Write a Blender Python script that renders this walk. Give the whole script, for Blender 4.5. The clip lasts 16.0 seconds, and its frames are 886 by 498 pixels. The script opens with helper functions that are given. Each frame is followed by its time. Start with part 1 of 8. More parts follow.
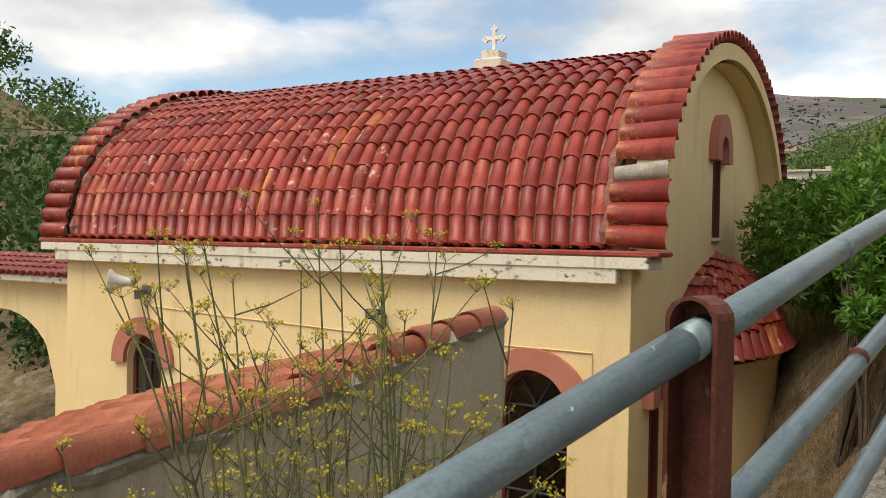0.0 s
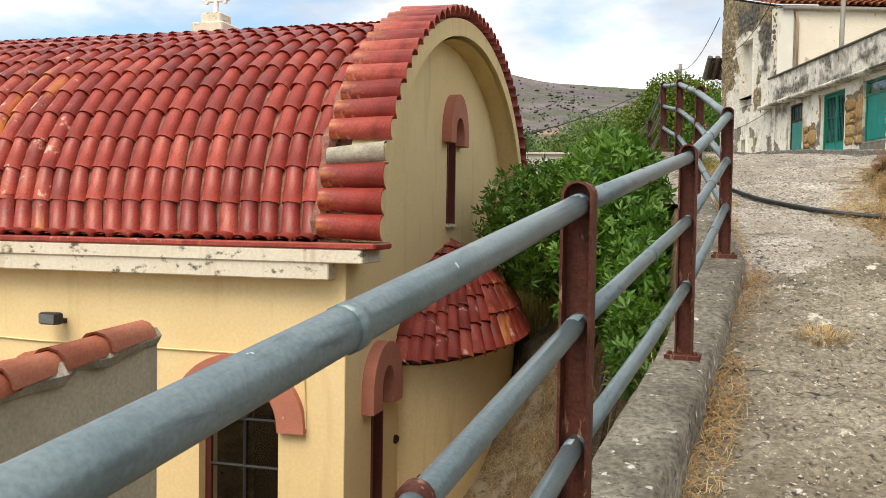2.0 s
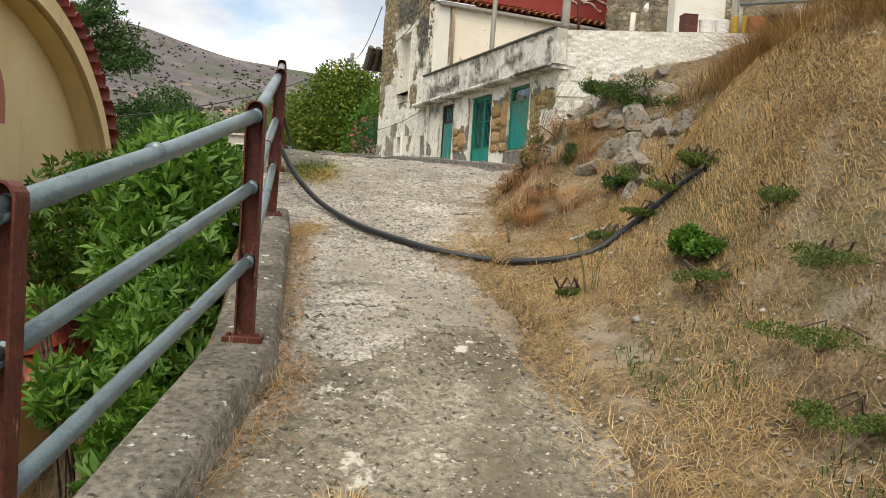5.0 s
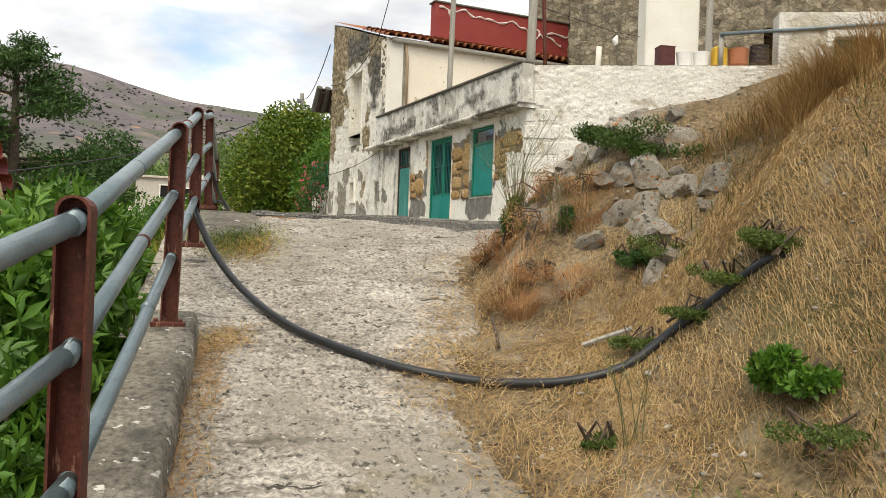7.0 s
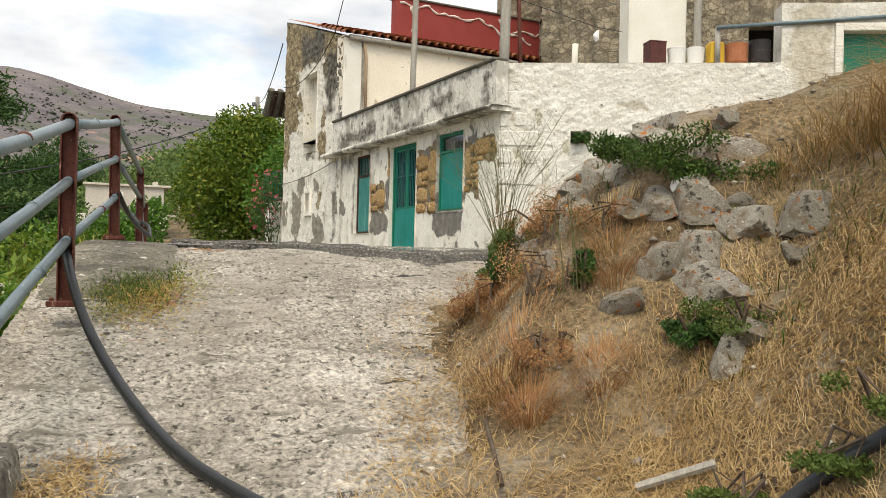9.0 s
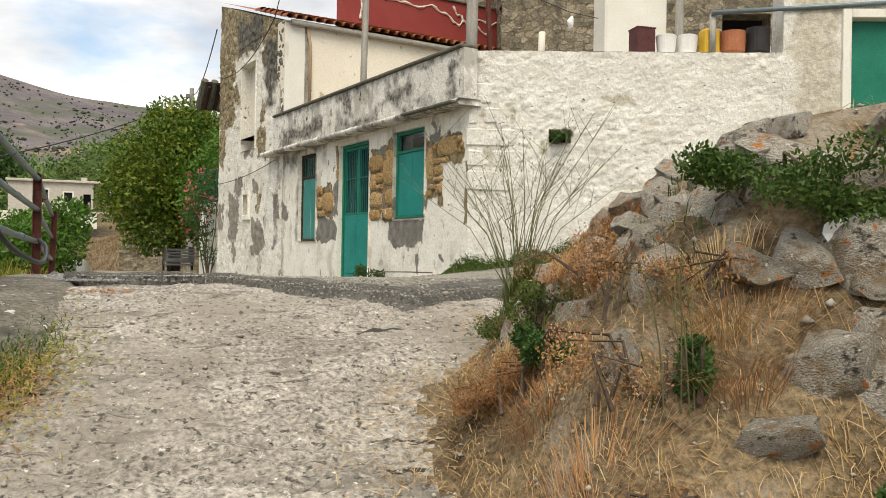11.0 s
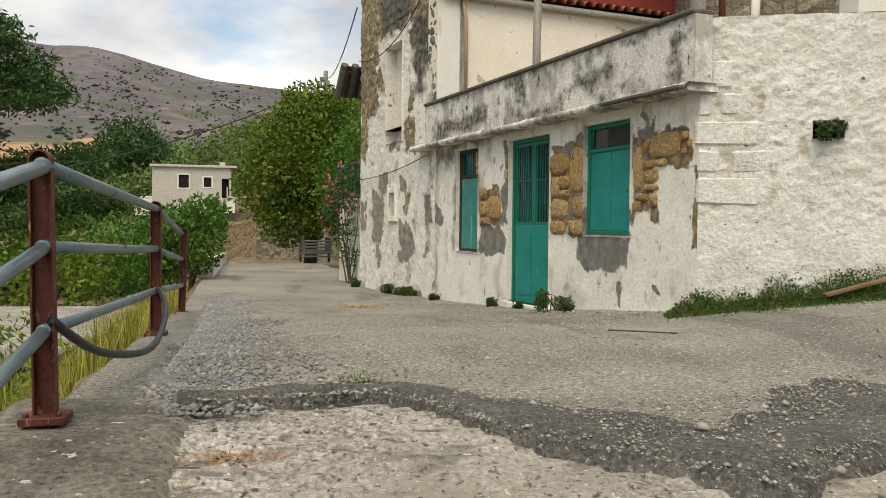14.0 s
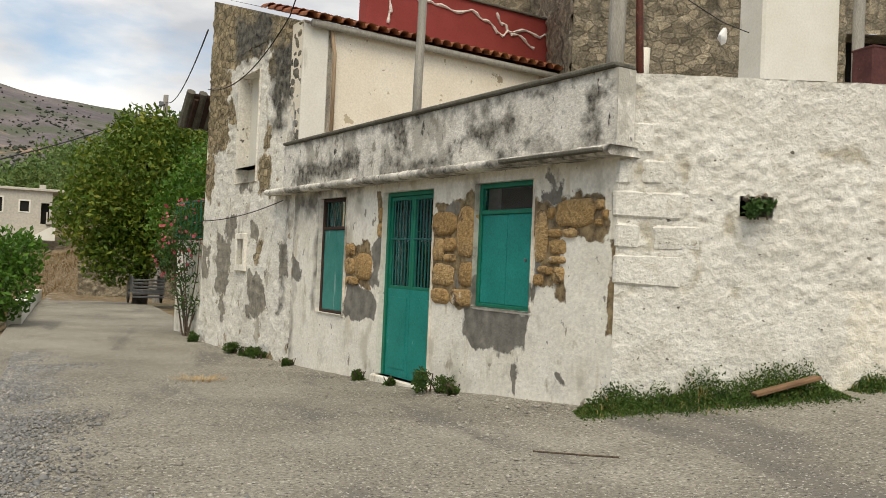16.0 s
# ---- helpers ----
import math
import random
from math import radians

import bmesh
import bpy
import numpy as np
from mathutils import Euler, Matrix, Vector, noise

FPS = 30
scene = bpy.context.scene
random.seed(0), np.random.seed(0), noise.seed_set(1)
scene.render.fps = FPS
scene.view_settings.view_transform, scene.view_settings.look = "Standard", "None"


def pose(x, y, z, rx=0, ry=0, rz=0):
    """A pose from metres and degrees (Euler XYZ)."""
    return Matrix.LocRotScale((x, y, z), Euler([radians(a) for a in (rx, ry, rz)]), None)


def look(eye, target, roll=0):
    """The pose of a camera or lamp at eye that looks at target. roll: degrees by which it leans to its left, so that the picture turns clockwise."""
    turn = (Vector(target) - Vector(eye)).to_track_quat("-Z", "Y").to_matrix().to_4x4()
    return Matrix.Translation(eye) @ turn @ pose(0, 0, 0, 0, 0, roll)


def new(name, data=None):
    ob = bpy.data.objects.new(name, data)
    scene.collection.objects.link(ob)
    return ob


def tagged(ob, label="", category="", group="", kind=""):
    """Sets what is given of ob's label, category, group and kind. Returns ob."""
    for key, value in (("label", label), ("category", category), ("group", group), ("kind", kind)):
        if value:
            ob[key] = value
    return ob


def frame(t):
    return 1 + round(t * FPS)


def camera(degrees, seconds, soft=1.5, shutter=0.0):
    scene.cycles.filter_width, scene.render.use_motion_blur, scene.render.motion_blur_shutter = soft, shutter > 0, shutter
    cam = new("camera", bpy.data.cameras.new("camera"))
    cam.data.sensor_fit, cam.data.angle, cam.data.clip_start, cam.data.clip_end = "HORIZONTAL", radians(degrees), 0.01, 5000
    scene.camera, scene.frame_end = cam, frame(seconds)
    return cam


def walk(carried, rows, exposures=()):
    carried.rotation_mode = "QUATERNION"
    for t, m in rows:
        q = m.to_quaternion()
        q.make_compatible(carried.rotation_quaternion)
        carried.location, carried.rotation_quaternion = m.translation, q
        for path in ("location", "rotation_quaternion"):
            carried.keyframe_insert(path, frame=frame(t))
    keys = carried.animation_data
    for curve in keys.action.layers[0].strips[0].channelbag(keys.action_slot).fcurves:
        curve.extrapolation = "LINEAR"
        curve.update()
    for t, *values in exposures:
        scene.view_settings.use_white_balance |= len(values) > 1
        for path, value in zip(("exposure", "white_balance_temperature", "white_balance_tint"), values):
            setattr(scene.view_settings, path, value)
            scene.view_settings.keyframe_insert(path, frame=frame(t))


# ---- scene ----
cam = camera(55.9, 16.0, 0.9)
METRES, EYE, TILT, LEAN, TURN = 13.0, 1.5, 0.0, 0.0, 30.8
ROWS = [
    (0.0, 0.0, 0.0, 0.0, 0.01, -0.75, -0.96),
    (0.5, 0.0183, 0.0159, 0.0034, -3.27, -1.12, -1.64),
    (1.0, 0.0312, 0.0337, 0.0035, -6.46, -1.16, -2.01),
    (1.5, 0.0416, 0.0564, 0.0101, -10.35, -1.24, -1.19),
    (2.0, 0.06, 0.0733, 0.0095, -15.29, -2.01, -0.88),
    (2.5, 0.0863, 0.0914, 0.0135, -21.14, -3.31, -1.05),
    (3.0, 0.1103, 0.1155, 0.0138, -27.42, -3.53, -0.37),
    (3.5, 0.1361, 0.1372, 0.0205, -31.55, -2.75, -0.46),
    (6.0, 0.2455, 0.2521, 0.0488, -39.05, -2.01, -3.79),
    (6.5, 0.2596, 0.2793, 0.0568, -40.46, -0.47, -2.5),
    (7.0, 0.2792, 0.3055, 0.064, -39.76, 0.3, -2.04),
    (7.5, 0.2963, 0.3331, 0.0661, -39.28, 0.4, -1.66),
    (8.0, 0.3149, 0.3589, 0.074, -40.26, 0.35, -0.96),
    (8.5, 0.3383, 0.3818, 0.0806, -41.17, 0.56, -1.12),
    (11.0, 0.4281, 0.5085, 0.1093, -46.23, 0.2, -0.93),
    (11.5, 0.446, 0.5382, 0.1138, -43.37, -0.04, -0.89),
    (12.0, 0.4588, 0.5643, 0.1196, -40.62, 0.08, -0.96),
    (12.5, 0.4696, 0.594, 0.1297, -39.9, -0.81, -0.75),
    (13.0, 0.4841, 0.6222, 0.1328, -39.52, -1.35, -0.63),
    (13.5, 0.4985, 0.6517, 0.1434, -38.67, -1.55, -0.72),
    (14.0, 0.5085, 0.6837, 0.1534, -37.64, -1.66, -0.51),
    (14.5, 0.5212, 0.7124, 0.1593, -37.58, -0.94, -0.35),
    (15.0, 0.5366, 0.7381, 0.1706, -41.21, 0.24, -1.69),
    (15.5, 0.5469, 0.7645, 0.1756, -44.98, 0.57, -2.03),
    (16.0, 0.5589, 0.7857, 0.1783, -48.58, 1.06, -2.51),
]
EXPOSURES = [(0.0, -0.15), (1.5, -0.05), (2.0, 0.2), (2.5, 0.48), (3.0, 0.04), (3.5, -0.08), (6.0, 0.14), (7.0, 0.12), (8.5, 0.12), (11.0, 0.06), (12.0, -0.09), (13.0, -0.19), (14.5, -0.19), (16.0, -0.21)]
walk(cam, [(t, pose(0, 0, EYE, TILT, LEAN, TURN) @ pose(METRES * x, METRES * y, METRES * z, 90 + pitch, roll, yaw)) for t, x, y, z, yaw, pitch, roll in ROWS], EXPOSURES)

# ---- world, sun, exposure ----
SUN_DIR = Vector((-0.15, -0.52, 0.83)).normalized()
world = bpy.data.worlds.new("world")
scene.world = world
world.use_nodes = True
wn, wl = world.node_tree.nodes, world.node_tree.links
wn.clear()
w_out, w_bg = wn.new("ShaderNodeOutputWorld"), wn.new("ShaderNodeBackground")
w_sky = wn.new("ShaderNodeTexSky")
w_sky.sky_type, w_sky.sun_disc = "NISHITA", False
w_sky.sun_elevation = math.asin(SUN_DIR.z)
w_sky.sun_rotation = math.atan2(SUN_DIR.x, SUN_DIR.y)
w_co, w_map = wn.new("ShaderNodeTexCoord"), wn.new("ShaderNodeMapping")
w_map.inputs["Scale"].default_value = (1.0, 1.0, 2.6)
w_map.inputs["Location"].default_value = (3.1, 0.7, 0.35)
w_n, w_r = wn.new("ShaderNodeTexNoise"), wn.new("ShaderNodeValToRGB")
w_n.inputs["Scale"].default_value, w_n.inputs["Detail"].default_value, w_n.inputs["Roughness"].default_value = 2.3, 9.0, 0.55
w_r.color_ramp.elements[0].position, w_r.color_ramp.elements[1].position = 0.40, 0.54
w_n2, w_r2 = wn.new("ShaderNodeTexNoise"), wn.new("ShaderNodeValToRGB")
w_n2.inputs["Scale"].default_value, w_n2.inputs["Detail"].default_value = 3.6, 7.0
w_r2.color_ramp.elements[0].position, w_r2.color_ramp.elements[1].position = 0.35, 0.62
w_r2.color_ramp.elements[0].color, w_r2.color_ramp.elements[1].color = (8.0, 8.3, 8.8, 1), (16.0, 15.5, 14.6, 1)
w_skyb = wn.new("ShaderNodeMix")
w_skyb.data_type, w_skyb.blend_type = "RGBA", "MULTIPLY"
w_skyb.inputs[0].default_value = 1.0
w_skyb.inputs[7].default_value = (2.2, 2.25, 2.15, 1)
w_mix = wn.new("ShaderNodeMix")
w_mix.data_type = "RGBA"
wl.new(w_co.outputs["Generated"], w_map.inputs["Vector"])
wl.new(w_map.outputs[0], w_n.inputs["Vector"])
wl.new(w_map.outputs[0], w_n2.inputs["Vector"])
wl.new(w_n.outputs["Fac"], w_r.inputs[0])
wl.new(w_n2.outputs["Fac"], w_r2.inputs[0])
wl.new(w_sky.outputs[0], w_skyb.inputs[6])
wl.new(w_r.outputs[0], w_mix.inputs[0])
wl.new(w_skyb.outputs[2], w_mix.inputs[6])
wl.new(w_r2.outputs[0], w_mix.inputs[7])
wl.new(w_mix.outputs[2], w_bg.inputs["Color"])
wl.new(w_bg.outputs[0], w_out.inputs[0])
w_bg.inputs["Strength"].default_value = 0.084

sun = new("sun", bpy.data.lights.new("sun", "SUN"))
sun.data.energy, sun.data.angle, sun.data.color = 3.2, radians(40), (1.0, 0.89, 0.70)
sun.matrix_world = look((0, 0, 40), Vector((0, 0, 40)) - SUN_DIR)


# ---- materials ----
ONE, UP = (1, 1, 1), (2.2, 2.2, 0.35)


def surface(name, stops, scale=3.0, fine=45.0, rough=0.85, bump=0.4, depth=0.01, metal=0.0, rand="", patches=(), stretch=(1, 1, 1), amount=0.35, thin=0.0, spec=0.3, cells=None, wear=()):
    """Noise-driven colours at two scales with relief. patches: (colour, scale, from, to, stretch)."""
    m = bpy.data.materials.new(name)
    m.use_nodes = True
    n, l = m.node_tree.nodes, m.node_tree.links
    b = n["Principled BSDF"]
    co = n.new("ShaderNodeTexCoord")

    def tex(s, st=(1, 1, 1), detail=6.0):
        mp, t = n.new("ShaderNodeMapping"), n.new("ShaderNodeTexNoise")
        mp.inputs["Scale"].default_value = st
        mp.inputs["Location"].default_value = (s * 0.37, s * 0.11, s * 0.23)
        t.inputs["Scale"].default_value, t.inputs["Detail"].default_value, t.inputs["Roughness"].default_value = s, detail, 0.6
        l.new(co.outputs["Object"], mp.inputs["Vector"])
        l.new(mp.outputs[0], t.inputs["Vector"])
        return t.outputs["Fac"]

    r = n.new("ShaderNodeValToRGB")
    e = r.color_ramp.elements
    while len(e) < len(stops):
        e.new(0.5)
    for i, c in enumerate(stops):
        e[i].position = 0.3 + 0.4 * i / max(1, len(stops) - 1)
        e[i].color = (*c, 1)
    fac = tex(scale, stretch)
    if rand:
        src = n.new("ShaderNodeObjectInfo").outputs["Random"] if rand == "object" else n.new("ShaderNodeNewGeometry").outputs["Random Per Island"]
        mx = n.new("ShaderNodeMix")
        mx.inputs[0].default_value = 0.55
        mr = n.new("ShaderNodeMapRange")
        mr.inputs[3].default_value, mr.inputs[4].default_value = 0.28, 0.72
        l.new(src, mr.inputs[0])
        l.new(fac, mx.inputs[2])
        l.new(mr.outputs[0], mx.inputs[3])
        fac = mx.outputs[0]
    l.new(fac, r.inputs[0])
    col = r.outputs[0]
    f2 = tex(fine, stretch, 4.0)
    g = n.new("ShaderNodeValToRGB")
    g.color_ramp.elements[0].position, g.color_ramp.elements[1].position = 0.3, 0.7
    lo = 1.0 - amount
    g.color_ramp.elements[0].color, g.color_ramp.elements[1].color = (lo, lo, lo, 1), (1 + amount * 0.4,) * 3 + (1,)
    l.new(f2, g.inputs[0])
    mul = n.new("ShaderNodeMix")
    mul.data_type, mul.blend_type = "RGBA", "MULTIPLY"
    mul.inputs[0].default_value = 1.0
    l.new(col, mul.inputs[6])
    l.new(g.outputs[0], mul.inputs[7])
    col = mul.outputs[2]
    for pc, ps, p0, p1, pst in patches:
        k = n.new("ShaderNodeMapRange")
        k.inputs[1].default_value, k.inputs[2].default_value = p0, p1
        k.clamp = True
        l.new(tex(ps, pst, 8.0), k.inputs[0])
        mx = n.new("ShaderNodeMix")
        mx.data_type = "RGBA"
        l.new(k.outputs[0], mx.inputs[0])
        l.new(col, mx.inputs[6])
        mx.inputs[7].default_value = (*pc, 1)
        col = mx.outputs[2]
    height = f2
    if cells:
        # irregular stones: joint colour, size, joint width, stretch, tone range
        jc, size, jw, jst, tone, keep = cells
        mp, add, nz, vo, vc = n.new("ShaderNodeMapping"), n.new("ShaderNodeMix"), n.new("ShaderNodeTexNoise"), n.new("ShaderNodeTexVoronoi"), n.new("ShaderNodeTexVoronoi")
        mp.inputs["Scale"].default_value = jst
        l.new(co.outputs["Object"], mp.inputs["Vector"])
        nz.inputs["Scale"].default_value, nz.inputs["Detail"].default_value = 1.6 / size, 3.0
        l.new(mp.outputs[0], nz.inputs["Vector"])
        add.data_type, add.blend_type = "RGBA", "LINEAR_LIGHT"
        add.inputs[0].default_value = size * 0.28
        l.new(mp.outputs[0], add.inputs[6])
        l.new(nz.outputs["Color"], add.inputs[7])
        vo.feature = "DISTANCE_TO_EDGE"
        for v in (vo, vc):
            v.inputs["Scale"].default_value = 1.0 / size
            l.new(add.outputs[2], v.inputs["Vector"])
        hsv = n.new("ShaderNodeSeparateColor")
        l.new(vc.outputs["Color"], hsv.inputs[0])
        tr_ = n.new("ShaderNodeMapRange")
        tr_.inputs[3].default_value, tr_.inputs[4].default_value = tone
        l.new(hsv.outputs[0], tr_.inputs[0])
        tm = n.new("ShaderNodeMix")
        tm.data_type, tm.blend_type = "RGBA", "MULTIPLY"
        tm.inputs[0].default_value = 1.0
        l.new(col, tm.inputs[6])
        l.new(tr_.outputs[0], tm.inputs[7])
        jm = n.new("ShaderNodeMapRange")
        jm.inputs[1].default_value, jm.inputs[2].default_value = 0.0, jw
        jm.inputs[3].default_value, jm.inputs[4].default_value = 1.0, 0.0
        jm.interpolation_type = "SMOOTHSTEP"
        l.new(vo.outputs["Distance"], jm.inputs[0])
        jk = n.new("ShaderNodeMath")
        jk.operation = "MULTIPLY"
        kr = n.new("ShaderNodeMapRange")
        kr.inputs[1].default_value, kr.inputs[2].default_value = keep
        l.new(tex(1.3, ONE, 4.0), kr.inputs[0])
        l.new(jm.outputs[0], jk.inputs[0])
        l.new(kr.outputs[0], jk.inputs[1])
        jx = n.new("ShaderNodeMix")
        jx.data_type = "RGBA"
        l.new(jk.outputs[0], jx.inputs[0])
        l.new(tm.outputs[2], jx.inputs[6])
        jx.inputs[7].default_value = (*jc, 1)
        col = jx.outputs[2]
        hm_ = n.new("ShaderNodeMath")
        hm_.operation = "MULTIPLY_ADD"
        hm_.inputs[1].default_value = -1.0
        l.new(jk.outputs[0], hm_.inputs[0])
        l.new(f2, hm_.inputs[2])
        height = hm_.outputs[0]
    if wear:
        # bare and darkened places, by the wall's own wear map: channel, two tones, edge scale, edge wander, stone size,
        # edge softness
        at = n.new("ShaderNodeAttribute")
        at.attribute_name = "wear"
        sep = n.new("ShaderNodeSeparateColor")
        l.new(at.outputs["Color"], sep.inputs[0])
        for ch, dark, light, sc, wander, size, soft in wear:
            ma = n.new("ShaderNodeMath")
            ma.operation = "MULTIPLY_ADD"
            ma.inputs[1].default_value = wander
            l.new(tex(sc, ONE, 9.0), ma.inputs[0])
            l.new(sep.outputs[ch], ma.inputs[2])
            k = n.new("ShaderNodeMapRange")
            k.inputs[1].default_value, k.inputs[2].default_value = 0.5 + wander * 0.5 - soft, 0.5 + wander * 0.5 + soft
            l.new(ma.outputs[0], k.inputs[0])
            tone = n.new("ShaderNodeMix")
            tone.data_type = "RGBA"
            tone.inputs[6].default_value, tone.inputs[7].default_value = (*dark, 1), (*light, 1)
            tm_ = n.new("ShaderNodeMapRange")
            tm_.inputs[1].default_value, tm_.inputs[2].default_value = 0.35, 0.65
            l.new(tex(sc * 2.3, ONE, 8.0), tm_.inputs[0])
            l.new(tm_.outputs[0], tone.inputs[0])
            wc = tone.outputs[2]
            if size:
                mp2, v1, v2, cs = n.new("ShaderNodeMapping"), n.new("ShaderNodeTexVoronoi"), n.new("ShaderNodeTexVoronoi"), n.new("ShaderNodeSeparateColor")
                mp2.inputs["Scale"].default_value = (1, 1, 1.45)
                l.new(co.outputs["Object"], mp2.inputs["Vector"])
                v1.feature = "DISTANCE_TO_EDGE"
                for v in (v1, v2):
                    v.inputs["Scale"].default_value = 1.0 / size
                    l.new(mp2.outputs[0], v.inputs["Vector"])
                l.new(v2.outputs["Color"], cs.inputs[0])
                e1, e2 = n.new("ShaderNodeMapRange"), n.new("ShaderNodeMapRange")
                e1.inputs[1].default_value, e1.inputs[2].default_value, e1.inputs[3].default_value = 0.0, 0.10, 0.35
                e2.inputs[3].default_value, e2.inputs[4].default_value = 0.65, 1.3
                l.new(v1.outputs["Distance"], e1.inputs[0])
                l.new(cs.outputs[0], e2.inputs[0])
                mm = n.new("ShaderNodeMath")
                mm.operation = "MULTIPLY"
                l.new(e1.outputs[0], mm.inputs[0])
                l.new(e2.outputs[0], mm.inputs[1])
                wm = n.new("ShaderNodeMix")
                wm.data_type, wm.blend_type = "RGBA", "MULTIPLY"
                wm.inputs[0].default_value = 1.0
                l.new(wc, wm.inputs[6])
                l.new(mm.outputs[0], wm.inputs[7])
                wc = wm.outputs[2]
            mx = n.new("ShaderNodeMix")
            mx.data_type = "RGBA"
            l.new(k.outputs[0], mx.inputs[0])
            l.new(col, mx.inputs[6])
            l.new(wc, mx.inputs[7])
            col = mx.outputs[2]
            hs = n.new("ShaderNodeMath")
            hs.operation = "MULTIPLY_ADD"
            hs.inputs[1].default_value = -0.5
            l.new(k.outputs[0], hs.inputs[0])
            l.new(height, hs.inputs[2])
            height = hs.outputs[0]
    l.new(col, b.inputs["Base Color"])
    b.inputs["Roughness"].default_value, b.inputs["Metallic"].default_value = rough, metal
    b.inputs["Specular IOR Level"].default_value = spec
    if bump:
        bp = n.new("ShaderNodeBump")
        bp.inputs["Strength"].default_value, bp.inputs["Distance"].default_value = bump, depth
        l.new(height, bp.inputs["Height"])
        l.new(bp.outputs[0], b.inputs["Normal"])
    if thin:
        tr, ms = n.new("ShaderNodeBsdfTranslucent"), n.new("ShaderNodeMixShader")
        ms.inputs[0].default_value = thin
        l.new(col, tr.inputs["Color"])
        l.new(b.outputs[0], ms.inputs[1])
        l.new(tr.outputs[0], ms.inputs[2])
        l.new(ms.outputs[0], n["Material Output"].inputs[0])
    return m


M = {}
M["cream"] = surface("cream_render", [(0.76, 0.57, 0.29), (0.83, 0.64, 0.345)], 1.2, 30, 0.9, 0.2, 0.005, amount=0.08, patches=[((0.64, 0.47, 0.24), 1.6, 0.55, 0.75, UP)])
M["beam"] = surface("pale_concrete_beam", [(0.70, 0.62, 0.48), (0.76, 0.70, 0.58)], 2, 40, 0.9, 0.25, 0.005, amount=0.12, patches=[((0.12, 0.12, 0.09), 6, 0.585, 0.66, (1, 1, 1.5)), ((0.50, 0.42, 0.30), 2, 0.55, 0.7, UP)])
M["hood"] = surface("terracotta_paint", [(0.42, 0.155, 0.10), (0.50, 0.20, 0.135)], 3, 60, 0.85, 0.2, 0.004, amount=0.15, patches=[((0.68, 0.52, 0.36), 9, 0.68, 0.72, ONE)])
M["maroon"] = surface("maroon_frame_paint", [(0.11, 0.028, 0.02), (0.15, 0.04, 0.03)], 4, 50, 0.6, 0.15, 0.003, amount=0.2)
M["tile"] = surface("red_painted_clay_tile", [(0.17, 0.022, 0.016), (0.34, 0.046, 0.030), (0.50, 0.105, 0.065)], 5, 50, 0.42, 0.4, 0.006, rand="object", amount=0.45, patches=[((0.17, 0.022, 0.016), 4, 0.57, 0.70, ONE), ((0.62, 0.40, 0.30), 6, 0.61, 0.68, ONE), ((0.60, 0.23, 0.06), 1.1, 0.60, 0.72, (3, 1, 0.4))], spec=0.5)
M["tile_i"] = surface("red_painted_clay_tile_i", [(0.17, 0.022, 0.016), (0.34, 0.046, 0.030), (0.50, 0.105, 0.065)], 5, 50, 0.42, 0.4, 0.006, rand="island", amount=0.45, patches=[((0.17, 0.022, 0.016), 4, 0.57, 0.70, ONE), ((0.62, 0.40, 0.30), 6, 0.61, 0.68, ONE), ((0.60, 0.23, 0.06), 1.1, 0.60, 0.72, (3, 1, 0.4))], spec=0.5)
M["mortar"] = surface("roof_mortar", [(0.20, 0.07, 0.05), (0.36, 0.20, 0.15)], 9, 60, 0.95, 0.6, 0.01, amount=0.4)
M["shed_tile"] = surface("orange_clay_tile", [(0.25, 0.07, 0.036), (0.36, 0.115, 0.06), (0.44, 0.17, 0.10)], 5, 60, 0.8, 0.3, 0.004, rand="object", amount=0.25, patches=[((0.55, 0.45, 0.36), 7, 0.66, 0.75, ONE)])
M["shed_wall"] = surface("shed_cement_wall", [(0.42, 0.37, 0.265), (0.54, 0.48, 0.35)], 1.5, 40, 0.9, 0.3, 0.006, amount=0.2, patches=[((0.27, 0.25, 0.19), 2.2, 0.55, 0.75, UP)])
M["lime"] = surface("lime_mortar", [(0.30, 0.27, 0.21), (0.47, 0.43, 0.355)], 9, 60, 0.95, 0.5, 0.01, amount=0.3)
M["rust"] = surface("rusty_brown_post", [(0.085, 0.024, 0.014), (0.14, 0.04, 0.024)], 9, 80, 0.6, 0.5, 0.004, amount=0.45, patches=[((0.30, 0.16, 0.10), 26, 0.62, 0.66, (1, 1, 0.35)), ((0.025, 0.014, 0.011), 12, 0.58, 0.70, ONE)])
M["galv"] = surface("galvanised_pipe", [(0.135, 0.185, 0.205), (0.195, 0.25, 0.27)], 9, 130, 0.36, 0.2, 0.002, metal=0.3, amount=0.22, patches=[((0.09, 0.12, 0.135), 12, 0.56, 0.72, (4, 0.35, 4)), ((0.50, 0.54, 0.55), 30, 0.70, 0.72, ONE)])
M["concrete"] = surface("worn_concrete", [(0.27, 0.243, 0.20), (0.44, 0.403, 0.345), (0.60, 0.56, 0.495)], 1.6, 42, 0.95, 1.0, 0.022, amount=0.7, patches=[((0.29, 0.262, 0.215), 0.7, 0.50, 0.64, (1, 0.7, 1)), ((0.19, 0.172, 0.142), 3.6, 0.55, 0.66, (0.7, 2.6, 1)), ((0.66, 0.63, 0.565), 30, 0.62, 0.68, ONE), ((0.085, 0.077, 0.066), 24, 0.57, 0.64, ONE), ((0.13, 0.115, 0.09), 9, 0.62, 0.69, (0.35, 2.4, 1)), ((0.06, 0.054, 0.045), 4.0, 0.66, 0.69, (0.3, 3.0, 1))])
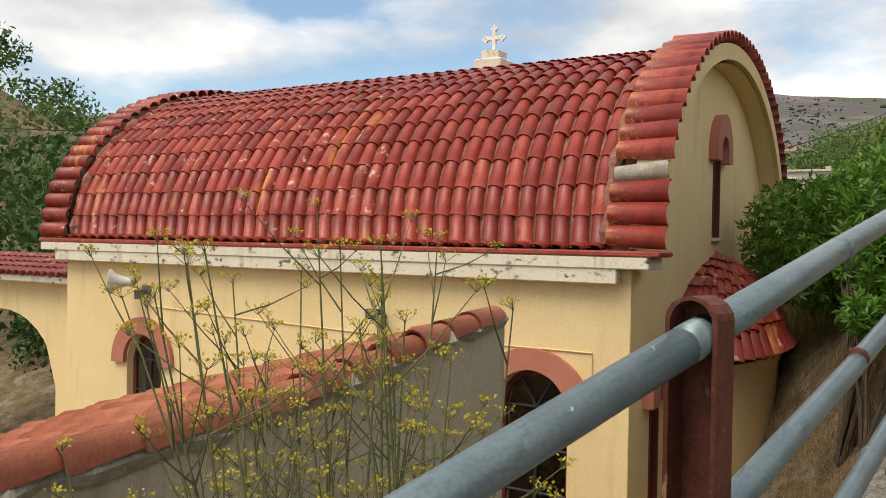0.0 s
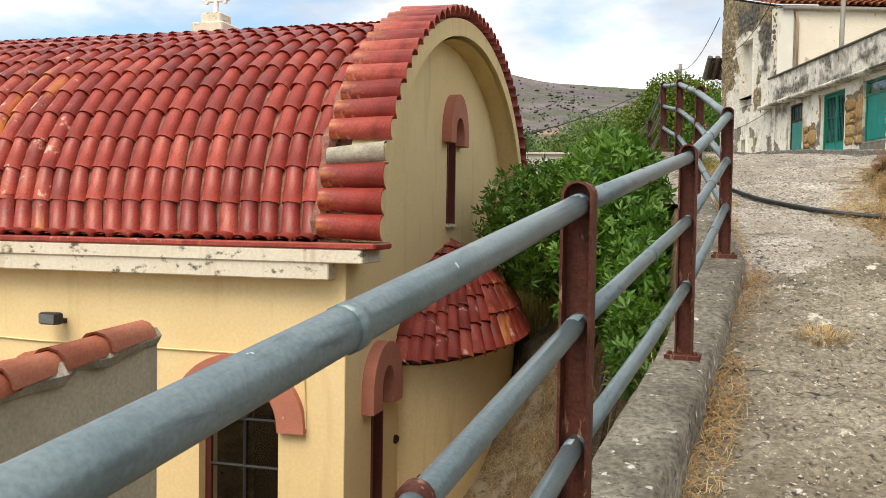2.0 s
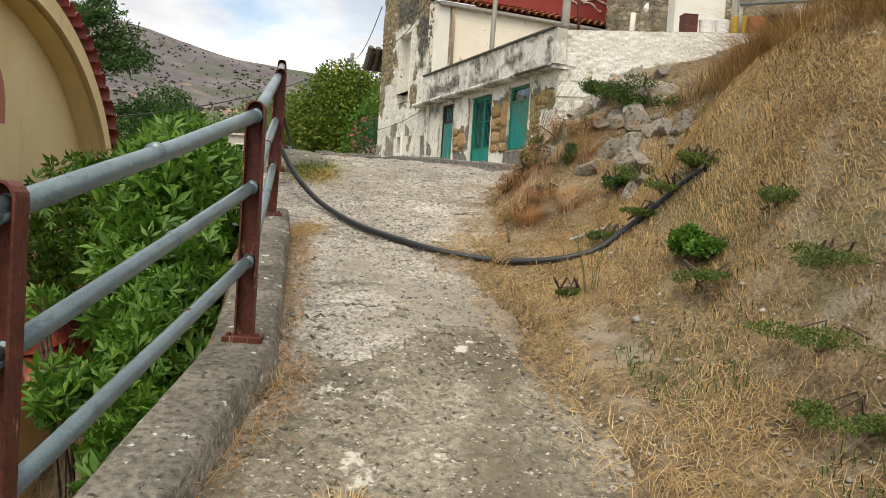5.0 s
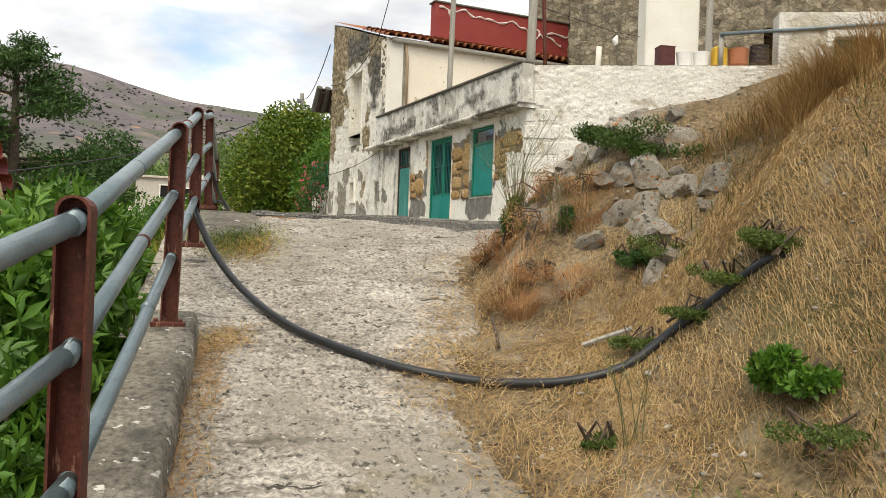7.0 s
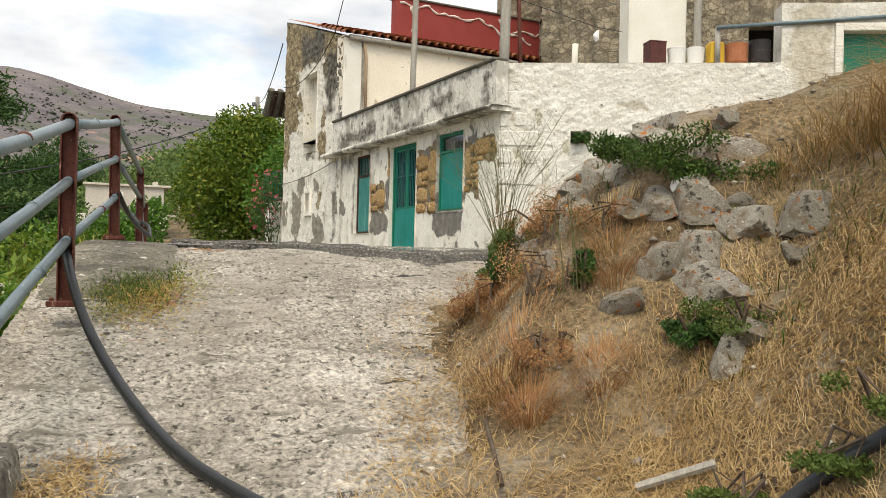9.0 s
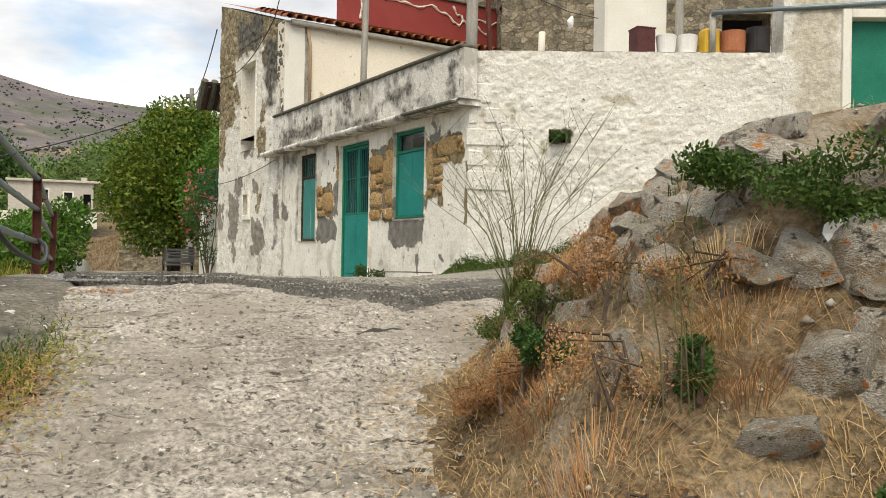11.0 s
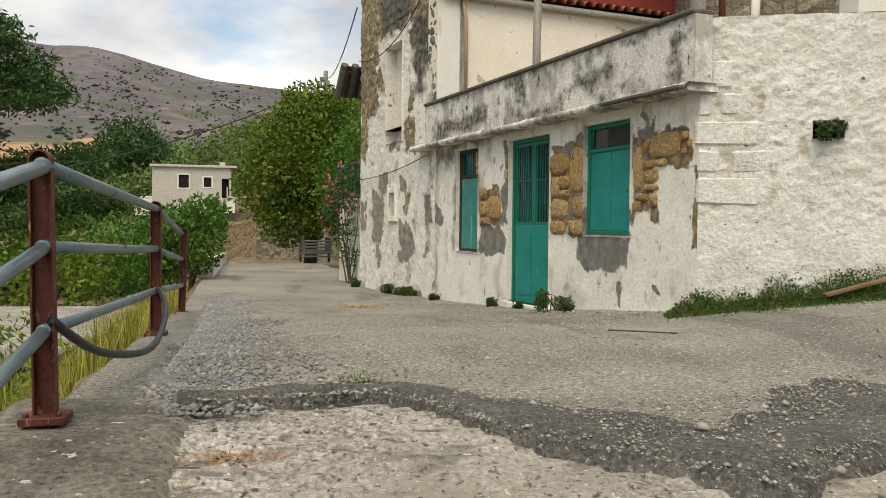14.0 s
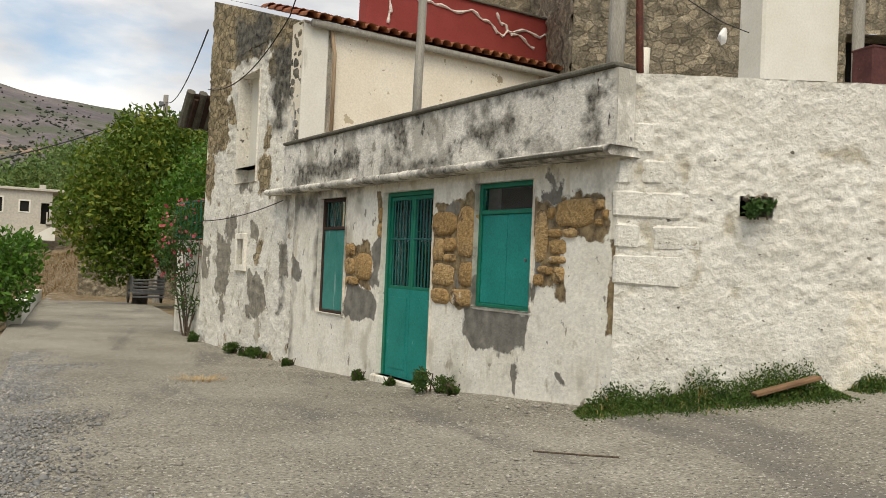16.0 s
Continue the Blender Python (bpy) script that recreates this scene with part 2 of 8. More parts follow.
M["straw_dark"] = surface("brown_dry_grass", [(0.19, 0.115, 0.045), (0.36, 0.23, 0.092), (0.58, 0.42, 0.20)], 1.5, 30, 0.9, 0.0, rand="island", amount=0.1, thin=0.2)
M["concrete_old"] = surface("dark_older_concrete", [(0.165, 0.142, 0.102), (0.265, 0.232, 0.175), (0.375, 0.335, 0.26)], 1.5, 36, 0.95, 1.0, 0.022, amount=0.65, patches=[((0.14, 0.118, 0.082), 0.8, 0.50, 0.62, (1.6, 0.5, 1)), ((0.11, 0.10, 0.078), 3.2, 0.54, 0.68, (0.6, 2.6, 1)), ((0.54, 0.51, 0.435), 3.6, 0.645, 0.675, ONE), ((0.56, 0.53, 0.46), 34, 0.61, 0.66, ONE), ((0.05, 0.046, 0.04), 24, 0.59, 0.66, ONE), ((0.045, 0.041, 0.034), 3.4, 0.64, 0.68, (0.3, 3.0, 1))])
M["kerb"] = surface("kerb_concrete", [(0.125, 0.112, 0.088), (0.215, 0.195, 0.155), (0.32, 0.295, 0.24)], 2.2, 36, 0.95, 1.0, 0.02, amount=0.6, patches=[((0.085, 0.08, 0.066), 4, 0.55, 0.68, ONE), ((0.60, 0.58, 0.52), 13, 0.63, 0.66, ONE), ((0.05, 0.048, 0.042), 32, 0.60, 0.66, ONE)])
M["asphalt"] = surface("old_asphalt", [(0.22, 0.203, 0.165), (0.31, 0.288, 0.236), (0.385, 0.36, 0.30)], 0.7, 45, 0.93, 1.0, 0.025, amount=0.55, patches=[((0.16, 0.15, 0.13), 0.9, 0.55, 0.66, (1.6, 0.35, 1)), ((0.56, 0.53, 0.465), 42, 0.585, 0.64, ONE), ((0.065, 0.06, 0.052), 36, 0.58, 0.65, ONE)])
M["asphalt_edge"] = surface("dark_asphalt_edge", [(0.115, 0.109, 0.097), (0.20, 0.19, 0.168)], 3, 45, 0.95, 1.0, 0.05, amount=0.6, patches=[((0.46, 0.44, 0.39), 50, 0.60, 0.66, ONE), ((0.05, 0.047, 0.042), 34, 0.60, 0.68, ONE)])
M["earth"] = surface("dry_earth_and_straw", [(0.13, 0.092, 0.05), (0.23, 0.168, 0.095), (0.35, 0.265, 0.155)], 2.4, 36, 0.95, 1.0, 0.04, amount=0.6, patches=[((0.30, 0.255, 0.19), 2.2, 0.54, 0.64, ONE), ((0.07, 0.052, 0.03), 10, 0.59, 0.68, ONE), ((0.12, 0.12, 0.042), 0.25, 0.55, 0.68, ONE)])
M["rock"] = surface("grey_limestone", [(0.34, 0.30, 0.235), (0.50, 0.455, 0.375), (0.66, 0.62, 0.54)], 5.0, 24, 0.95, 1.0, 0.03, rand="object", amount=0.5, patches=[((0.29, 0.215, 0.13), 1.8, 0.54, 0.66, ONE), ((0.07, 0.062, 0.05), 3.4, 0.57, 0.66, ONE), ((0.70, 0.67, 0.60), 6, 0.62, 0.66, ONE), ((0.56, 0.21, 0.05), 2.6, 0.615, 0.65, ONE), ((0.07, 0.06, 0.048), 18, 0.63, 0.68, ONE)])
M["white"] = surface("whitewashed_rubble", [(0.60, 0.572, 0.505), (0.71, 0.687, 0.62), (0.79, 0.77, 0.705)], 3.0, 26, 0.95, 0.8, 0.022, amount=0.22, patches=[((0.62, 0.59, 0.51), 2.2, 0.56, 0.70, ONE), ((0.58, 0.55, 0.475), 6, 0.59, 0.66, (1, 1, 1.6)), ((0.40, 0.375, 0.31), 18, 0.62, 0.68, (1, 1, 1.5)), ((0.14, 0.125, 0.10), 11, 0.665, 0.69, (1, 1, 1.8))], wear=[(0, (0.38, 0.345, 0.27), (0.60, 0.56, 0.46), 5.0, 1.4, 0.0, 0.2), (2, (0.62, 0.575, 0.47), (0.82, 0.78, 0.69), 5.0, 1.6, 0.0, 0.25)])
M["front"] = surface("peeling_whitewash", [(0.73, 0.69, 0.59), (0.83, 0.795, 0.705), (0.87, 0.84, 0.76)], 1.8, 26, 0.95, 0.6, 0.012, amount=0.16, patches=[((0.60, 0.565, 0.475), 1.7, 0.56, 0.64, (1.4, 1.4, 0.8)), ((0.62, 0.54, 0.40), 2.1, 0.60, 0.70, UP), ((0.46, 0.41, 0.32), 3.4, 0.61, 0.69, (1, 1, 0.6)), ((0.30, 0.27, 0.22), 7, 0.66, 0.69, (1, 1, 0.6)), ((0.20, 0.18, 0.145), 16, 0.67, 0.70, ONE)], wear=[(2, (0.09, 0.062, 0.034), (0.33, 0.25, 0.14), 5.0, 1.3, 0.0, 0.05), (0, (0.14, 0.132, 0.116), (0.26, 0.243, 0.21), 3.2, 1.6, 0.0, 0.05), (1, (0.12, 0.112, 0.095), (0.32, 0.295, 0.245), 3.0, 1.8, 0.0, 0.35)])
M["front_old"] = surface("flaking_house_facade", [(0.68, 0.64, 0.55), (0.80, 0.765, 0.68), (0.86, 0.83, 0.75)], 2.0, 26, 0.95, 0.8, 0.02, amount=0.22, patches=[((0.50, 0.46, 0.38), 2.6, 0.58, 0.63, (1.2, 1.2, 0.7)), ((0.40, 0.33, 0.22), 4.0, 0.63, 0.67, ONE), ((0.12, 0.11, 0.09), 8, 0.66, 0.69, ONE)], wear=[(2, (0.20, 0.155, 0.085), (0.46, 0.375, 0.235), 3.0, 1.7, 0.17, 0.06), (0, (0.19, 0.175, 0.145), (0.34, 0.31, 0.25), 3.0, 1.8, 0.0, 0.05), (1, (0.04, 0.038, 0.034), (0.20, 0.185, 0.15), 4.0, 1.8, 0.0, 0.35)])
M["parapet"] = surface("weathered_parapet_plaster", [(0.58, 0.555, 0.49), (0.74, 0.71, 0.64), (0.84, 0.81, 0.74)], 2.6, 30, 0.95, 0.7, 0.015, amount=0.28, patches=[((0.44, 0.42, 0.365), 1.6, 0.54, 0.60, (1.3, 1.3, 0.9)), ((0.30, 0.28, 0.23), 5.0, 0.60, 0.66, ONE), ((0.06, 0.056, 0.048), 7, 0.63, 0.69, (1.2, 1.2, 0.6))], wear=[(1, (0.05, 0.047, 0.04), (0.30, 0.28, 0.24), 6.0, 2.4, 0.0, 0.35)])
M["coping"] = surface("dark_mossy_coping", [(0.10, 0.095, 0.075), (0.17, 0.16, 0.13)], 6, 50, 0.95, 0.6, 0.01, amount=0.4)
M["stone"] = surface("bare_rubble_wall", [(0.22, 0.19, 0.135), (0.34, 0.29, 0.205), (0.45, 0.39, 0.28)], 3, 30, 0.95, 1.0, 0.04, amount=0.5, patches=[((0.075, 0.068, 0.056), 1.6, 0.57, 0.72, UP)], cells=((0.21, 0.18, 0.128), 0.17, 0.05, (1, 1, 1.5), (0.6, 1.25), (0.2, 0.4)))
M["sandstone"] = surface("ochre_sandstone", [(0.34, 0.21, 0.085), (0.50, 0.325, 0.14), (0.60, 0.43, 0.225)], 5, 30, 0.95, 1.0, 0.04, rand="object", amount=0.45, patches=[((0.13, 0.09, 0.05), 5, 0.57, 0.66, ONE), ((0.70, 0.62, 0.48), 4, 0.64, 0.69, ONE)])
M["yellow_wall"] = surface("pale_peeling_plaster", [(0.79, 0.71, 0.57), (0.85, 0.785, 0.66)], 1.4, 35, 0.95, 0.4, 0.008, amount=0.14, patches=[((0.50, 0.42, 0.29), 3.2, 0.645, 0.655, (1, 1, 0.9)), ((0.40, 0.33, 0.22), 1.1, 0.655, 0.665, (1, 1, 0.9)), ((0.30, 0.25, 0.18), 9, 0.68, 0.70, ONE)])
M["teal"] = surface("teal_painted_boards", [(0.010, 0.20, 0.172), (0.018, 0.27, 0.232)], 3, 45, 0.5, 0.25, 0.004, amount=0.25, patches=[((0.40, 0.58, 0.53), 5, 0.68, 0.74, (2.5, 2.5, 0.5)), ((0.06, 0.05, 0.04), 12, 0.72, 0.77, ONE)])
M["teal_worn"] = surface("sun_bleached_teal_boards", [(0.03, 0.20, 0.175), (0.07, 0.27, 0.24)], 3, 45, 0.6, 0.25, 0.004, amount=0.2, patches=[((0.44, 0.58, 0.54), 3.2, 0.58, 0.72, (2.5, 2.5, 0.4))])
M["green"] = surface("green_painted_iron", [(0.006, 0.14, 0.085), (0.012, 0.19, 0.12)], 4, 50, 0.5, 0.2, 0.003, amount=0.2, patches=[((0.32, 0.40, 0.36), 9, 0.72, 0.77, ONE)])
M["bars"] = surface("teal_iron_bars", [(0.012, 0.11, 0.10), (0.025, 0.16, 0.145)], 6, 60, 0.5, 0.2, 0.002, amount=0.25)
# near-black: the shade of unlit rooms and recesses is put into this colour
M["dark"] = surface("painted_interior_shade", [(0.012, 0.011, 0.010), (0.022, 0.020, 0.018)], 2, 20, 0.95, 0.0)
M["slate_cement"] = surface("grey_cement_patch", [(0.14, 0.135, 0.125), (0.21, 0.20, 0.185)], 4, 50, 0.95, 0.4, 0.006, amount=0.2)
M["downpipe"] = surface("beige_pipe_paint", [(0.34, 0.24, 0.15), (0.46, 0.34, 0.22)], 3, 40, 0.7, 0.1, amount=0.2, stretch=(1, 1, 0.3))
M["redroof"] = surface("red_roof_paint", [(0.26, 0.045, 0.038), (0.33, 0.065, 0.055)], 1.4, 40, 0.7, 0.3, 0.006, amount=0.15)
M["rust_tile"] = surface("lichen_roof_tile", [(0.22, 0.07, 0.035), (0.34, 0.12, 0.05), (0.40, 0.19, 0.06)], 7, 70, 0.9, 0.6, 0.01, rand="island", amount=0.4)
M["crack"] = surface("white_sealant", [(0.72, 0.66, 0.60), (0.80, 0.75, 0.70)], 10, 60, 0.8, 0.1)
M["wood"] = surface("grey_weathered_wood", [(0.30, 0.28, 0.24), (0.44, 0.42, 0.37)], 6, 60, 0.9, 0.5, 0.006, stretch=(4, 4, 0.4), amount=0.35)
M["plank"] = surface("brown_plank_wood", [(0.15, 0.085, 0.045), (0.28, 0.17, 0.095)], 4, 50, 0.85, 0.4, 0.004, amount=0.3, stretch=(1, 4, 4))
M["darkwood"] = surface("dark_brown_wood", [(0.035, 0.02, 0.015), (0.07, 0.04, 0.03)], 6, 60, 0.85, 0.4, 0.006, amount=0.3)
M["plaster_white"] = surface("stained_white_plaster", [(0.70, 0.67, 0.58), (0.79, 0.77, 0.70)], 1.5, 40, 0.95, 0.3, 0.006, amount=0.1, patches=[((0.40, 0.36, 0.29), 2, 0.64, 0.78, UP)])
M["rubber"] = surface("black_rubber_hose", [(0.010, 0.011, 0.012), (0.02, 0.021, 0.023)], 8, 60, 0.45, 0.1, 0.001, amount=0.2, spec=0.5)
M["straw"] = surface("dry_straw", [(0.23, 0.14, 0.056), (0.43, 0.295, 0.13), (0.68, 0.53, 0.30)], 1.5, 30, 0.9, 0.0, rand="island", amount=0.1, thin=0.2)
M["dead_scrub"] = surface("brown_dead_scrub", [(0.10, 0.062, 0.026), (0.19, 0.125, 0.055), (0.30, 0.215, 0.10)], 0.5, 30, 0.9, 0.0, rand="island", amount=0.1, thin=0.2)
M["redweed"] = surface("russet_dry_weed", [(0.22, 0.10, 0.04), (0.38, 0.20, 0.085), (0.55, 0.37, 0.18)], 1.5, 30, 0.9, 0.0, rand="island", amount=0.1, thin=0.2)
M["leaf"] = surface("fig_leaf", [(0.028, 0.078, 0.008), (0.075, 0.175, 0.015), (0.16, 0.29, 0.035)], 1.3, 20, 0.5, 0.0, rand="island", amount=0.1, thin=0.3, spec=0.4)
M["leafdark"] = surface("dark_evergreen_leaf", [(0.02, 0.055, 0.012), (0.045, 0.10, 0.02), (0.08, 0.145, 0.03)], 1.0, 20, 0.6, 0.0, rand="island", amount=0.1, thin=0.2)
M["leafyel"] = surface("yellow_green_leaf", [(0.06, 0.12, 0.012), (0.14, 0.22, 0.022), (0.29, 0.31, 0.045)], 0.8, 20, 0.6, 0.0, rand="island", amount=0.1, thin=0.3)
M["carob"] = surface("carob_leaf", [(0.035, 0.078, 0.007), (0.105, 0.175, 0.015), (0.30, 0.29, 0.034)], 0.7, 20, 0.55, 0.0, rand="island", amount=0.1, thin=0.25)
M["weed"] = surface("yellow_weed", [(0.13, 0.16, 0.018), (0.27, 0.26, 0.035), (0.45, 0.38, 0.09)], 0.8, 20, 0.7, 0.0, rand="island", amount=0.1, thin=0.25)
M["olive"] = surface("olive_grey_leaf", [(0.07, 0.12, 0.032), (0.125, 0.195, 0.052), (0.20, 0.265, 0.085)], 0.4, 20, 0.7, 0.0, rand="island", amount=0.1, thin=0.2)
M["shrub"] = surface("thyme_green", [(0.04, 0.07, 0.013), (0.085, 0.13, 0.024), (0.155, 0.185, 0.048)], 2, 20, 0.7, 0.0, rand="island", amount=0.1, thin=0.2)
M["caper"] = surface("deep_green_creeper_leaf", [(0.025, 0.055, 0.010), (0.055, 0.105, 0.016), (0.11, 0.165, 0.03)], 2, 20, 0.65, 0.0, rand="island", amount=0.1, thin=0.2)
M["umbel"] = surface("yellow_fennel_flower", [(0.42, 0.36, 0.03), (0.62, 0.50, 0.06)], 3, 20, 0.7, 0.0, rand="island", amount=0.1, thin=0.3)
M["stem"] = surface("green_brown_stem", [(0.09, 0.11, 0.04), (0.17, 0.16, 0.075)], 5, 30, 0.7, 0.0, rand="island")
M["bark"] = surface("brown_bark", [(0.07, 0.05, 0.035), (0.14, 0.105, 0.075)], 5, 40, 0.95, 0.7, 0.02, amount=0.4)
M["pink"] = surface("oleander_flower", [(0.55, 0.10, 0.13), (0.68, 0.20, 0.22)], 5, 20, 0.7, 0.0, rand="island", thin=0.3)
# stops lean blue-grey: distance haze is mixed into the scrub colour
M["mountain"] = surface("hazy_scrub_mountain", [(0.088, 0.078, 0.086), (0.140, 0.120, 0.124), (0.20, 0.170, 0.160)], 0.012, 0.09, 0.95, 0.4, 5.0, amount=0.3, patches=[((0.42, 0.25, 0.13), 0.006, 0.60, 0.635, (1, 1, 2)), ((0.085, 0.092, 0.062), 0.010, 0.50, 0.60, (1, 1, 2.0))])
M["plastic_white"] = surface("white_plastic", [(0.72, 0.71, 0.68), (0.78, 0.77, 0.74)], 5, 40, 0.5, 0.05, amount=0.08)
M["plastic_yellow"] = surface("yellow_plastic", [(0.55, 0.33, 0.02), (0.62, 0.40, 0.04)], 5, 40, 0.5, 0.05, amount=0.15)
M["clay_pot"] = surface("terracotta_pot", [(0.36, 0.13, 0.06), (0.44, 0.18, 0.09)], 6, 40, 0.8, 0.1, amount=0.2)
M["black"] = surface("black_paint", [(0.02, 0.018, 0.018), (0.035, 0.03, 0.03)], 6, 40, 0.6, 0.1, amount=0.2)
M["tin"] = surface("red_brown_tin", [(0.07, 0.02, 0.018), (0.11, 0.035, 0.03)], 10, 40, 0.6, 0.1, amount=0.3, patches=[((0.5, 0.45, 0.4), 16, 0.68, 0.72, ONE)])
M["marble"] = surface("white_marble", [(0.76, 0.75, 0.72), (0.82, 0.81, 0.79)], 6, 50, 0.5, 0.1, amount=0.08)
M["horn"] = surface("grey_horn_paint", [(0.50, 0.48, 0.43), (0.58, 0.56, 0.51)], 5, 50, 0.6, 0.1, amount=0.1)
M["farwall"] = surface("far_house_render", [(0.47, 0.435, 0.37), (0.58, 0.54, 0.47)], 0.5, 6, 0.95, 0.1, amount=0.2)
M["steel"] = surface("grey_steel", [(0.13, 0.135, 0.14), (0.2, 0.205, 0.21)], 6, 40, 0.5, 0.1, metal=0.4, amount=0.2)
M["glass"] = bpy.data.materials.new("dark_window_glass")
M["glass"].use_nodes = True
gb = M["glass"].node_tree.nodes["Principled BSDF"]
gb.inputs["Base Color"].default_value = (0.9, 0.95, 1.0, 1)
gb.inputs["Roughness"].default_value, gb.inputs["Transmission Weight"].default_value, gb.inputs["IOR"].default_value = 0.03, 1.0, 1.45


# ---- mesh helpers ----
class Geo:
    """Collects vertices and faces for one mesh."""

    def __init__(self):
        self.v, self.f = [], []

    def add(self, verts, faces, m=None):
        o = len(self.v)
        self.v += [tuple(m @ Vector(p)) for p in verts] if m is not None else [tuple(p) for p in verts]
        self.f += [[i + o for i in f] for f in faces]
        return self

    def box(self, lo, hi, m=None, b=0.0):
        x0, y0, z0 = lo
        x1, y1, z1 = hi
        if not b:
            vs = [(x, y, z) for z in (z0, z1) for y in (y0, y1) for x in (x0, x1)]
            return self.add(vs, [(0, 2, 3, 1), (4, 5, 7, 6), (0, 1, 5, 4), (2, 6, 7, 3), (0, 4, 6, 2), (1, 3, 7, 5)], m)
        vs, rings = [], [(z0, b), (z0 + b, 0), (z1 - b, 0), (z1, b)]
        for z, i in rings:
            for x, y in ((x0 + i + b, y0 + i), (x1 - i - b, y0 + i), (x1 - i, y0 + i + b), (x1 - i, y1 - i - b), (x1 - i - b, y1 - i), (x0 + i + b, y1 - i), (x0 + i, y1 - i - b), (x0 + i, y0 + i + b)):
                vs.append((x, y, z))
        fs = [[*range(7, -1, -1)], [*range(24, 32)]]
        for k in range(3):
            fs += [(8 * k + j, 8 * k + (j + 1) % 8, 8 * k + 8 + (j + 1) % 8, 8 * k + 8 + j) for j in range(8)]
        return self.add(vs, fs, m)

    def tube(self, pts, r, n=8, cap=True):
        pts = [Vector(p) for p in pts]
        rs = r if isinstance(r, (list, tuple)) else [r] * len(pts)
        vs, fs, side = [], [], None
        for i, p in enumerate(pts):
            d = (pts[min(i + 1, len(pts) - 1)] - pts[max(i - 1, 0)]).normalized()
            if side is None:
                side = d.cross(Vector((0, 0, 1)) if abs(d.z) < 0.9 else Vector((1, 0, 0))).normalized()
            side = (side - d * side.dot(d)).normalized()
            up = d.cross(side)
            for k in range(n):
                a = 2 * math.pi * k / n
                vs.append(p + (side * math.cos(a) + up * math.sin(a)) * rs[i])
        for i in range(len(pts) - 1):
            fs += [(i * n + k, i * n + (k + 1) % n, i * n + n + (k + 1) % n, i * n + n + k) for k in range(n)]
        if cap:
            fs += [[*range(n - 1, -1, -1)], [*range((len(pts) - 1) * n, len(pts) * n)]]
        return self.add(vs, fs)

    def prism(self, poly, depth, m=None):
        """A polygon in x, z pushed along y by depth."""
        n = len(poly)
        vs = [(x, 0, z) for x, z in poly] + [(x, depth, z) for x, z in poly]
        fs = [[*range(n)], [*range(2 * n - 1, n - 1, -1)]] + [(i, i + n, (i + 1) % n + n, (i + 1) % n) for i in range(n)]
        return self.add(vs, fs, m)

    def lathe(self, prof, n=20, m=None):
        vs, fs = [], []
        for r, z in prof:
            vs += [(r * math.cos(2 * math.pi * k / n), r * math.sin(2 * math.pi * k / n), z) for k in range(n)]
        for i in range(len(prof) - 1):
            fs += [(i * n + k, i * n + (k + 1) % n, i * n + n + (k + 1) % n, i * n + n + k) for k in range(n)]
        fs += [[*range(n - 1, -1, -1)], [*range((len(prof) - 1) * n, len(prof) * n)]]
        return self.add(vs, fs, m)

    def weld(self):
        """Joins vertices that lie on one another."""
        seen, to, vs = {}, [], []
        for p in self.v:
            k = (round(p[0], 4), round(p[1], 4), round(p[2], 4))
            if k not in seen:
                seen[k] = len(vs)
                vs.append(p)
            to.append(seen[k])
        self.v = vs
        self.f = [f for f in ([to[i] for i in f] for f in self.f) if len(set(f)) == len(f)]
        return self

    def mesh(self, name, material, smooth=False):
        me = bpy.data.meshes.new(name)
        me.from_pydata(self.v, [], self.f)
        me.materials.append(material)
        if smooth:
            me.polygons.foreach_set("use_smooth", [True] * len(me.polygons))
        me.update()
        return me


def part(name, geo, material=None, parent=None, label="", smooth=False, at=None):
    me = geo if isinstance(geo, bpy.types.Mesh) else geo.mesh(name, material, smooth)
    ob = new(name, me)
    if parent is not None:
        ob.parent = parent
    if at is not None:
        ob.matrix_local = at
    if label:
        ob["label"] = label
    return ob


def thing(name, label, category, at=None, group="", kind=""):
    ob = new(name)
    ob.empty_display_size = 0.2
    if at is not None:
        ob.matrix_world = at
    return tagged(ob, label, category, group, kind)


def big_mesh(name, verts, faces, material, smooth=False):
    """A mesh from numpy arrays; faces all have the same number of corners."""
    me = bpy.data.meshes.new(name)
    n, k = faces.shape
    me.vertices.add(len(verts))
    me.vertices.foreach_set("co", np.asarray(verts, np.float32).ravel())
    me.loops.add(n * k)
    me.loops.foreach_set("vertex_index", faces.astype(np.int32).ravel())
    me.polygons.add(n)
    me.polygons.foreach_set("loop_start", np.arange(0, n * k, k, dtype=np.int32))
    me.polygons.foreach_set("loop_total", np.full(n, k, np.int32))
    if smooth:
        me.polygons.foreach_set("use_smooth", np.ones(n, bool))
    me.materials.append(material)
    me.update(calc_edges=True)
    return me


def grid_mesh(name, P, material, smooth=True):
    """P: rows x columns x 3."""
    a, b = P.shape[:2]
    i = np.arange(a * b).reshape(a, b)
    f = np.stack([i[:-1, :-1], i[:-1, 1:], i[1:, 1:], i[1:, :-1]], -1).reshape(-1, 4)
    return big_mesh(name, P.reshape(-1, 3), f, material, smooth)


rng = np.random.default_rng(7)


def unit(a):
    return a / np.maximum(np.linalg.norm(a, axis=-1, keepdims=True), 1e-9)


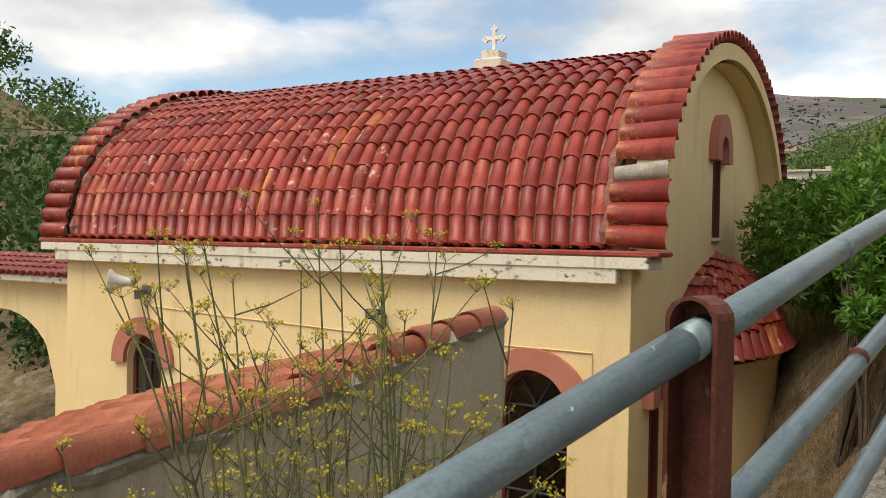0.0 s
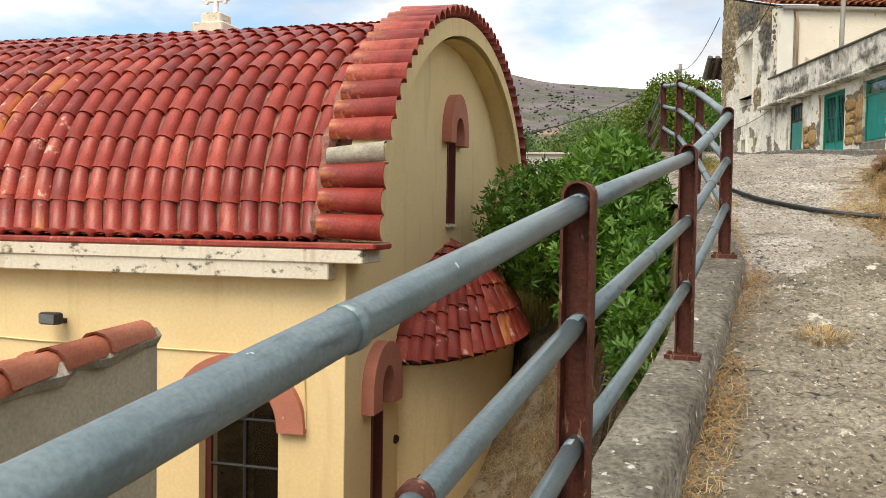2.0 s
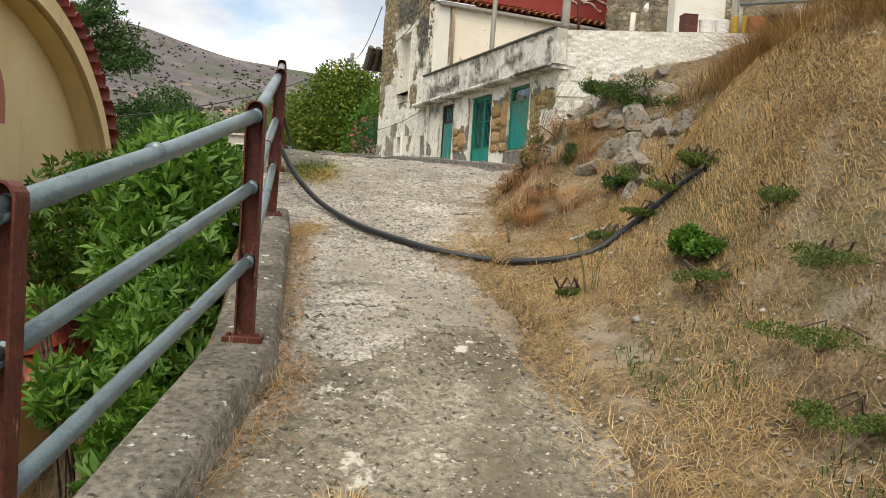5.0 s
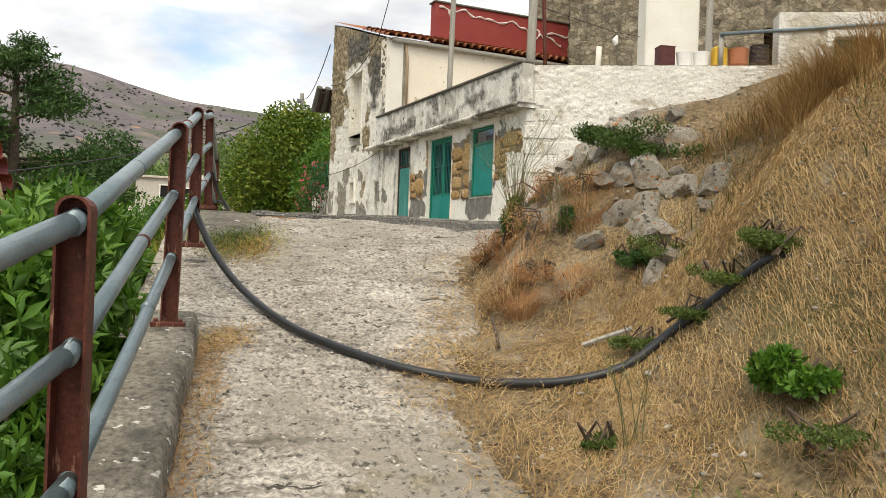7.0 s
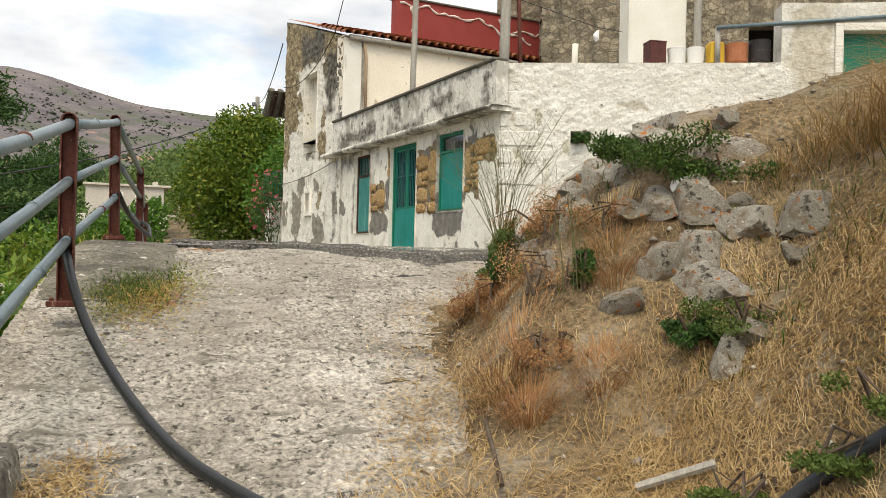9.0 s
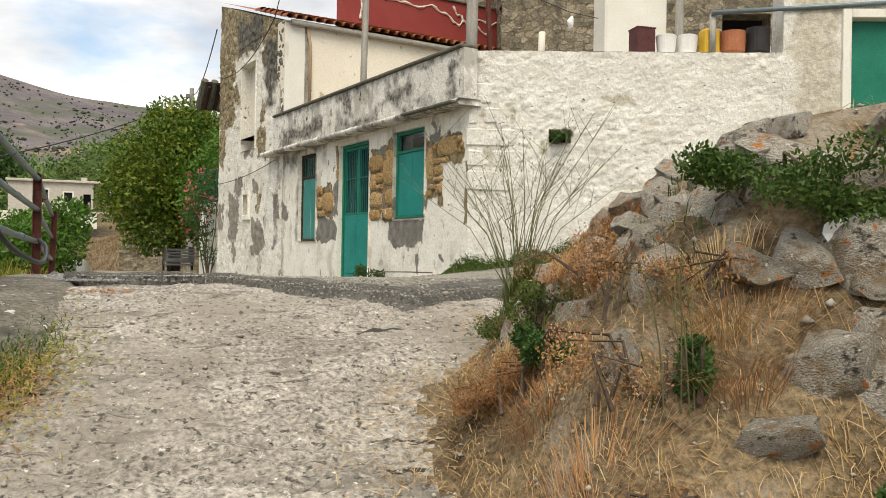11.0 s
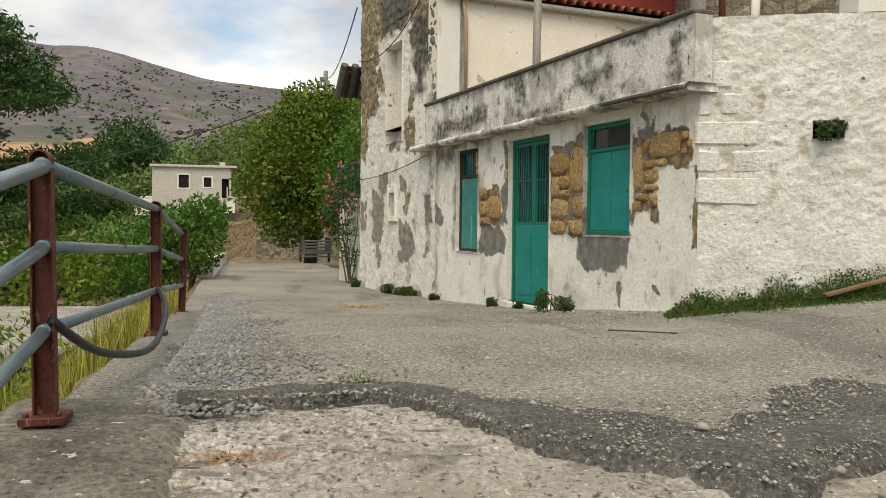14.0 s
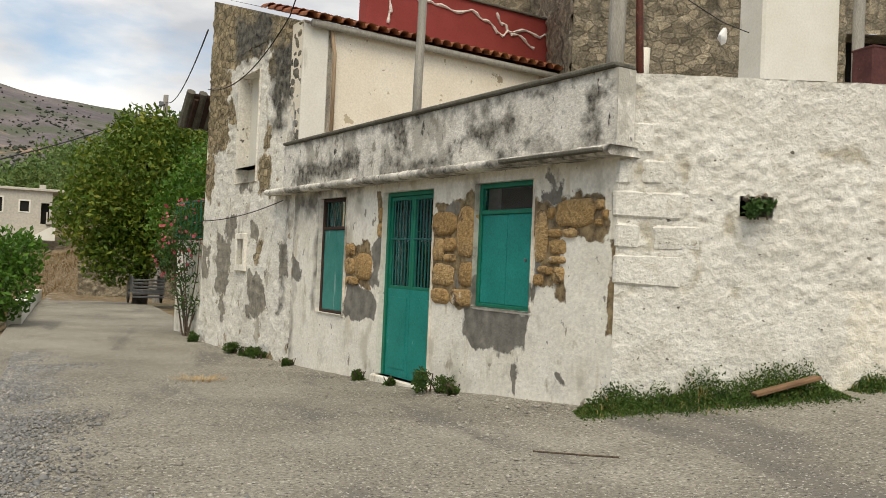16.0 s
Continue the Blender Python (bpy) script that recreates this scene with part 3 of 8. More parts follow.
def leaf_mesh(name, pts, size, material, slim=0.45, lobes=1, lift=0.4, seed=1):
    """Bent leaves at pts, each of 2 triangles a lobe."""
    g = np.random.default_rng(seed)
    n = len(pts)
    d = unit(g.normal(size=(n, 3)) + np.array([0, 0, lift]))
    s = unit(np.cross(d, g.normal(size=(n, 3))))
    L = size * g.uniform(0.6, 1.3, (n, 1))
    vs, fs, o = [], [], 0
    nrm = np.cross(d, s)
    for k in range(lobes):
        a = (k - (lobes - 1) / 2) * 0.75
        dk = d * math.cos(a) + s * math.sin(a)
        sk = s * math.cos(a) - d * math.sin(a)
        Lk = L * (1.0 if k == lobes // 2 else 0.78)
        w = slim * (0.62 if lobes > 1 else 1.0)
        quad = np.stack([pts, pts + dk * Lk * 0.55 + sk * Lk * w * 0.5, pts + dk * Lk - nrm * Lk * 0.18, pts + dk * Lk * 0.55 - sk * Lk * w * 0.5], 1)
        vs.append(quad.reshape(-1, 3))
        i = np.arange(n * 4).reshape(n, 4) + o
        fs += [i[:, [0, 1, 2]], i[:, [0, 2, 3]]]
        o += n * 4
    return big_mesh(name, np.concatenate(vs), np.concatenate(fs), material)


def blade_mesh(name, base, height, width, material, lean=0.6, seed=2, rise=0.9):
    """Grass blades of three triangles rooted at base."""
    g = np.random.default_rng(seed)
    n = len(base)
    a = g.uniform(0, 2 * np.pi, n)
    h = height * g.uniform(0.45, 1.35, (n, 1))
    out = np.stack([np.cos(a), np.sin(a), np.zeros(n)], 1) * g.uniform(0.1, 1.0, (n, 1)) * lean
    upv = np.array([0, 0, 1.0])
    s = np.stack([-np.sin(a), np.cos(a), np.zeros(n)], 1) * width
    mid = base + (upv * 0.68 * rise + out * 0.35) * h
    tip = base + (upv * rise * g.uniform(0.4, 1.1, (n, 1)) + out) * h
    v = np.stack([base - s, base + s, mid + s * 0.7, mid - s * 0.7, tip], 1).reshape(-1, 3)
    i = np.arange(n * 5).reshape(n, 5)
    f = np.concatenate([i[:, [0, 1, 2]], i[:, [0, 2, 3]], i[:, [3, 2, 4]]])
    return big_mesh(name, v, f, material)


def blob_points(blobs, n, seed=3, shell=0.45):
    """Points inside lumpy ellipsoids, denser towards their skins."""
    g = np.random.default_rng(seed)
    vol = np.array([b[3] * b[4] + b[4] * b[5] + b[3] * b[5] for b in blobs])
    pick = g.choice(len(blobs), n, p=vol / vol.sum())
    B = np.array(blobs)[pick]
    d = unit(g.normal(size=(n, 3)))
    r = (shell + (1.08 - shell) * g.random((n, 1)) ** 0.6)
    return B[:, :3] + d * r * B[:, 3:6]


def rock_geo(seed, sx, sy, sz, rough=0.28, sub=2):
    bm = bmesh.new()
    bmesh.ops.create_icosphere(bm, subdivisions=sub, radius=1.0)
    off = Vector((seed * 3.17, seed * 1.31, seed * 0.71))
    rnd = random.Random(seed)
    cuts = [(Vector((rnd.gauss(0, 1), rnd.gauss(0, 1), rnd.gauss(0, 1))).normalized(), rnd.uniform(0.48, 0.80)) for _ in range(12)]
    for v in bm.verts:
        p = v.co.copy()
        q = Vector([math.copysign(abs(c) ** 0.72, c) for c in p])
        k = 1 + rough * noise.noise(p * 1.3 + off) + rough * 0.35 * noise.noise(p * 3.1 + off)
        q = q * k
        for nv, lim in cuts:
            over = q.dot(nv) - lim
            if over > 0:
                q = q - nv * over * 0.96
        q = q * (1 + 0.05 * noise.noise(p * 7.0 + off) + 0.03 * noise.noise(p * 15.0 + off))
        v.co = Vector((q.x * sx, q.y * sy, q.z * sz))
    me = bpy.data.meshes.new("rock")
    bm.to_mesh(me)
    bm.free()
    return me


# ---- terrain ----
ROAD_Y = [-8, 0, 1.3, 2.4, 5.4, 6.46, 7.26, 8.67, 9.8, 11.07, 12.9, 13.6, 14.2, 17, 20.7, 24.6, 28, 43, 52, 60]
ROAD_Z = [-1.3, -0.08, 0.1, 0.24, 0.80, 1.03, 1.2, 1.52, 1.79, 2.03, 2.45, 2.58, 2.66, 2.62, 2.41, 2.2, 2.1, 1.95, 1.5, 1.4]
RAIL = [(-0.31, 1.28), (-0.06, 3.42), (0.24, 5.5), (0.52, 7.4), (0.37, 9.75), (0.2, 11.8), (-0.02, 14.42), (-0.33, 17.8), (-0.84, 21.6)]
POST_Z = [0.38, 0.69, 0.97, 1.40, 1.92, 2.33, 2.73, 2.62, 2.38]
rail_y, rail_x = [-6.0, -1.2] + [p[1] for p in RAIL] + [30, 43, 55], [-2.6, -1.17] + [p[0] for p in RAIL] + [-2.0, -3.4, -4.5]


def road_z(y):
    return sum(np.interp(y + o, ROAD_Y, ROAD_Z) for o in (-0.5, 0, 0.5)) / 3


def left_x(y):
    return np.interp(y, rail_y, rail_x)


def right_x(y):
    """The ramp's right edge."""
    return np.interp(y, [-8, 5.3, 7.1, 8, 9, 10.4, 11.6, 12.2, 12.6, 13.0, 13.5, 14.0, 14.6], [2.0, 2.08, 2.1, 2.0, 1.87, 2.13, 2.32, 2.50, 2.76, 3.02, 3.35, 4.2, 5.4])


def asphalt_y(x):
    """The near edge of the asphalt."""
    return np.interp(x, [-1, 0.6, 1.3, 1.9, 2.6, 3.2, 3.9, 6, 12], [14.9, 14.8, 14.95, 14.2, 13.75, 14.05, 14.3, 15.0, 16.5])


def fractal(x, y, s, seed=0.0):
    """Cheap smooth noise from sines, about -1 to 1."""
    o = 0
    for k, (a, b, c) in enumerate(((1.0, 0.35, 0.1), (-0.6, 1.1, 1.7), (1.7, -1.3, 2.9), (0.9, 2.3, 4.1), (-2.9, 1.7, 0.7))):
        o = o + np.sin((a * x + b * y) * s + c + seed * (k + 1)) / (1 + 0.45 * k)
    return o / 2.4


def road_top(x, y):
    side = np.clip(x - 3.5, 0, 8) * 0.11 * np.clip((y - 13.5) / 2, 0, 1) * np.clip((24 - y) / 3, 0, 1)
    return road_z(y) + side


def ground_z(x, y):
    base = road_top(x, y)
    d = np.maximum(x - right_x(y), 0)
    dn = np.maximum(asphalt_y(x) + 0.15 - y, 0)
    dist = np.minimum(d, dn * 0.9)
    rise = np.interp(dist, [0, 0.4, 0.75, 1.0, 1.3, 1.7, 2.1, 3, 5, 10, 40, 300], [0, 0.07, 0.19, 0.42, 0.84, 1.38, 1.72, 1.92, 2.15, 2.7, 7, 28])
    rise = rise * np.interp(y, [5, 7.6, 8.6, 9.4, 10.2, 11, 12.5], [1.18, 1.22, 1.18, 1.02, 0.88, 0.82, 0.74])
    steep = np.interp(dist, [0, 0.12, 0.4, 0.75, 1.2, 1.7, 3, 6, 40, 300], [0, 0.09, 0.5, 0.88, 1.36, 1.75, 2.1, 2.3, 7, 28])
    top = np.clip((y - 9.9) / 1.1, 0, 1) * np.clip((300 - y) / 10, 0, 1)
    rise = rise + (steep - rise) * top
    # the ridge sinks towards the corner of the lane
    cap = np.interp(y, [9.6, 10.4, 11.0, 11.5, 11.9, 12.4, 12.85, 13.2, 13.6, 14.2, 40], [9, 2.1, 1.62, 1.32, 1.08, 0.92, 0.78, 0.66, 0.48, 0.25, 0.25])
    far_top = np.clip((dist - 6) / 6, 0, 1) * 20
    over = np.maximum(rise - cap * 0.85, 0)
    rise = np.where(y > 9.6, np.minimum(rise, cap * 0.85 + 0.15 * cap * (1 - np.exp(-over / (0.15 * cap)))) + 0 * over, rise) + np.where(y > 9.6, np.minimum(np.maximum(rise - cap, 0), far_top), 0)
    hill = base + rise + np.clip(rise, 0, 1) * (0.09 * fractal(x, y, 2.3) + 0.035 * fractal(x, y, 7.0, 1.0))
    # left of the kerb the slope falls to the chapel yard
    dl = np.maximum(left_x(y) - 0.22 - x, 0)
    floor = np.interp(y, [-20, 2, 9, 13, 17, 25, 45, 60], [-3.2, -2.6, -2.3, -0.6, 0.9, 1.3, 1.0, 0.4]) - np.clip(dl - 6, 0, 60) * 0.06
    k = np.clip(dl / np.interp(y, [2, 9.3, 12], [1.5, 1.5, 2.3]), 0, 1)
    low = base - 0.1 + (floor - base) * (k * (1.6 - 0.6 * k)) ** 0.8 + 0.06 * np.clip(dl, 0, 1) * fractal(x, y, 1.9, 2.0)
    z = np.where(dl > 0, low, np.where(dist > 0, hill, base - 0.05))
    # behind the village the land climbs to the foot of the mountain
    far = np.interp(y, [50, 80, 104, 130, 160, 200, 320, 2600], [0, 3.2, 6.4, 12.5, 17.5, 22, 34, 60]) * np.clip((y - 50) / 25, 0, 1)
    z = z + far * np.interp(x, [-60, -32, -22, -12, 10, 400], [0.55, 0.6, 0.72, 1, 1.1, 1.2])
    z = z + 26 * np.exp(-(((x + 92) / 30) ** 2 + ((y - 34) / 36) ** 2)) * np.clip((-x - 14) / 20, 0, 1)
    # the village stands on a rise to the right of the road
    v = np.clip((x - 9) / 25, 0, 1) * np.clip((y - 15) / 6, 0, 1)
    return z + 6 * v


def spaced(lo, a, b, hi, step):
    dense = np.arange(a, b + step, step)
    out_hi, out_lo, s = [b + step], [a], step
    while out_hi[-1] < hi:
        s *= 1.17
        out_hi.append(out_hi[-1] + s)
    s = step
    while out_lo[-1] > lo:
        s *= 1.17
        out_lo.append(out_lo[-1] - s)
    return np.unique(np.round(np.concatenate([out_lo[::-1], dense, out_hi]), 4))


gx, gy = spaced(-2600, -4.0, 6.5, 2600, 0.11), spaced(-2600, -2.0, 17.0, 2600, 0.13)
X, Y = np.meshgrid(gx, gy)
ground = tagged(part("ground", grid_mesh("ground", np.stack([X, Y, ground_z(X, Y)], -1), M["earth"]), None), "dry earth hillside with straw and stones", "ground", kind="structure")

# mountain: scrub ridges behind the valley
az = np.radians(np.linspace(-75, 105, 220))
rr = np.linspace(0, 1, 46)
AZ, RR = np.meshgrid(az, rr)
deg = np.degrees(AZ)
crest = np.interp(deg, [-75, -30, -8, 0, 5, 10, 15, 20, 30, 45, 60, 105], [6, 7.5, 8.7, 8.8, 9.0, 9.7, 10.8, 11.0, 10.2, 8, 7, 6])
D = 260 + 840 * RR
lump = fractal(AZ * 40, RR * 9, 1.0, 1.3) * 0.05 + fractal(AZ * 110, RR * 22, 1.0, 0.4) * 0.022 + fractal(AZ * 300, RR * 60, 1.0, 3.1) * 0.008
Zm = D * np.tan(np.radians(crest)) * (RR ** 0.8) * (1 + lump * (1.6 - 1.4 * RR)) + 12 * (1 - RR)
mountain = tagged(part("mountain", grid_mesh("mountain", np.stack([-np.sin(AZ) * D, np.cos(AZ) * D, Zm], -1), M["mountain"])), "bare scrub-covered mountain ridge", "mountain", kind="structure")

# ramp of rough concrete
u, w = np.linspace(0, 1, 64), np.concatenate([np.arange(-5.0, 2.0, 0.1), np.arange(2.0, 15.1, 0.035)])
U, W = np.meshgrid(u, w)
XL, XR = left_x(W) + np.where(W > 9.95, -0.28, 0.05), right_x(np.minimum(W, 13.8)) + 0.10 + 0.08 * fractal(W, 0 * W, 3.1) + np.clip(W - 12.6, 0, 1) * 0.2
Xr = XL + (XR - XL) * U
Yr = np.minimum(W, asphalt_y(Xr) + 0.1)
groove = 0.008 * np.sin(W * 58 + Xr * 9 + 1.6 * fractal(Xr, W, 1.4)) * np.clip(fractal(Xr, W, 0.8, 3) + 0.5, 0, 1)
lumps = 0.016 * fractal(Xr, W, 5.0) + 0.007 * fractal(Xr, W, 17.0, 1.0) + 0.006 * rng.normal(size=Xr.shape)
Zr = road_z(Yr) + groove + lumps - 0.10 * np.clip((U - 0.965) / 0.035, 0, 1)
ramp = tagged(part("road_ramp", grid_mesh("road_ramp", np.stack([Xr, Yr, Zr], -1), M["concrete"])), "rough worn concrete ramp with stones showing", "ramp", kind="structure")
ramp.data.materials.append(M["concrete_old"])
fc = (Yr + 0.5 * fractal(Xr, Yr, 2.0, 2.0) + 0.35 * fractal(Xr, Yr, 7.0) + 0.2 * fractal(Xr, Yr, 19.0, 1.0) - 0.5 * np.clip(Xr - 1, -1, 1))[:-1, :-1].ravel()
ramp.data.materials.append(M["earth"])
soil = (XR - Xr) < 0.10 + 0.13 * (1 + fractal(Xr, Yr, 2.3, 4.0)) * np.clip(0.6 + fractal(W, W * 0, 1.1), 0, 1) + 0.02 * rng.normal(size=Xr.shape)
ramp.data.polygons.foreach_set("material_index", np.where(soil[:-1, :-1].ravel() & (Yr[:-1, :-1].ravel() < 13.0), 2, (fc < 7.6)).astype(np.int32))

# asphalt lane in front of the house
ww = np.concatenate([np.arange(13.6, 30, 0.12), np.arange(30, 56, 0.5)])
uu = np.linspace(0, 1, 60)
U, W = np.meshgrid(uu, ww)
XLa = left_x(W) - 0.06
XRa = np.interp(W, [13.6, 15, 17.4, 18.4, 19, 25, 30, 43, 56], [9.5, 10.5, 11.5, 11.5, 4.9, 3.3, 1.9, 0.3, -1.6])
Xa = XLa + (XRa - XLa) * U
Ya = np.maximum(W, asphalt_y(Xa))
Za = road_top(Xa, Ya) + 0.035 + 0.010 * fractal(Xa, Ya, 1.7) + 0.003 * rng.normal(size=Xa.shape) - 0.06 * np.clip((asphalt_y(Xa) + 0.05 - Ya) / 0.05, 0, 1)
lane = tagged(part("road_asphalt", grid_mesh("road_asphalt", np.stack([Xa, Ya, Za], -1), M["asphalt"])), "grey patched asphalt lane with gravelly edges", "road", kind="structure")
# broken dark lip of the asphalt
xs = np.linspace(0.4, 6.0, 120)
prof = [(-0.13, -0.05), (-0.06, 0.03), (0.02, 0.075), (0.14, 0.088), (0.42, 0.078), (0.78, 0.028)]
lip = np.stack([np.stack([xs, asphalt_y(xs) + o * (1 + 0.5 * fractal(xs, xs * 0, 4.0)) * np.interp(xs, [0.4, 1.2, 2.0, 2.6, 6], [0.25, 0.4, 1.1, 1.4, 1.5]) + 0.04 * fractal(xs, xs * 0, 9.0), road_top(xs, asphalt_y(xs)) + dz + 0.012 * fractal(xs, o + xs * 0, 13.0)], -1) for o, dz in prof])
tagged(part("asphalt_lip", grid_mesh("asphalt_lip", lip, M["asphalt_edge"])), "dark broken edge of the asphalt", "road edge", kind="structure")

# kerb under the railing
ky = np.arange(-5.0, 10.0, 0.08)
kx = left_x(ky) + 0.02
kz = np.interp(ky, [-5, -1.2] + [p[1] for p in RAIL], [-1.2, -0.36] + POST_Z)
rz = road_z(ky)
prof = [(-0.19, None, -1.3), (-0.155, 0.0, -0.02), (-0.13, 0.0, 0.0), (0.09, 0.0, 0.0), (0.115, 0.0, -0.022), (0.14, None, -0.08)]
rows = []
for dx, top, dz in prof:
    jit = 0.008 * fractal(ky, 0 * ky + dx * 30, 6.0) + 0.004 * rng.normal(size=ky.shape)
    z = kz + dz + jit if top is not None else (kz + dz if dx < 0 else rz - 0.08)
    rows.append(np.stack([kx + dx + jit, ky, z], -1))
rows = np.stack(rows)
kerb = part("kerb", grid_mesh("kerb", rows, M["kerb"], False))
tagged(kerb, "raised concrete kerb spotted with lichen", "kerb", kind="structure")
end = Geo()
end.add([tuple(p) for p in rows[:, -1]], [[*range(len(prof))]])
part("kerb_end", end, M["kerb"], kerb)
# flat concrete footing beyond the kerb
fy = np.arange(12.3, 14.95, 0.1)
fx = left_x(fy)
foot = np.stack([np.stack([fx + o, fy, road_z(fy) + h * np.clip((fy - 12.3) / 0.8, 0.1, 1) + 0.008 * fractal(fx + o * 9, fy, 5)], -1) for o, h in ((-0.30, -0.5), (-0.26, 0.03), (-0.2, 0.06), (0.30, 0.05), (0.50, 0.03), (0.58, -0.05))])
tagged(part("rail_footing", grid_mesh("rail_footing", foot, M["kerb"])), "flat concrete footing along the railing", "footing", kind="structure")


# ---- railing ----
def post_geo(h):
    g = Geo()
    prof = [(-0.042, 0), (0.042, 0), (0.042, h - 0.035)] + [(0.042 * math.cos(a), h - 0.035 + 0.035 * math.sin(a)) for a in np.linspace(0.3, math.pi - 0.3, 7)] + [(-0.042, h - 0.035)]
    g.prism(prof, 0.010, pose(0, 0.018, 0))
    edge = prof[1:]
    for (x0, z0), (x1, z1) in zip(edge, edge[1:] + [prof[0]]):
        k = 0.82 if abs(x0) > 0.03 else 0.85
        o = [(x0, -0.028, z0), (x1, -0.028, z1), (x1, 0.018, z1), (x0, 0.018, z0)]
        i = [(x0 * k, -0.028, z0 - 0.006), (x1 * k, -0.028, z1 - 0.006), (x1 * k, 0.018, z1 - 0.006), (x0 * k, 0.018, z0 - 0.006)]
        g.add(o + i, [(0, 1, 2, 3), (7, 6, 5, 4), (0, 4, 5, 1), (1, 5, 6, 2), (3, 2, 6, 7), (0, 3, 7, 4)])
    return g.mesh("post", M["rust"])


railing = thing("railing", "brown steel posts carrying three blue-grey pipe rails", "railing")
post_me = post_geo(1.04)
plate_me = Geo().box((-0.085, -0.075, -0.02), (0.085, 0.075, 0.012), b=0.004).mesh("base_plate", M["rust"])
bolt_me = Geo().lathe([(0.011, 0), (0.011, 0.012), (0.006, 0.018)], 6).mesh("bolt", M["rust"])
tops = []
spots = [(-2.3, -5.0), (-1.17, -1.2)] + RAIL
heights = [-1.2, -0.36] + POST_Z
for i, ((x, y), z) in enumerate(zip(spots, heights)):
    a, b = spots[max(i - 1, 0)], spots[min(i + 1, len(spots) - 1)]
    yaw = math.degrees(math.atan2(b[1] - a[1], b[0] - a[0])) - 90
    lean = [0, 0, 0, 0, 0, 0, 1.2, 0, -0.8, 0, 2][i]
    p = part("post", post_me, None, railing, at=pose(x, y, z, 0, lean, yaw))
    part("base_plate", plate_me, None, p)
    for bx in (-0.06, 0.06):
        part("bolt", bolt_me, None, p, at=pose(bx, -0.05, 0.012))
    tops.append(Vector((x, y, z + 1.04)))
LEVELS = (0.062, 0.375, 0.70)
for i in range(len(tops) - 1):
    for k, drop in enumerate(LEVELS):
        a, b = tops[i] - Vector((0, 0, drop)), tops[i + 1] - Vector((0, 0, drop))
        d = (b - a).normalized()
        c = a.lerp(b, 0.5) + Vector((random.uniform(-0.006, 0.006), 0, random.uniform(-0.012, 0.004)))
        pipe = part("rail", Geo().tube([a - d * 0.05, a.lerp(c, 0.5), c, c.lerp(b, 0.5), b + d * 0.02], 0.030 if k == 0 else 0.0265, 14), M["galv"], railing, smooth=True)
        j = a.lerp(b, 0.42 + 0.1 * k)
        part("weld_joint", Geo().tube([j - d * 0.012, j + d * 0.012], 0.0325 if k == 0 else 0.0295, 14), M["rust"] if (i + k) % 3 == 0 else M["galv"], pipe, "rusty pipe joint", smooth=True)

# black hose from the rail across the ramp and up the bank
hose_xy = [(0.16, 11.95, 0.45), (0.25, 11.65, 0.36), (0.42, 11.25, 0.20), (0.66, 10.78, 0.07), (0.96, 10.18, 0.03), (1.25, 9.78, 0.03), (1.55, 9.50, 0.03), (1.87, 9.34, 0.03), (2.12, 9.20, 0.03), (2.34, 9.09, 0.03), (2.57, 9.04, 0.03), (2.77, 9.00, 0.02), (2.94, 8.88, 0.005), (3.07, 8.70, -0.005), (3.13, 8.60, -0.04), (3.17, 8.50, -0.12)]
hose_pts = [(a, b, float(np.maximum(road_z(b), ground_z(a, b))) + c) for a, b, c in hose_xy]
smooth_pts = []
for i in range(len(hose_pts) - 1):
    p = [Vector(hose_pts[min(max(i + k, 0), len(hose_pts) - 1)]) for k in (-1, 0, 1, 2)]
    for t in (0, 0.33, 0.66):
        smooth_pts.append(0.5 * (2 * p[1] + (p[2] - p[0]) * t + (2 * p[0] - 5 * p[1] + 4 * p[2] - p[3]) * t * t + (3 * p[1] - p[0] - 3 * p[2] + p[3]) * t ** 3))
tagged(part("hose", Geo().tube(smooth_pts, 0.024, 10), M["rubber"], smooth=True), "thick black rubber hose sagging across the ramp", "hose")
loop = [Vector(tops[8]) + Vector(q) for q in ((0.03, -0.02, -0.66), (0.06, 0.5, -0.86), (0.08, 1.3, -0.98), (0.0, 2.1, -0.97), (-0.12, 2.8, -0.86), (-0.30, 3.36, -0.78))]
loop = [0.5 * (2 * b + (c - a) * t + (2 * a - 5 * b + 4 * c - e) * t * t + (3 * b - a - 3 * c + e) * t ** 3) for a, b, c, e in zip([loop[0]] + loop, loop, loop[1:], loop[2:] + [loop[-1]]) for t in (0, 0.25, 0.5, 0.75)]
tagged(part("cable", Geo().tube(loop, 0.02, 8), M["rubber"], smooth=True), "loose black hose looped along the railing", "hose")


# ---- wall builders ----
def frame_of(c, d, out):
    """Maps along, out, up to the world for a wall that starts at c and runs along d."""
    d = Vector((d[0], d[1], 0)).normalized()
    o = Vector((out[0], out[1], 0)).normalized()
    c = Vector((c[0], c[1], 0))
    return lambda s, q, z: c + d * s + o * q + Vector((0, 0, z))


def hole_top(h, s):
    t = min(1, abs(s - h["c"]) / h["hw"])
    return h["spring"] + h.get("rise", 0) * math.sqrt(max(0, 1 - t * t))


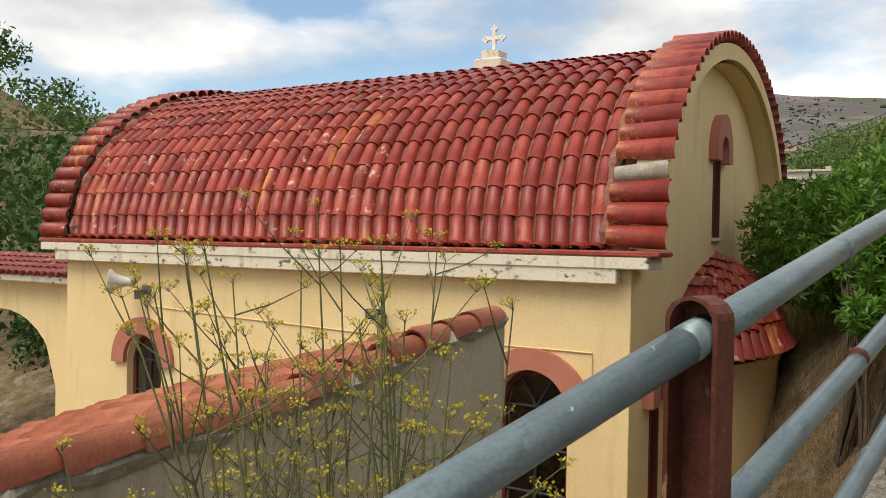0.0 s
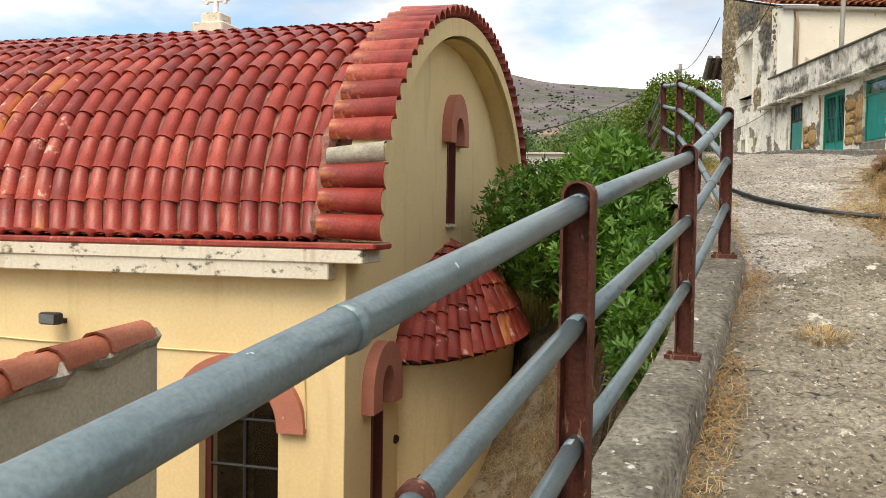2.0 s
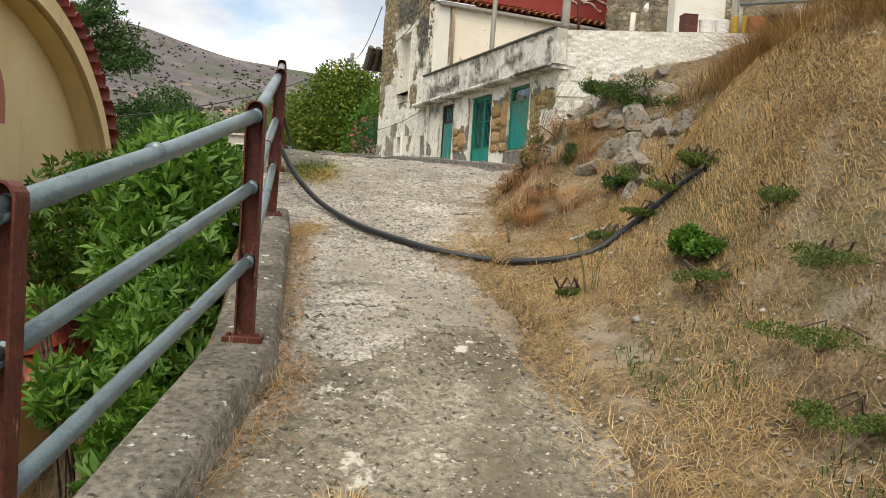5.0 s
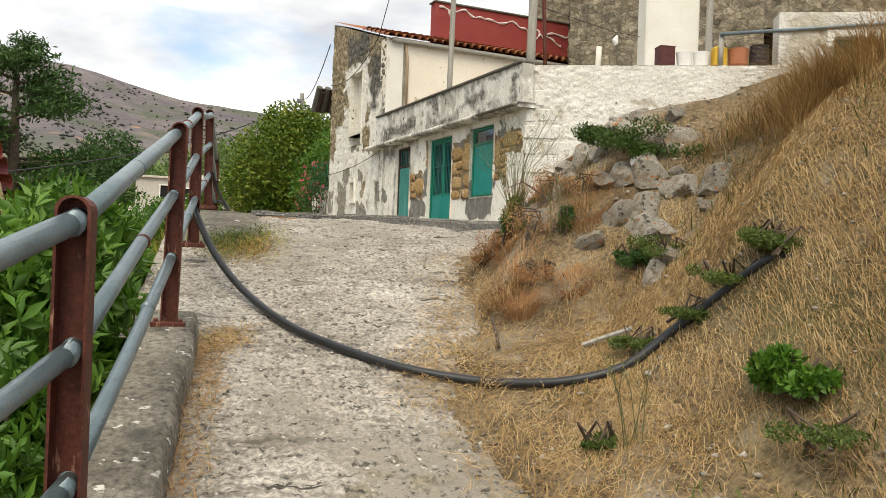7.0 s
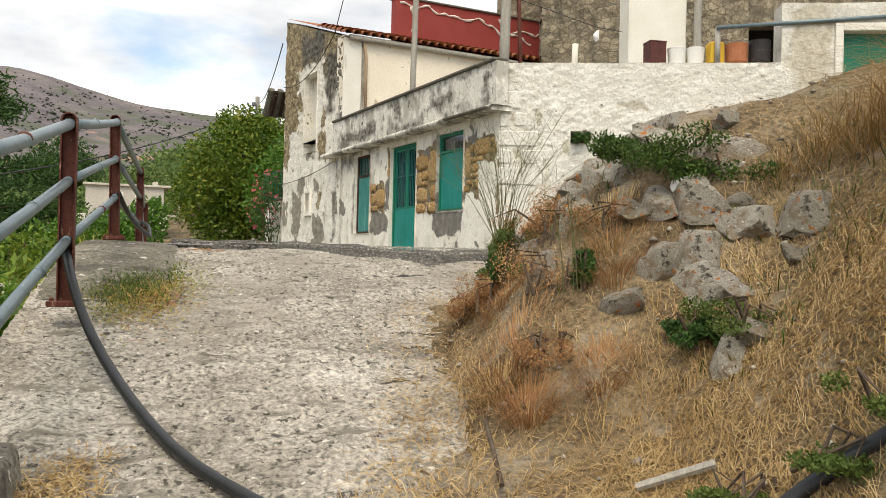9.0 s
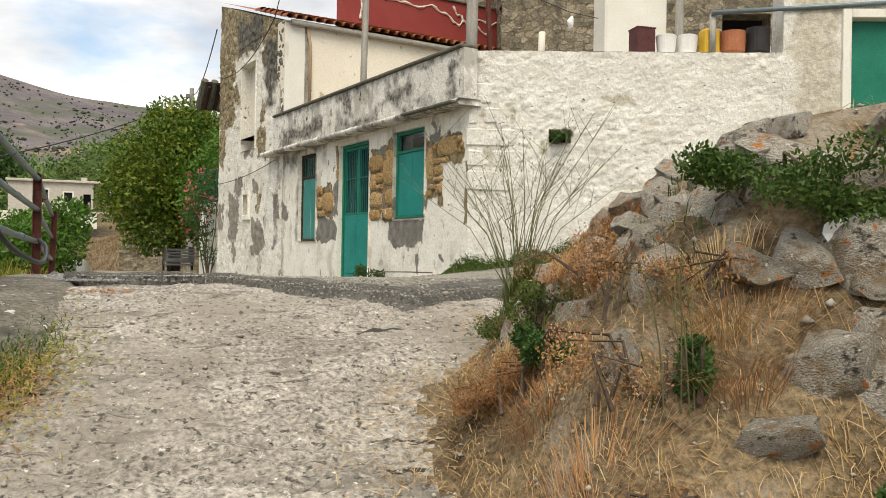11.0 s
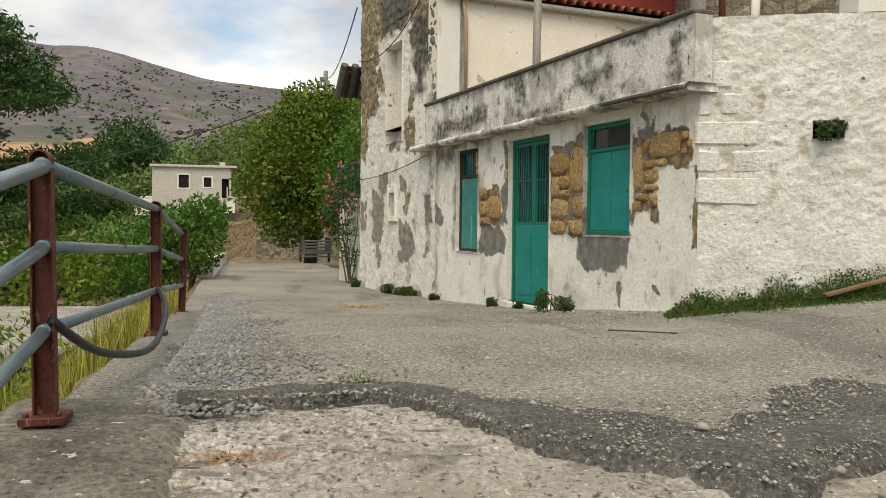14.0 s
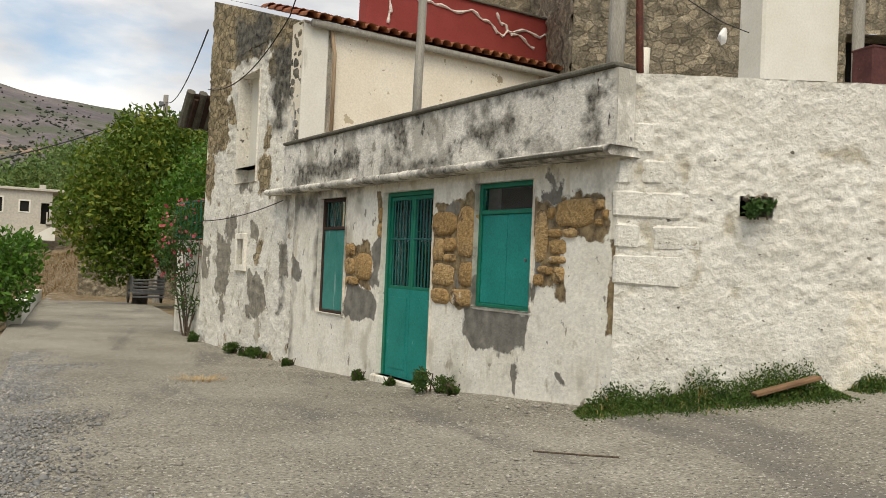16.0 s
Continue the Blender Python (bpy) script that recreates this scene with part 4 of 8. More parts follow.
def column_wall(W, s0, s1, zb, ztop, holes, thick, step=0.4):
    """A smooth wall made of upright strips, with openings through it."""
    cuts = set(np.arange(s0, s1, step)) | {s1}
    for h in holes:
        cuts |= set(np.linspace(h["c"] - h["hw"], h["c"] + h["hw"], 13 if h.get("rise") else 2))
    cuts = sorted(c for c in cuts if s0 <= c <= s1)
    g = Geo()

    def strip(a, b, l0, l1, t0, t1):
        vs = [W(a, 0, l0), W(b, 0, l1), W(b, 0, t1), W(a, 0, t0), W(a, -thick, l0), W(b, -thick, l1), W(b, -thick, t1), W(a, -thick, t0)]
        g.add(vs, [(0, 1, 2, 3), (5, 4, 7, 6), (0, 4, 5, 1), (3, 2, 6, 7)])

    for a, b in zip(cuts, cuts[1:]):
        if b - a < 1e-5:
            continue
        m = (a + b) / 2
        low0 = low1 = zb
        for h in holes:
            if abs(m - h["c"]) < h["hw"]:
                strip(a, b, low0, low1, h["zb"], h["zb"])
                low0, low1 = hole_top(h, a), hole_top(h, b)
        strip(a, b, low0, low1, ztop(a), ztop(b))
    for e in (s0, s1):
        g.add([W(e, 0, zb), W(e, -thick, zb), W(e, -thick, ztop(e)), W(e, 0, ztop(e))], [(0, 1, 2, 3)])
    for h in holes:
        for e in (h["c"] - h["hw"], h["c"] + h["hw"]):
            g.add([W(e, 0, h["zb"]), W(e, -thick, h["zb"]), W(e, -thick, h["spring"]), W(e, 0, h["spring"])], [(0, 1, 2, 3)])
    return g.weld()


def rough_wall(W, s0, s1, zb, zt, holes, thick, disp, step=0.055):
    """A fine grid pushed in and out by disp(s, z), with openings and their reveals. holes: (s0, s1, z0, z1)."""
    cs, cz = set(np.linspace(s0, s1, int((s1 - s0) / step) + 1)), set(np.linspace(zb, zt, int((zt - zb) / step) + 1))
    for h in holes:
        cs |= {h[0], h[1]}
        cz |= {h[2], h[3]}
    cs, cz = np.array(sorted(cs)), np.array(sorted(cz))
    g = Geo()
    ids = {}

    def vid(i, j):
        if (i, j) not in ids:
            ids[i, j] = len(g.v)
            g.v.append(tuple(W(cs[i], disp(cs[i], cz[j]), cz[j])))
        return ids[i, j]

    for i in range(len(cs) - 1):
        ms = (cs[i] + cs[i + 1]) / 2
        for j in range(len(cz) - 1):
            mz = (cz[j] + cz[j + 1]) / 2
            if any(h[0] < ms < h[1] and h[2] < mz < h[3] for h in holes):
                continue
            g.f.append([vid(i, j), vid(i + 1, j), vid(i + 1, j + 1), vid(i, j + 1)])
    for a, b, c, e in holes:
        for p, q in (((a, c), (a, e)), ((b, c), (b, e)), ((a, c), (b, c)), ((a, e), (b, e))):
            g.add([W(p[0], 0.03, p[1]), W(q[0], 0.03, q[1]), W(q[0], -thick, q[1]), W(p[0], -thick, p[1])], [(0, 1, 2, 3)])
    for e in (s0, s1):
        g.add([W(e, 0, zb), W(e, -thick, zb), W(e, -thick, zt), W(e, 0, zt)], [(0, 1, 2, 3)])
    g.add([W(s0, 0, zt), W(s1, 0, zt), W(s1, -thick, zt), W(s0, -thick, zt)], [(0, 1, 2, 3)])
    return g


def wbox(W, s0, s1, q0, q1, z0, z1, b=0.0):
    """A box in a wall's own directions."""
    g = Geo().box((0, 0, 0), (1, 1, 1), b=0)
    if b:
        g = Geo().box((s0, q0, z0), (s1, q1, z1), b=b)
        g.v = [tuple(W(*p)) for p in g.v]
        return g
    g.v = [tuple(W(s0 + (s1 - s0) * x, q0 + (q1 - q0) * y, z0 + (z1 - z0) * z)) for x, y, z in g.v]
    return g


def arch_ring(W, c, spring, r0, r1, rise0, rise1, q0, q1, foot=0.0, n=18):
    """A raised band round an arched opening."""
    g, vs = Geo(), []
    ang = list(np.linspace(0, math.pi, n))
    for a in ang:
        for r, rise, q in ((r0, rise0, q0), (r1, rise1, q0), (r1, rise1, q1), (r0, rise0, q1)):
            vs.append(W(c + r * math.cos(a), q, spring + rise * math.sin(a)))
    if foot:
        ends = []
        for sgn in (1, -1):
            ends.append([W(c + sgn * r, q, spring - foot) for r, q in ((r0, q0), (r1, q0), (r1, q1), (r0, q1))])
        vs = ends[0] + vs + ends[1]
    m = len(vs) // 4
    fs = [(0, 1, 2, 3), (4 * m - 1, 4 * m - 2, 4 * m - 3, 4 * m - 4)]
    for i in range(m - 1):
        fs += [(4 * i + k, 4 * i + 4 + k, 4 * i + 4 + (k + 1) % 4, 4 * i + (k + 1) % 4) for k in range(4)]
    return g.add(vs, fs)


# ---- chapel ----
YC, RA, RB, Z0 = 12.2, 3.74, 2.68, 1.42
XE, XW = -2.42, -12.45          # outer faces of the two arched ends
GX = -2.76                      # plane of the gable wall
chapel = thing("chapel", "cream chapel with a barrel roof of red tiles and an apse", "chapel")
arc = [0.0]
TH = np.linspace(0, math.pi, 400)
for a, b in zip(TH, TH[1:]):
    arc.append(arc[-1] + math.hypot(RA * (math.cos(b) - math.cos(a)), RB * (math.sin(b) - math.sin(a))))
arc = np.array(arc)


def on_roof(s, x, lift=0.0, swell=0.0):
    """Point, tangent and normal at arc length s from the front eave."""
    t = float(np.interp(s, arc, TH))
    p = Vector((x, YC - (RA + swell) * math.cos(t), Z0 + (RB + swell) * math.sin(t)))
    tan = Vector((0, RA * math.sin(t), RB * math.cos(t))).normalized()
    nor = Vector((0, -tan.z, tan.y))
    return p + nor * lift, tan, nor


def roof_pose(s, x, lift=0.0, swell=0.0, pitch=0.0, along=False):
    p, tan, nor = on_roof(s, x, lift, swell)
    ax = Vector((1, 0, 0))
    if along:
        m = Matrix((tan, -ax, nor)).transposed()
        m = Matrix(((tan.x, -ax.x, nor.x), (tan.y, -ax.y, nor.y), (tan.z, -ax.z, nor.z)))
    else:
        m = Matrix(((ax.x, tan.x, nor.x), (ax.y, tan.y, nor.y), (ax.z, tan.z, nor.z)))
    return Matrix.Translation(p) @ m.to_4x4() @ pose(0, 0, 0, pitch, 0, 0)


def barrel_tile(length, r0, r1, n=7, thick=0.014):
    """A clay barrel tile: lower end at y = 0, humped towards +z."""
    vs, fs = [], []
    for y, r in ((0, r0), (length, r1), (0, r0 - thick), (length, r1 - thick)):
        vs += [(-r * math.cos(math.pi * k / (n - 1)), y, r * math.sin(math.pi * k / (n - 1)) * 0.95) for k in range(n)]
    for k in range(n - 1):
        fs += [(k, k + 1, n + k + 1, n + k), (2 * n + k + 1, 2 * n + k, k, k + 1), (2 * n + k, 2 * n + k + 1, 3 * n + k + 1, 3 * n + k)]
    return vs, fs


tile_v, tile_f = barrel_tile(0.40, 0.098, 0.078)
roof_tile_me = Geo().add(tile_v, tile_f).mesh("roof_tile", M["tile"], True)
rim_v, rim_f = barrel_tile(0.62, 0.124, 0.108)
rim_tile_me = Geo().add(rim_v, rim_f).mesh("rim_tile", M["tile"], True)

# shell under the tiles
SS = np.linspace(0, arc[-1], 70)
shell = np.array([[tuple(on_roof(s, x)[0]) for s in SS] for x in (XW + 0.05, XE - 0.06)])
roof = part("roof", grid_mesh("roof", shell, M["mortar"]), None, chapel, "barrel roof under red clay tiles")
inner = np.array([[tuple(on_roof(s, x, -0.16)[0]) for s in SS] for x in (XW + 0.05, XE - 0.06)])
part("vault", grid_mesh("vault", inner, M["cream"]), None, chapel)
# plastered arch faces
for x0, x1, nm in ((XE - 0.34, XE, "gable_arch"), (XW, XW + 0.34, "gable_arch")):
    g = Geo()
    vs = []
    for s in SS:
        vs += [on_roof(s, x0, 0.09)[0], on_roof(s, x1, 0.09)[0], on_roof(s, x1, -0.12)[0], on_roof(s, x0, -0.12)[0]]
    fs = []
    for i in range(len(SS) - 1):
        fs += [(4 * i + k, 4 * i + 4 + k, 4 * i + 4 + (k + 1) % 4, 4 * i + (k + 1) % 4) for k in range(4)]
    part(nm, g.add(vs, fs), M["cream"], chapel)

ROW, COL = 0.335, 0.218
rest = Geo()
rows_n = int(arc[-1] / ROW)
cols = np.arange(XW + 0.62, XE - 0.58, COL)
r3 = random.Random(5)
for j in range(rows_n + 1):
    for i, x in enumerate(cols):
        s = j * ROW + r3.uniform(-0.012, 0.012)
        if s + 0.2 > arc[-1]:
            continue
        back = s > arc[-1] / 2
        m = roof_pose(min(s + (0.36 if back else 0), arc[-1]), x + r3.uniform(-0.008, 0.008), 0.012, 0, -4.5)
        if back:
            m = m @ pose(0, 0, 0, 9, 0, 180)
        m = m @ pose(0, 0, 0, 0, r3.uniform(-3, 3), r3.uniform(-1.6, 1.6))
        if not back and x > -6.0 and j * ROW < arc[-1] * 0.47:
            part("roof_tile", roof_tile_me, None, roof, at=m)
        else:
            rest.add(tile_v, tile_f, m)
tagged(part("roof_tiles", rest, M["tile_i"], roof, "rows of red barrel tiles", True), kind="stuff")
# tiles laid crosswise over both ends
rest = Geo()
RIM = 0.228
for k in range(int(arc[-1] / RIM)):
    s = (k + 0.5) * RIM
    m = roof_pose(s, XE + 0.07, 0.125, 0, r3.uniform(-1, 2), True) @ pose(0, 0, 0, r3.uniform(-1.5, 1.5), 0, r3.uniform(-1.5, 1.5))
    if k == 3:
        m = m @ pose(0, 0.04, 0.0, 0, 0, 5) @ Matrix.Diagonal((0.8, 0.9, 0.8, 1))
    if s < arc[-1] * 0.72:
        t = part("rim_tile", rim_tile_me, None, roof, at=m)
        if k == 3:
            t.data = rim_tile_me.copy()
            t.data.materials[0] = M["lime"]
            t["label"] = "broken tile bedded in grey mortar"
    else:
        rest.add(rim_v, rim_f, m)
    rest.add(rim_v, rim_f, roof_pose(s, XW - 0.07, 0.10, 0, 0, True) @ pose(0, 0, 0, 0, 0, 180))
tagged(part("rim_tiles", rest, M["tile_i"], roof, "red edge tiles laid crosswise", True), kind="stuff")
for x in (XE - 0.60, XW + 0.60):
    g = Geo()
    pts = [on_roof(s, x, 0.02 + 0.02 * math.sin(s * 9))[0] for s in np.linspace(0.05, arc[-1] - 0.05, 90)]
    g.tube(pts, [0.075 + 0.02 * math.sin(i * 1.7) for i in range(90)], 7)
    part("mortar_seam", g, M["mortar"], roof, "mortar seam beside the edge tiles")
# concrete eave beam with its thin slab
for sg, yy in ((-1, YC - RA - 0.18), (1, YC + RA + 0.18)):
    y0, y1 = sorted((yy, yy - sg * 0.5))
    part("eave_beam", Geo().box((XW + 0.3, y0, 1.05), (-2.86, y1, 1.30), b=0.012), M["beam"], chapel, "stained pale concrete eave beam")
    part("eave_slab", Geo().box((XW - 0.05, y0 - 0.02, 1.21), (-2.52, y1, 1.335), b=0.01), M["beam"], chapel)
    part("eave_course", Geo().box((XW - 0.1, min(yy - sg * 0.0, yy - sg * 0.42) - 0.03, 1.338), (XE + 0.02, max(yy, yy - sg * 0.42) + 0.03, 1.40), b=0.015), M["tile_i"], chapel, "flat red tile course on the eave")
# drip tiles along the eave
g = Geo()
for x in cols:
    g.add(tile_v, tile_f, Matrix.Translation((x, YC - RA - 0.20, 1.405)) @ pose(0, 0, 0, 16, 0, 0) @ Matrix.Diagonal((1, 0.75, 0.55, 1)))
tagged(part("eave_tiles", g, M["tile_i"], chapel, "", True), kind="stuff")

# walls
YF = 8.47
Wf = frame_of((0, YF), (1, 0), (0, -1))
big = dict(c=-3.87, hw=0.43, zb=-1.9, spring=-0.38, rise=0.43)
small = dict(c=-10.25, hw=0.38, zb=-1.5, spring=-0.42, rise=0.40)
part("wall_front", column_wall(Wf, XW + 0.355, GX - 0.005, -2.9, lambda s: 1.2, [small, big], 0.35), M["cream"], chapel)
Wg = frame_of((GX, 0), (0, 1), (1, 0))


def gable_top(y):
    t = min(1.0, abs(y - YC) / (RA - 0.1))
    return Z0 - 0.1 + (RB + 0.06) * math.sqrt(max(0, 1 - t * t))


slit = dict(c=12.18, hw=0.21, zb=1.57, spring=2.72, rise=0.22)
lancet = dict(c=9.36, hw=0.17, zb=-1.7, spring=-0.12, rise=0.2)
part("wall_gable", column_wall(Wg, YF + 0.005, 2 * YC - YF - 0.005, -2.9, gable_top, [lancet, slit], 0.3, 0.12), M["cream"], chapel)
part("wall_back", column_wall(frame_of((0, 2 * YC - YF), (1, 0), (0, 1)), XW + 0.355, GX - 0.005, -2.9, lambda s: 1.2, [], 0.35), M["cream"], chapel)
part("wall_west", column_wall(frame_of((XW + 0.35, 0), (0, 1), (-1, 0)), YF + 0.005, 2 * YC - YF - 0.005, -2.9, gable_top, [], 0.3, 0.12), M["cream"], chapel)

# window hoods and frames
part("window_hood", arch_ring(Wf, big["c"], -0.38, 0.44, 0.72, 0.44, 0.68, -0.02, 0.07, 0.05), M["hood"], chapel, "chipped terracotta arch over the window")
part("window_hood", arch_ring(Wf, small["c"], -0.42, 0.39, 0.66, 0.41, 0.66, -0.02, 0.07, 0.05), M["hood"], chapel, "chipped terracotta arch over the window")
part("window_hood", arch_ring(Wg, slit["c"], 2.76, 0.22, 0.47, 0.24, 0.55, -0.02, 0.13, 0.12), M["hood"], chapel, "terracotta arch over the slit window")
part("window_hood", arch_ring(Wg, lancet["c"], -0.10, 0.18, 0.45, 0.21, 0.46, -0.02, 0.13, 0.22), M["hood"], chapel, "terracotta arch over the narrow window")


def arched_window(W, h, q, muntins, name="window"):
    win = part(name, arch_ring(W, h["c"], h["spring"], h["hw"] - 0.06, h["hw"], h["rise"] - 0.06, h["rise"], q - 0.05, q, h["spring"] - h["zb"]), M["maroon"], chapel, "arched window in a dark maroon frame")
    pane = [(h["c"] + (h["hw"] - 0.03) * math.cos(a), h["spring"] + (h["rise"] - 0.03) * math.sin(a)) for a in np.linspace(0, math.pi, 14)] + [(h["c"] - h["hw"] + 0.03, h["zb"]), (h["c"] + h["hw"] - 0.03, h["zb"])]
    g = Geo()
    n = len(pane)
    g.add([W(s, q - 0.03, z) for s, z in pane] + [W(s, q - 0.036, z) for s, z in pane], [[*range(n)], [*range(2 * n - 1, n - 1, -1)]] + [(i, i + n, (i + 1) % n + n, (i + 1) % n) for i in range(n)])
    part("pane", g, M["glass"], win, "dark glass pane")
    for a, b in muntins:
        part("muntin", Geo().tube([W(a[0], q - 0.02, a[1]), W(b[0], q - 0.02, b[1])], 0.018, 6), M["black"], win)
    # near-black panel in place of the unlit room's shade
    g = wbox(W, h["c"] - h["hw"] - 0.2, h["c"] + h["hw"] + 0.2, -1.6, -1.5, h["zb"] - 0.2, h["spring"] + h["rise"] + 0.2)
    part("interior", g, M["dark"], win, "near-black panel standing in for the unlit room")
    return win


c, sp = big["c"], big["spring"]
arched_window(Wf, big, -0.12, [((c - 0.4, sp), (c + 0.4, sp)), ((c, -1.9), (c, sp)), ((c, sp), (c + 0.22, sp + 0.36)), ((c, sp), (c - 0.22, sp + 0.36)), ((c - 0.4, -0.85), (c + 0.4, -0.85)), ((c - 0.4, -1.35), (c + 0.4, -1.35))])
c, sp = small["c"], small["spring"]
arched_window(Wf, small, -0.12, [((c - 0.35, sp), (c + 0.35, sp)), ((c, -1.5), (c, sp + 0.36)), ((c - 0.35, -0.9), (c + 0.35, -0.9))])
for h, W in ((slit, Wg), (lancet, Wg)):
    part("window_jamb", arch_ring(W, h["c"], h["spring"], h["hw"] - 0.035, h["hw"] - 0.002, h["rise"] - 0.03, h["rise"] - 0.002, -0.2, 0.012, h["spring"] - h["zb"]), M["maroon"], chapel, "maroon-painted window reveal")
    part("window_back", wbox(W, h["c"] - h["hw"], h["c"] + h["hw"], -0.24, -0.2, h["zb"], h["spring"] + h["rise"]), M["maroon"], chapel)
    part("window_sill", wbox(W, h["c"] - h["hw"] - 0.03, h["c"] + h["hw"] + 0.03, -0.1, 0.05, h["zb"] - 0.045, h["zb"] - 0.003), M["beam"], chapel)

# apse
AX, AY, AD, AW = GX, 12.25, 0.80, 2.2
g, vs = Geo(), []
ths = np.linspace(0, math.pi, 40)
for t in ths:
    for z in (-2.9, -0.02):
        vs.append((AX + AD * math.sin(t), AY - AW * math.cos(t), z))
g.add(vs, [(2 * i, 2 * i + 2, 2 * i + 3, 2 * i + 1) for i in range(39)])
apse = part("apse", g, M["cream"], chapel, "curved cream apse wall", True)
g = Geo()
for lo, hi, k in ((-0.16, -0.06, 0.03), (-0.06, 0.0, 0.07)):
    vs = []
    for t in ths:
        for e, z in ((-0.02, lo), (k, lo), (k, hi), (-0.02, hi)):
            vs.append((AX + (AD + e) * math.sin(t), AY - (AW + e) * math.cos(t), z))
    g.add(vs, [(4 * i + j, 4 * i + 4 + j, 4 * i + 4 + (j + 1) % 4, 4 * i + (j + 1) % 4) for i in range(39) for j in range(4)])
part("cornice", g, M["cream"], apse)
# dark discs on the wall give the shade of small holes by colour
for y, z in ((9.95, -0.82), (10.6, -0.98), (10.15, -1.3)):
    t = math.acos(max(-1, min(1, (AY - y) / AW)))
    g = Geo().lathe([(0.05, 0), (0.05, 0.02), (0.03, 0.03)], 12, Matrix.Translation((AX + AD * math.sin(t), y, z)) @ pose(0, 0, 0, 0, 90, -35))
    part("putlog_hole", g, M["darkwood"], apse, "small dark disc standing in for a hole in the apse wall")
TOP = Vector((AX + 0.02, AY, 1.33))


def apse_pt(t, f, out=0.0):
    """A point of the swelling half-dome: round angle t, f from the eave to the top."""
    base = Vector((AX + (AD + 0.14 + out) * math.sin(t), AY - (AW + 0.19 + out) * math.cos(t), 0.03))
    swell = math.sin(math.pi * min(f, 1.0)) * (1 - 0.25 * f)
    return base.lerp(TOP, f) + Vector((0.10 * math.sin(t), -0.36 * math.cos(t), 0.24)) * swell


dome = [[apse_pt(t, f, -0.05) for t in ths] for f in np.linspace(0, 1, 9)]
apse_roof = part("apse_roof", Geo().add([p for r in dome for p in r], [(j * 40 + i, j * 40 + i + 1, j * 40 + i + 41, j * 40 + i + 40) for j in range(8) for i in range(39)]), M["mortar"], chapel, "swelling half-cone roof of red tiles")
at_v, at_f = barrel_tile(0.42, 0.092, 0.076)
for k in range(23):
    t = math.pi * (k + 0.5) / 23
    length = (apse_pt(t, 0) - TOP).length * 1.08
    n = max(1, int(length / 0.33))
    for j in range(n):
        f = j / n
        wide = max(0.35, 1 - f * 0.7) * (1.0 if k % 2 == 0 or f < 0.6 else 0.0)
        if wide == 0:
            continue
        base, tip = apse_pt(t, f), apse_pt(t, f + 1 / n)
        yv = (tip - base).normalized()
        xv = yv.cross(Vector((math.sin(t), -math.cos(t), 2.0)).normalized()).normalized()
        zv = xv.cross(yv)
        rot = Matrix(((xv.x, yv.x, zv.x), (xv.y, yv.y, zv.y), (xv.z, yv.z, zv.z))).to_4x4()
        m = Matrix.Translation(base + zv * 0.02) @ rot @ pose(0, 0, 0, -4, 0, 0) @ Matrix.Diagonal((wide * 1.3, 1, wide, 1))
        part("roof_tile", Geo().add(at_v, at_f, m), M["tile"], apse_roof, smooth=True)

# cross on the ridge
cross = thing("roof_cross", "white marble cross on a stepped cream pedestal on the ridge", "cross")
cx, cy = -6.36, YC
part("pedestal", Geo().box((cx - 0.25, cy - 0.25, 4.2), (cx + 0.25, cy + 0.25, 4.42), b=0.02).box((cx - 0.16, cy - 0.16, 4.42), (cx + 0.16, cy + 0.16, 4.57), b=0.015), M["beam"], cross)
g = Geo().box((cx - 0.035, cy - 0.025, 4.57), (cx + 0.035, cy + 0.025, 4.95), b=0.01).box((cx - 0.15, cy - 0.0252, 4.75), (cx + 0.15, cy + 0.0252, 4.82), b=0.01)
for ex, ez in ((-0.15, 4.785), (0.15, 4.785), (0, 4.94)):
    for dx, dz in ((0, 0.035), (0, -0.035), (0.035, 0), (-0.035, 0)):
        g.lathe([(0.026, -0.024), (0.03, 0), (0.026, 0.024)], 10, Matrix.Translation((cx + ex + dx, cy, ez + dz)) @ pose(0, 0, 0, 90, 0, 0))
part("cross_body", g, M["marble"], cross)

# loudspeaker horn, flood lamp, conduit
horn = thing("horn_loudspeaker", "grey horn loudspeaker fixed under the chapel eave", "loudspeaker")
hm = Matrix.Translation((-10.25, YF - 0.30, 0.78)) @ pose(0, 0, 0, 0, 90, 38)
part("bell", Geo().lathe([(0.19, 0), (0.185, 0.01), (0.13, 0.06), (0.085, 0.16), (0.06, 0.26), (0.07, 0.27), (0.07, 0.34)], 20, hm @ pose(0, 0, -0.25)), M["horn"], horn, smooth=True)
part("bracket", Geo().box((-10.22, YF - 0.22, 0.52), (-10.16, YF + 0.0, 0.66), b=0.01).box((-10.28, YF - 0.04, 0.5), (-10.1, YF, 0.72), b=0.008), M["steel"], horn)
lampf = thing("flood_lamp", "small black flood lamp on the chapel wall", "lamp")
part("housing", Geo().box((-6.02, YF - 0.22, 0.50), (-5.80, YF - 0.10, 0.62), b=0.015), M["black"], lampf)
part("arm", Geo().box((-5.90, YF - 0.11, 0.50), (-5.84, YF, 0.55), b=0.006), M["black"], lampf)
part("lens", Geo().box((-6.0, YF - 0.228, 0.515), (-5.82, YF - 0.221, 0.605)), M["steel"], lampf)
tagged(part("conduit", Geo().tube([(-10.2, YF - 0.012, 0.42), (-8.6, YF - 0.012, 0.36), (-6.2, YF - 0.012, 0.30), (-3.17, YF - 0.012, 0.30), (-3.15, YF - 0.012, -0.38)], 0.010, 6), M["cream"]), "thin painted conduit along the chapel wall", "conduit")

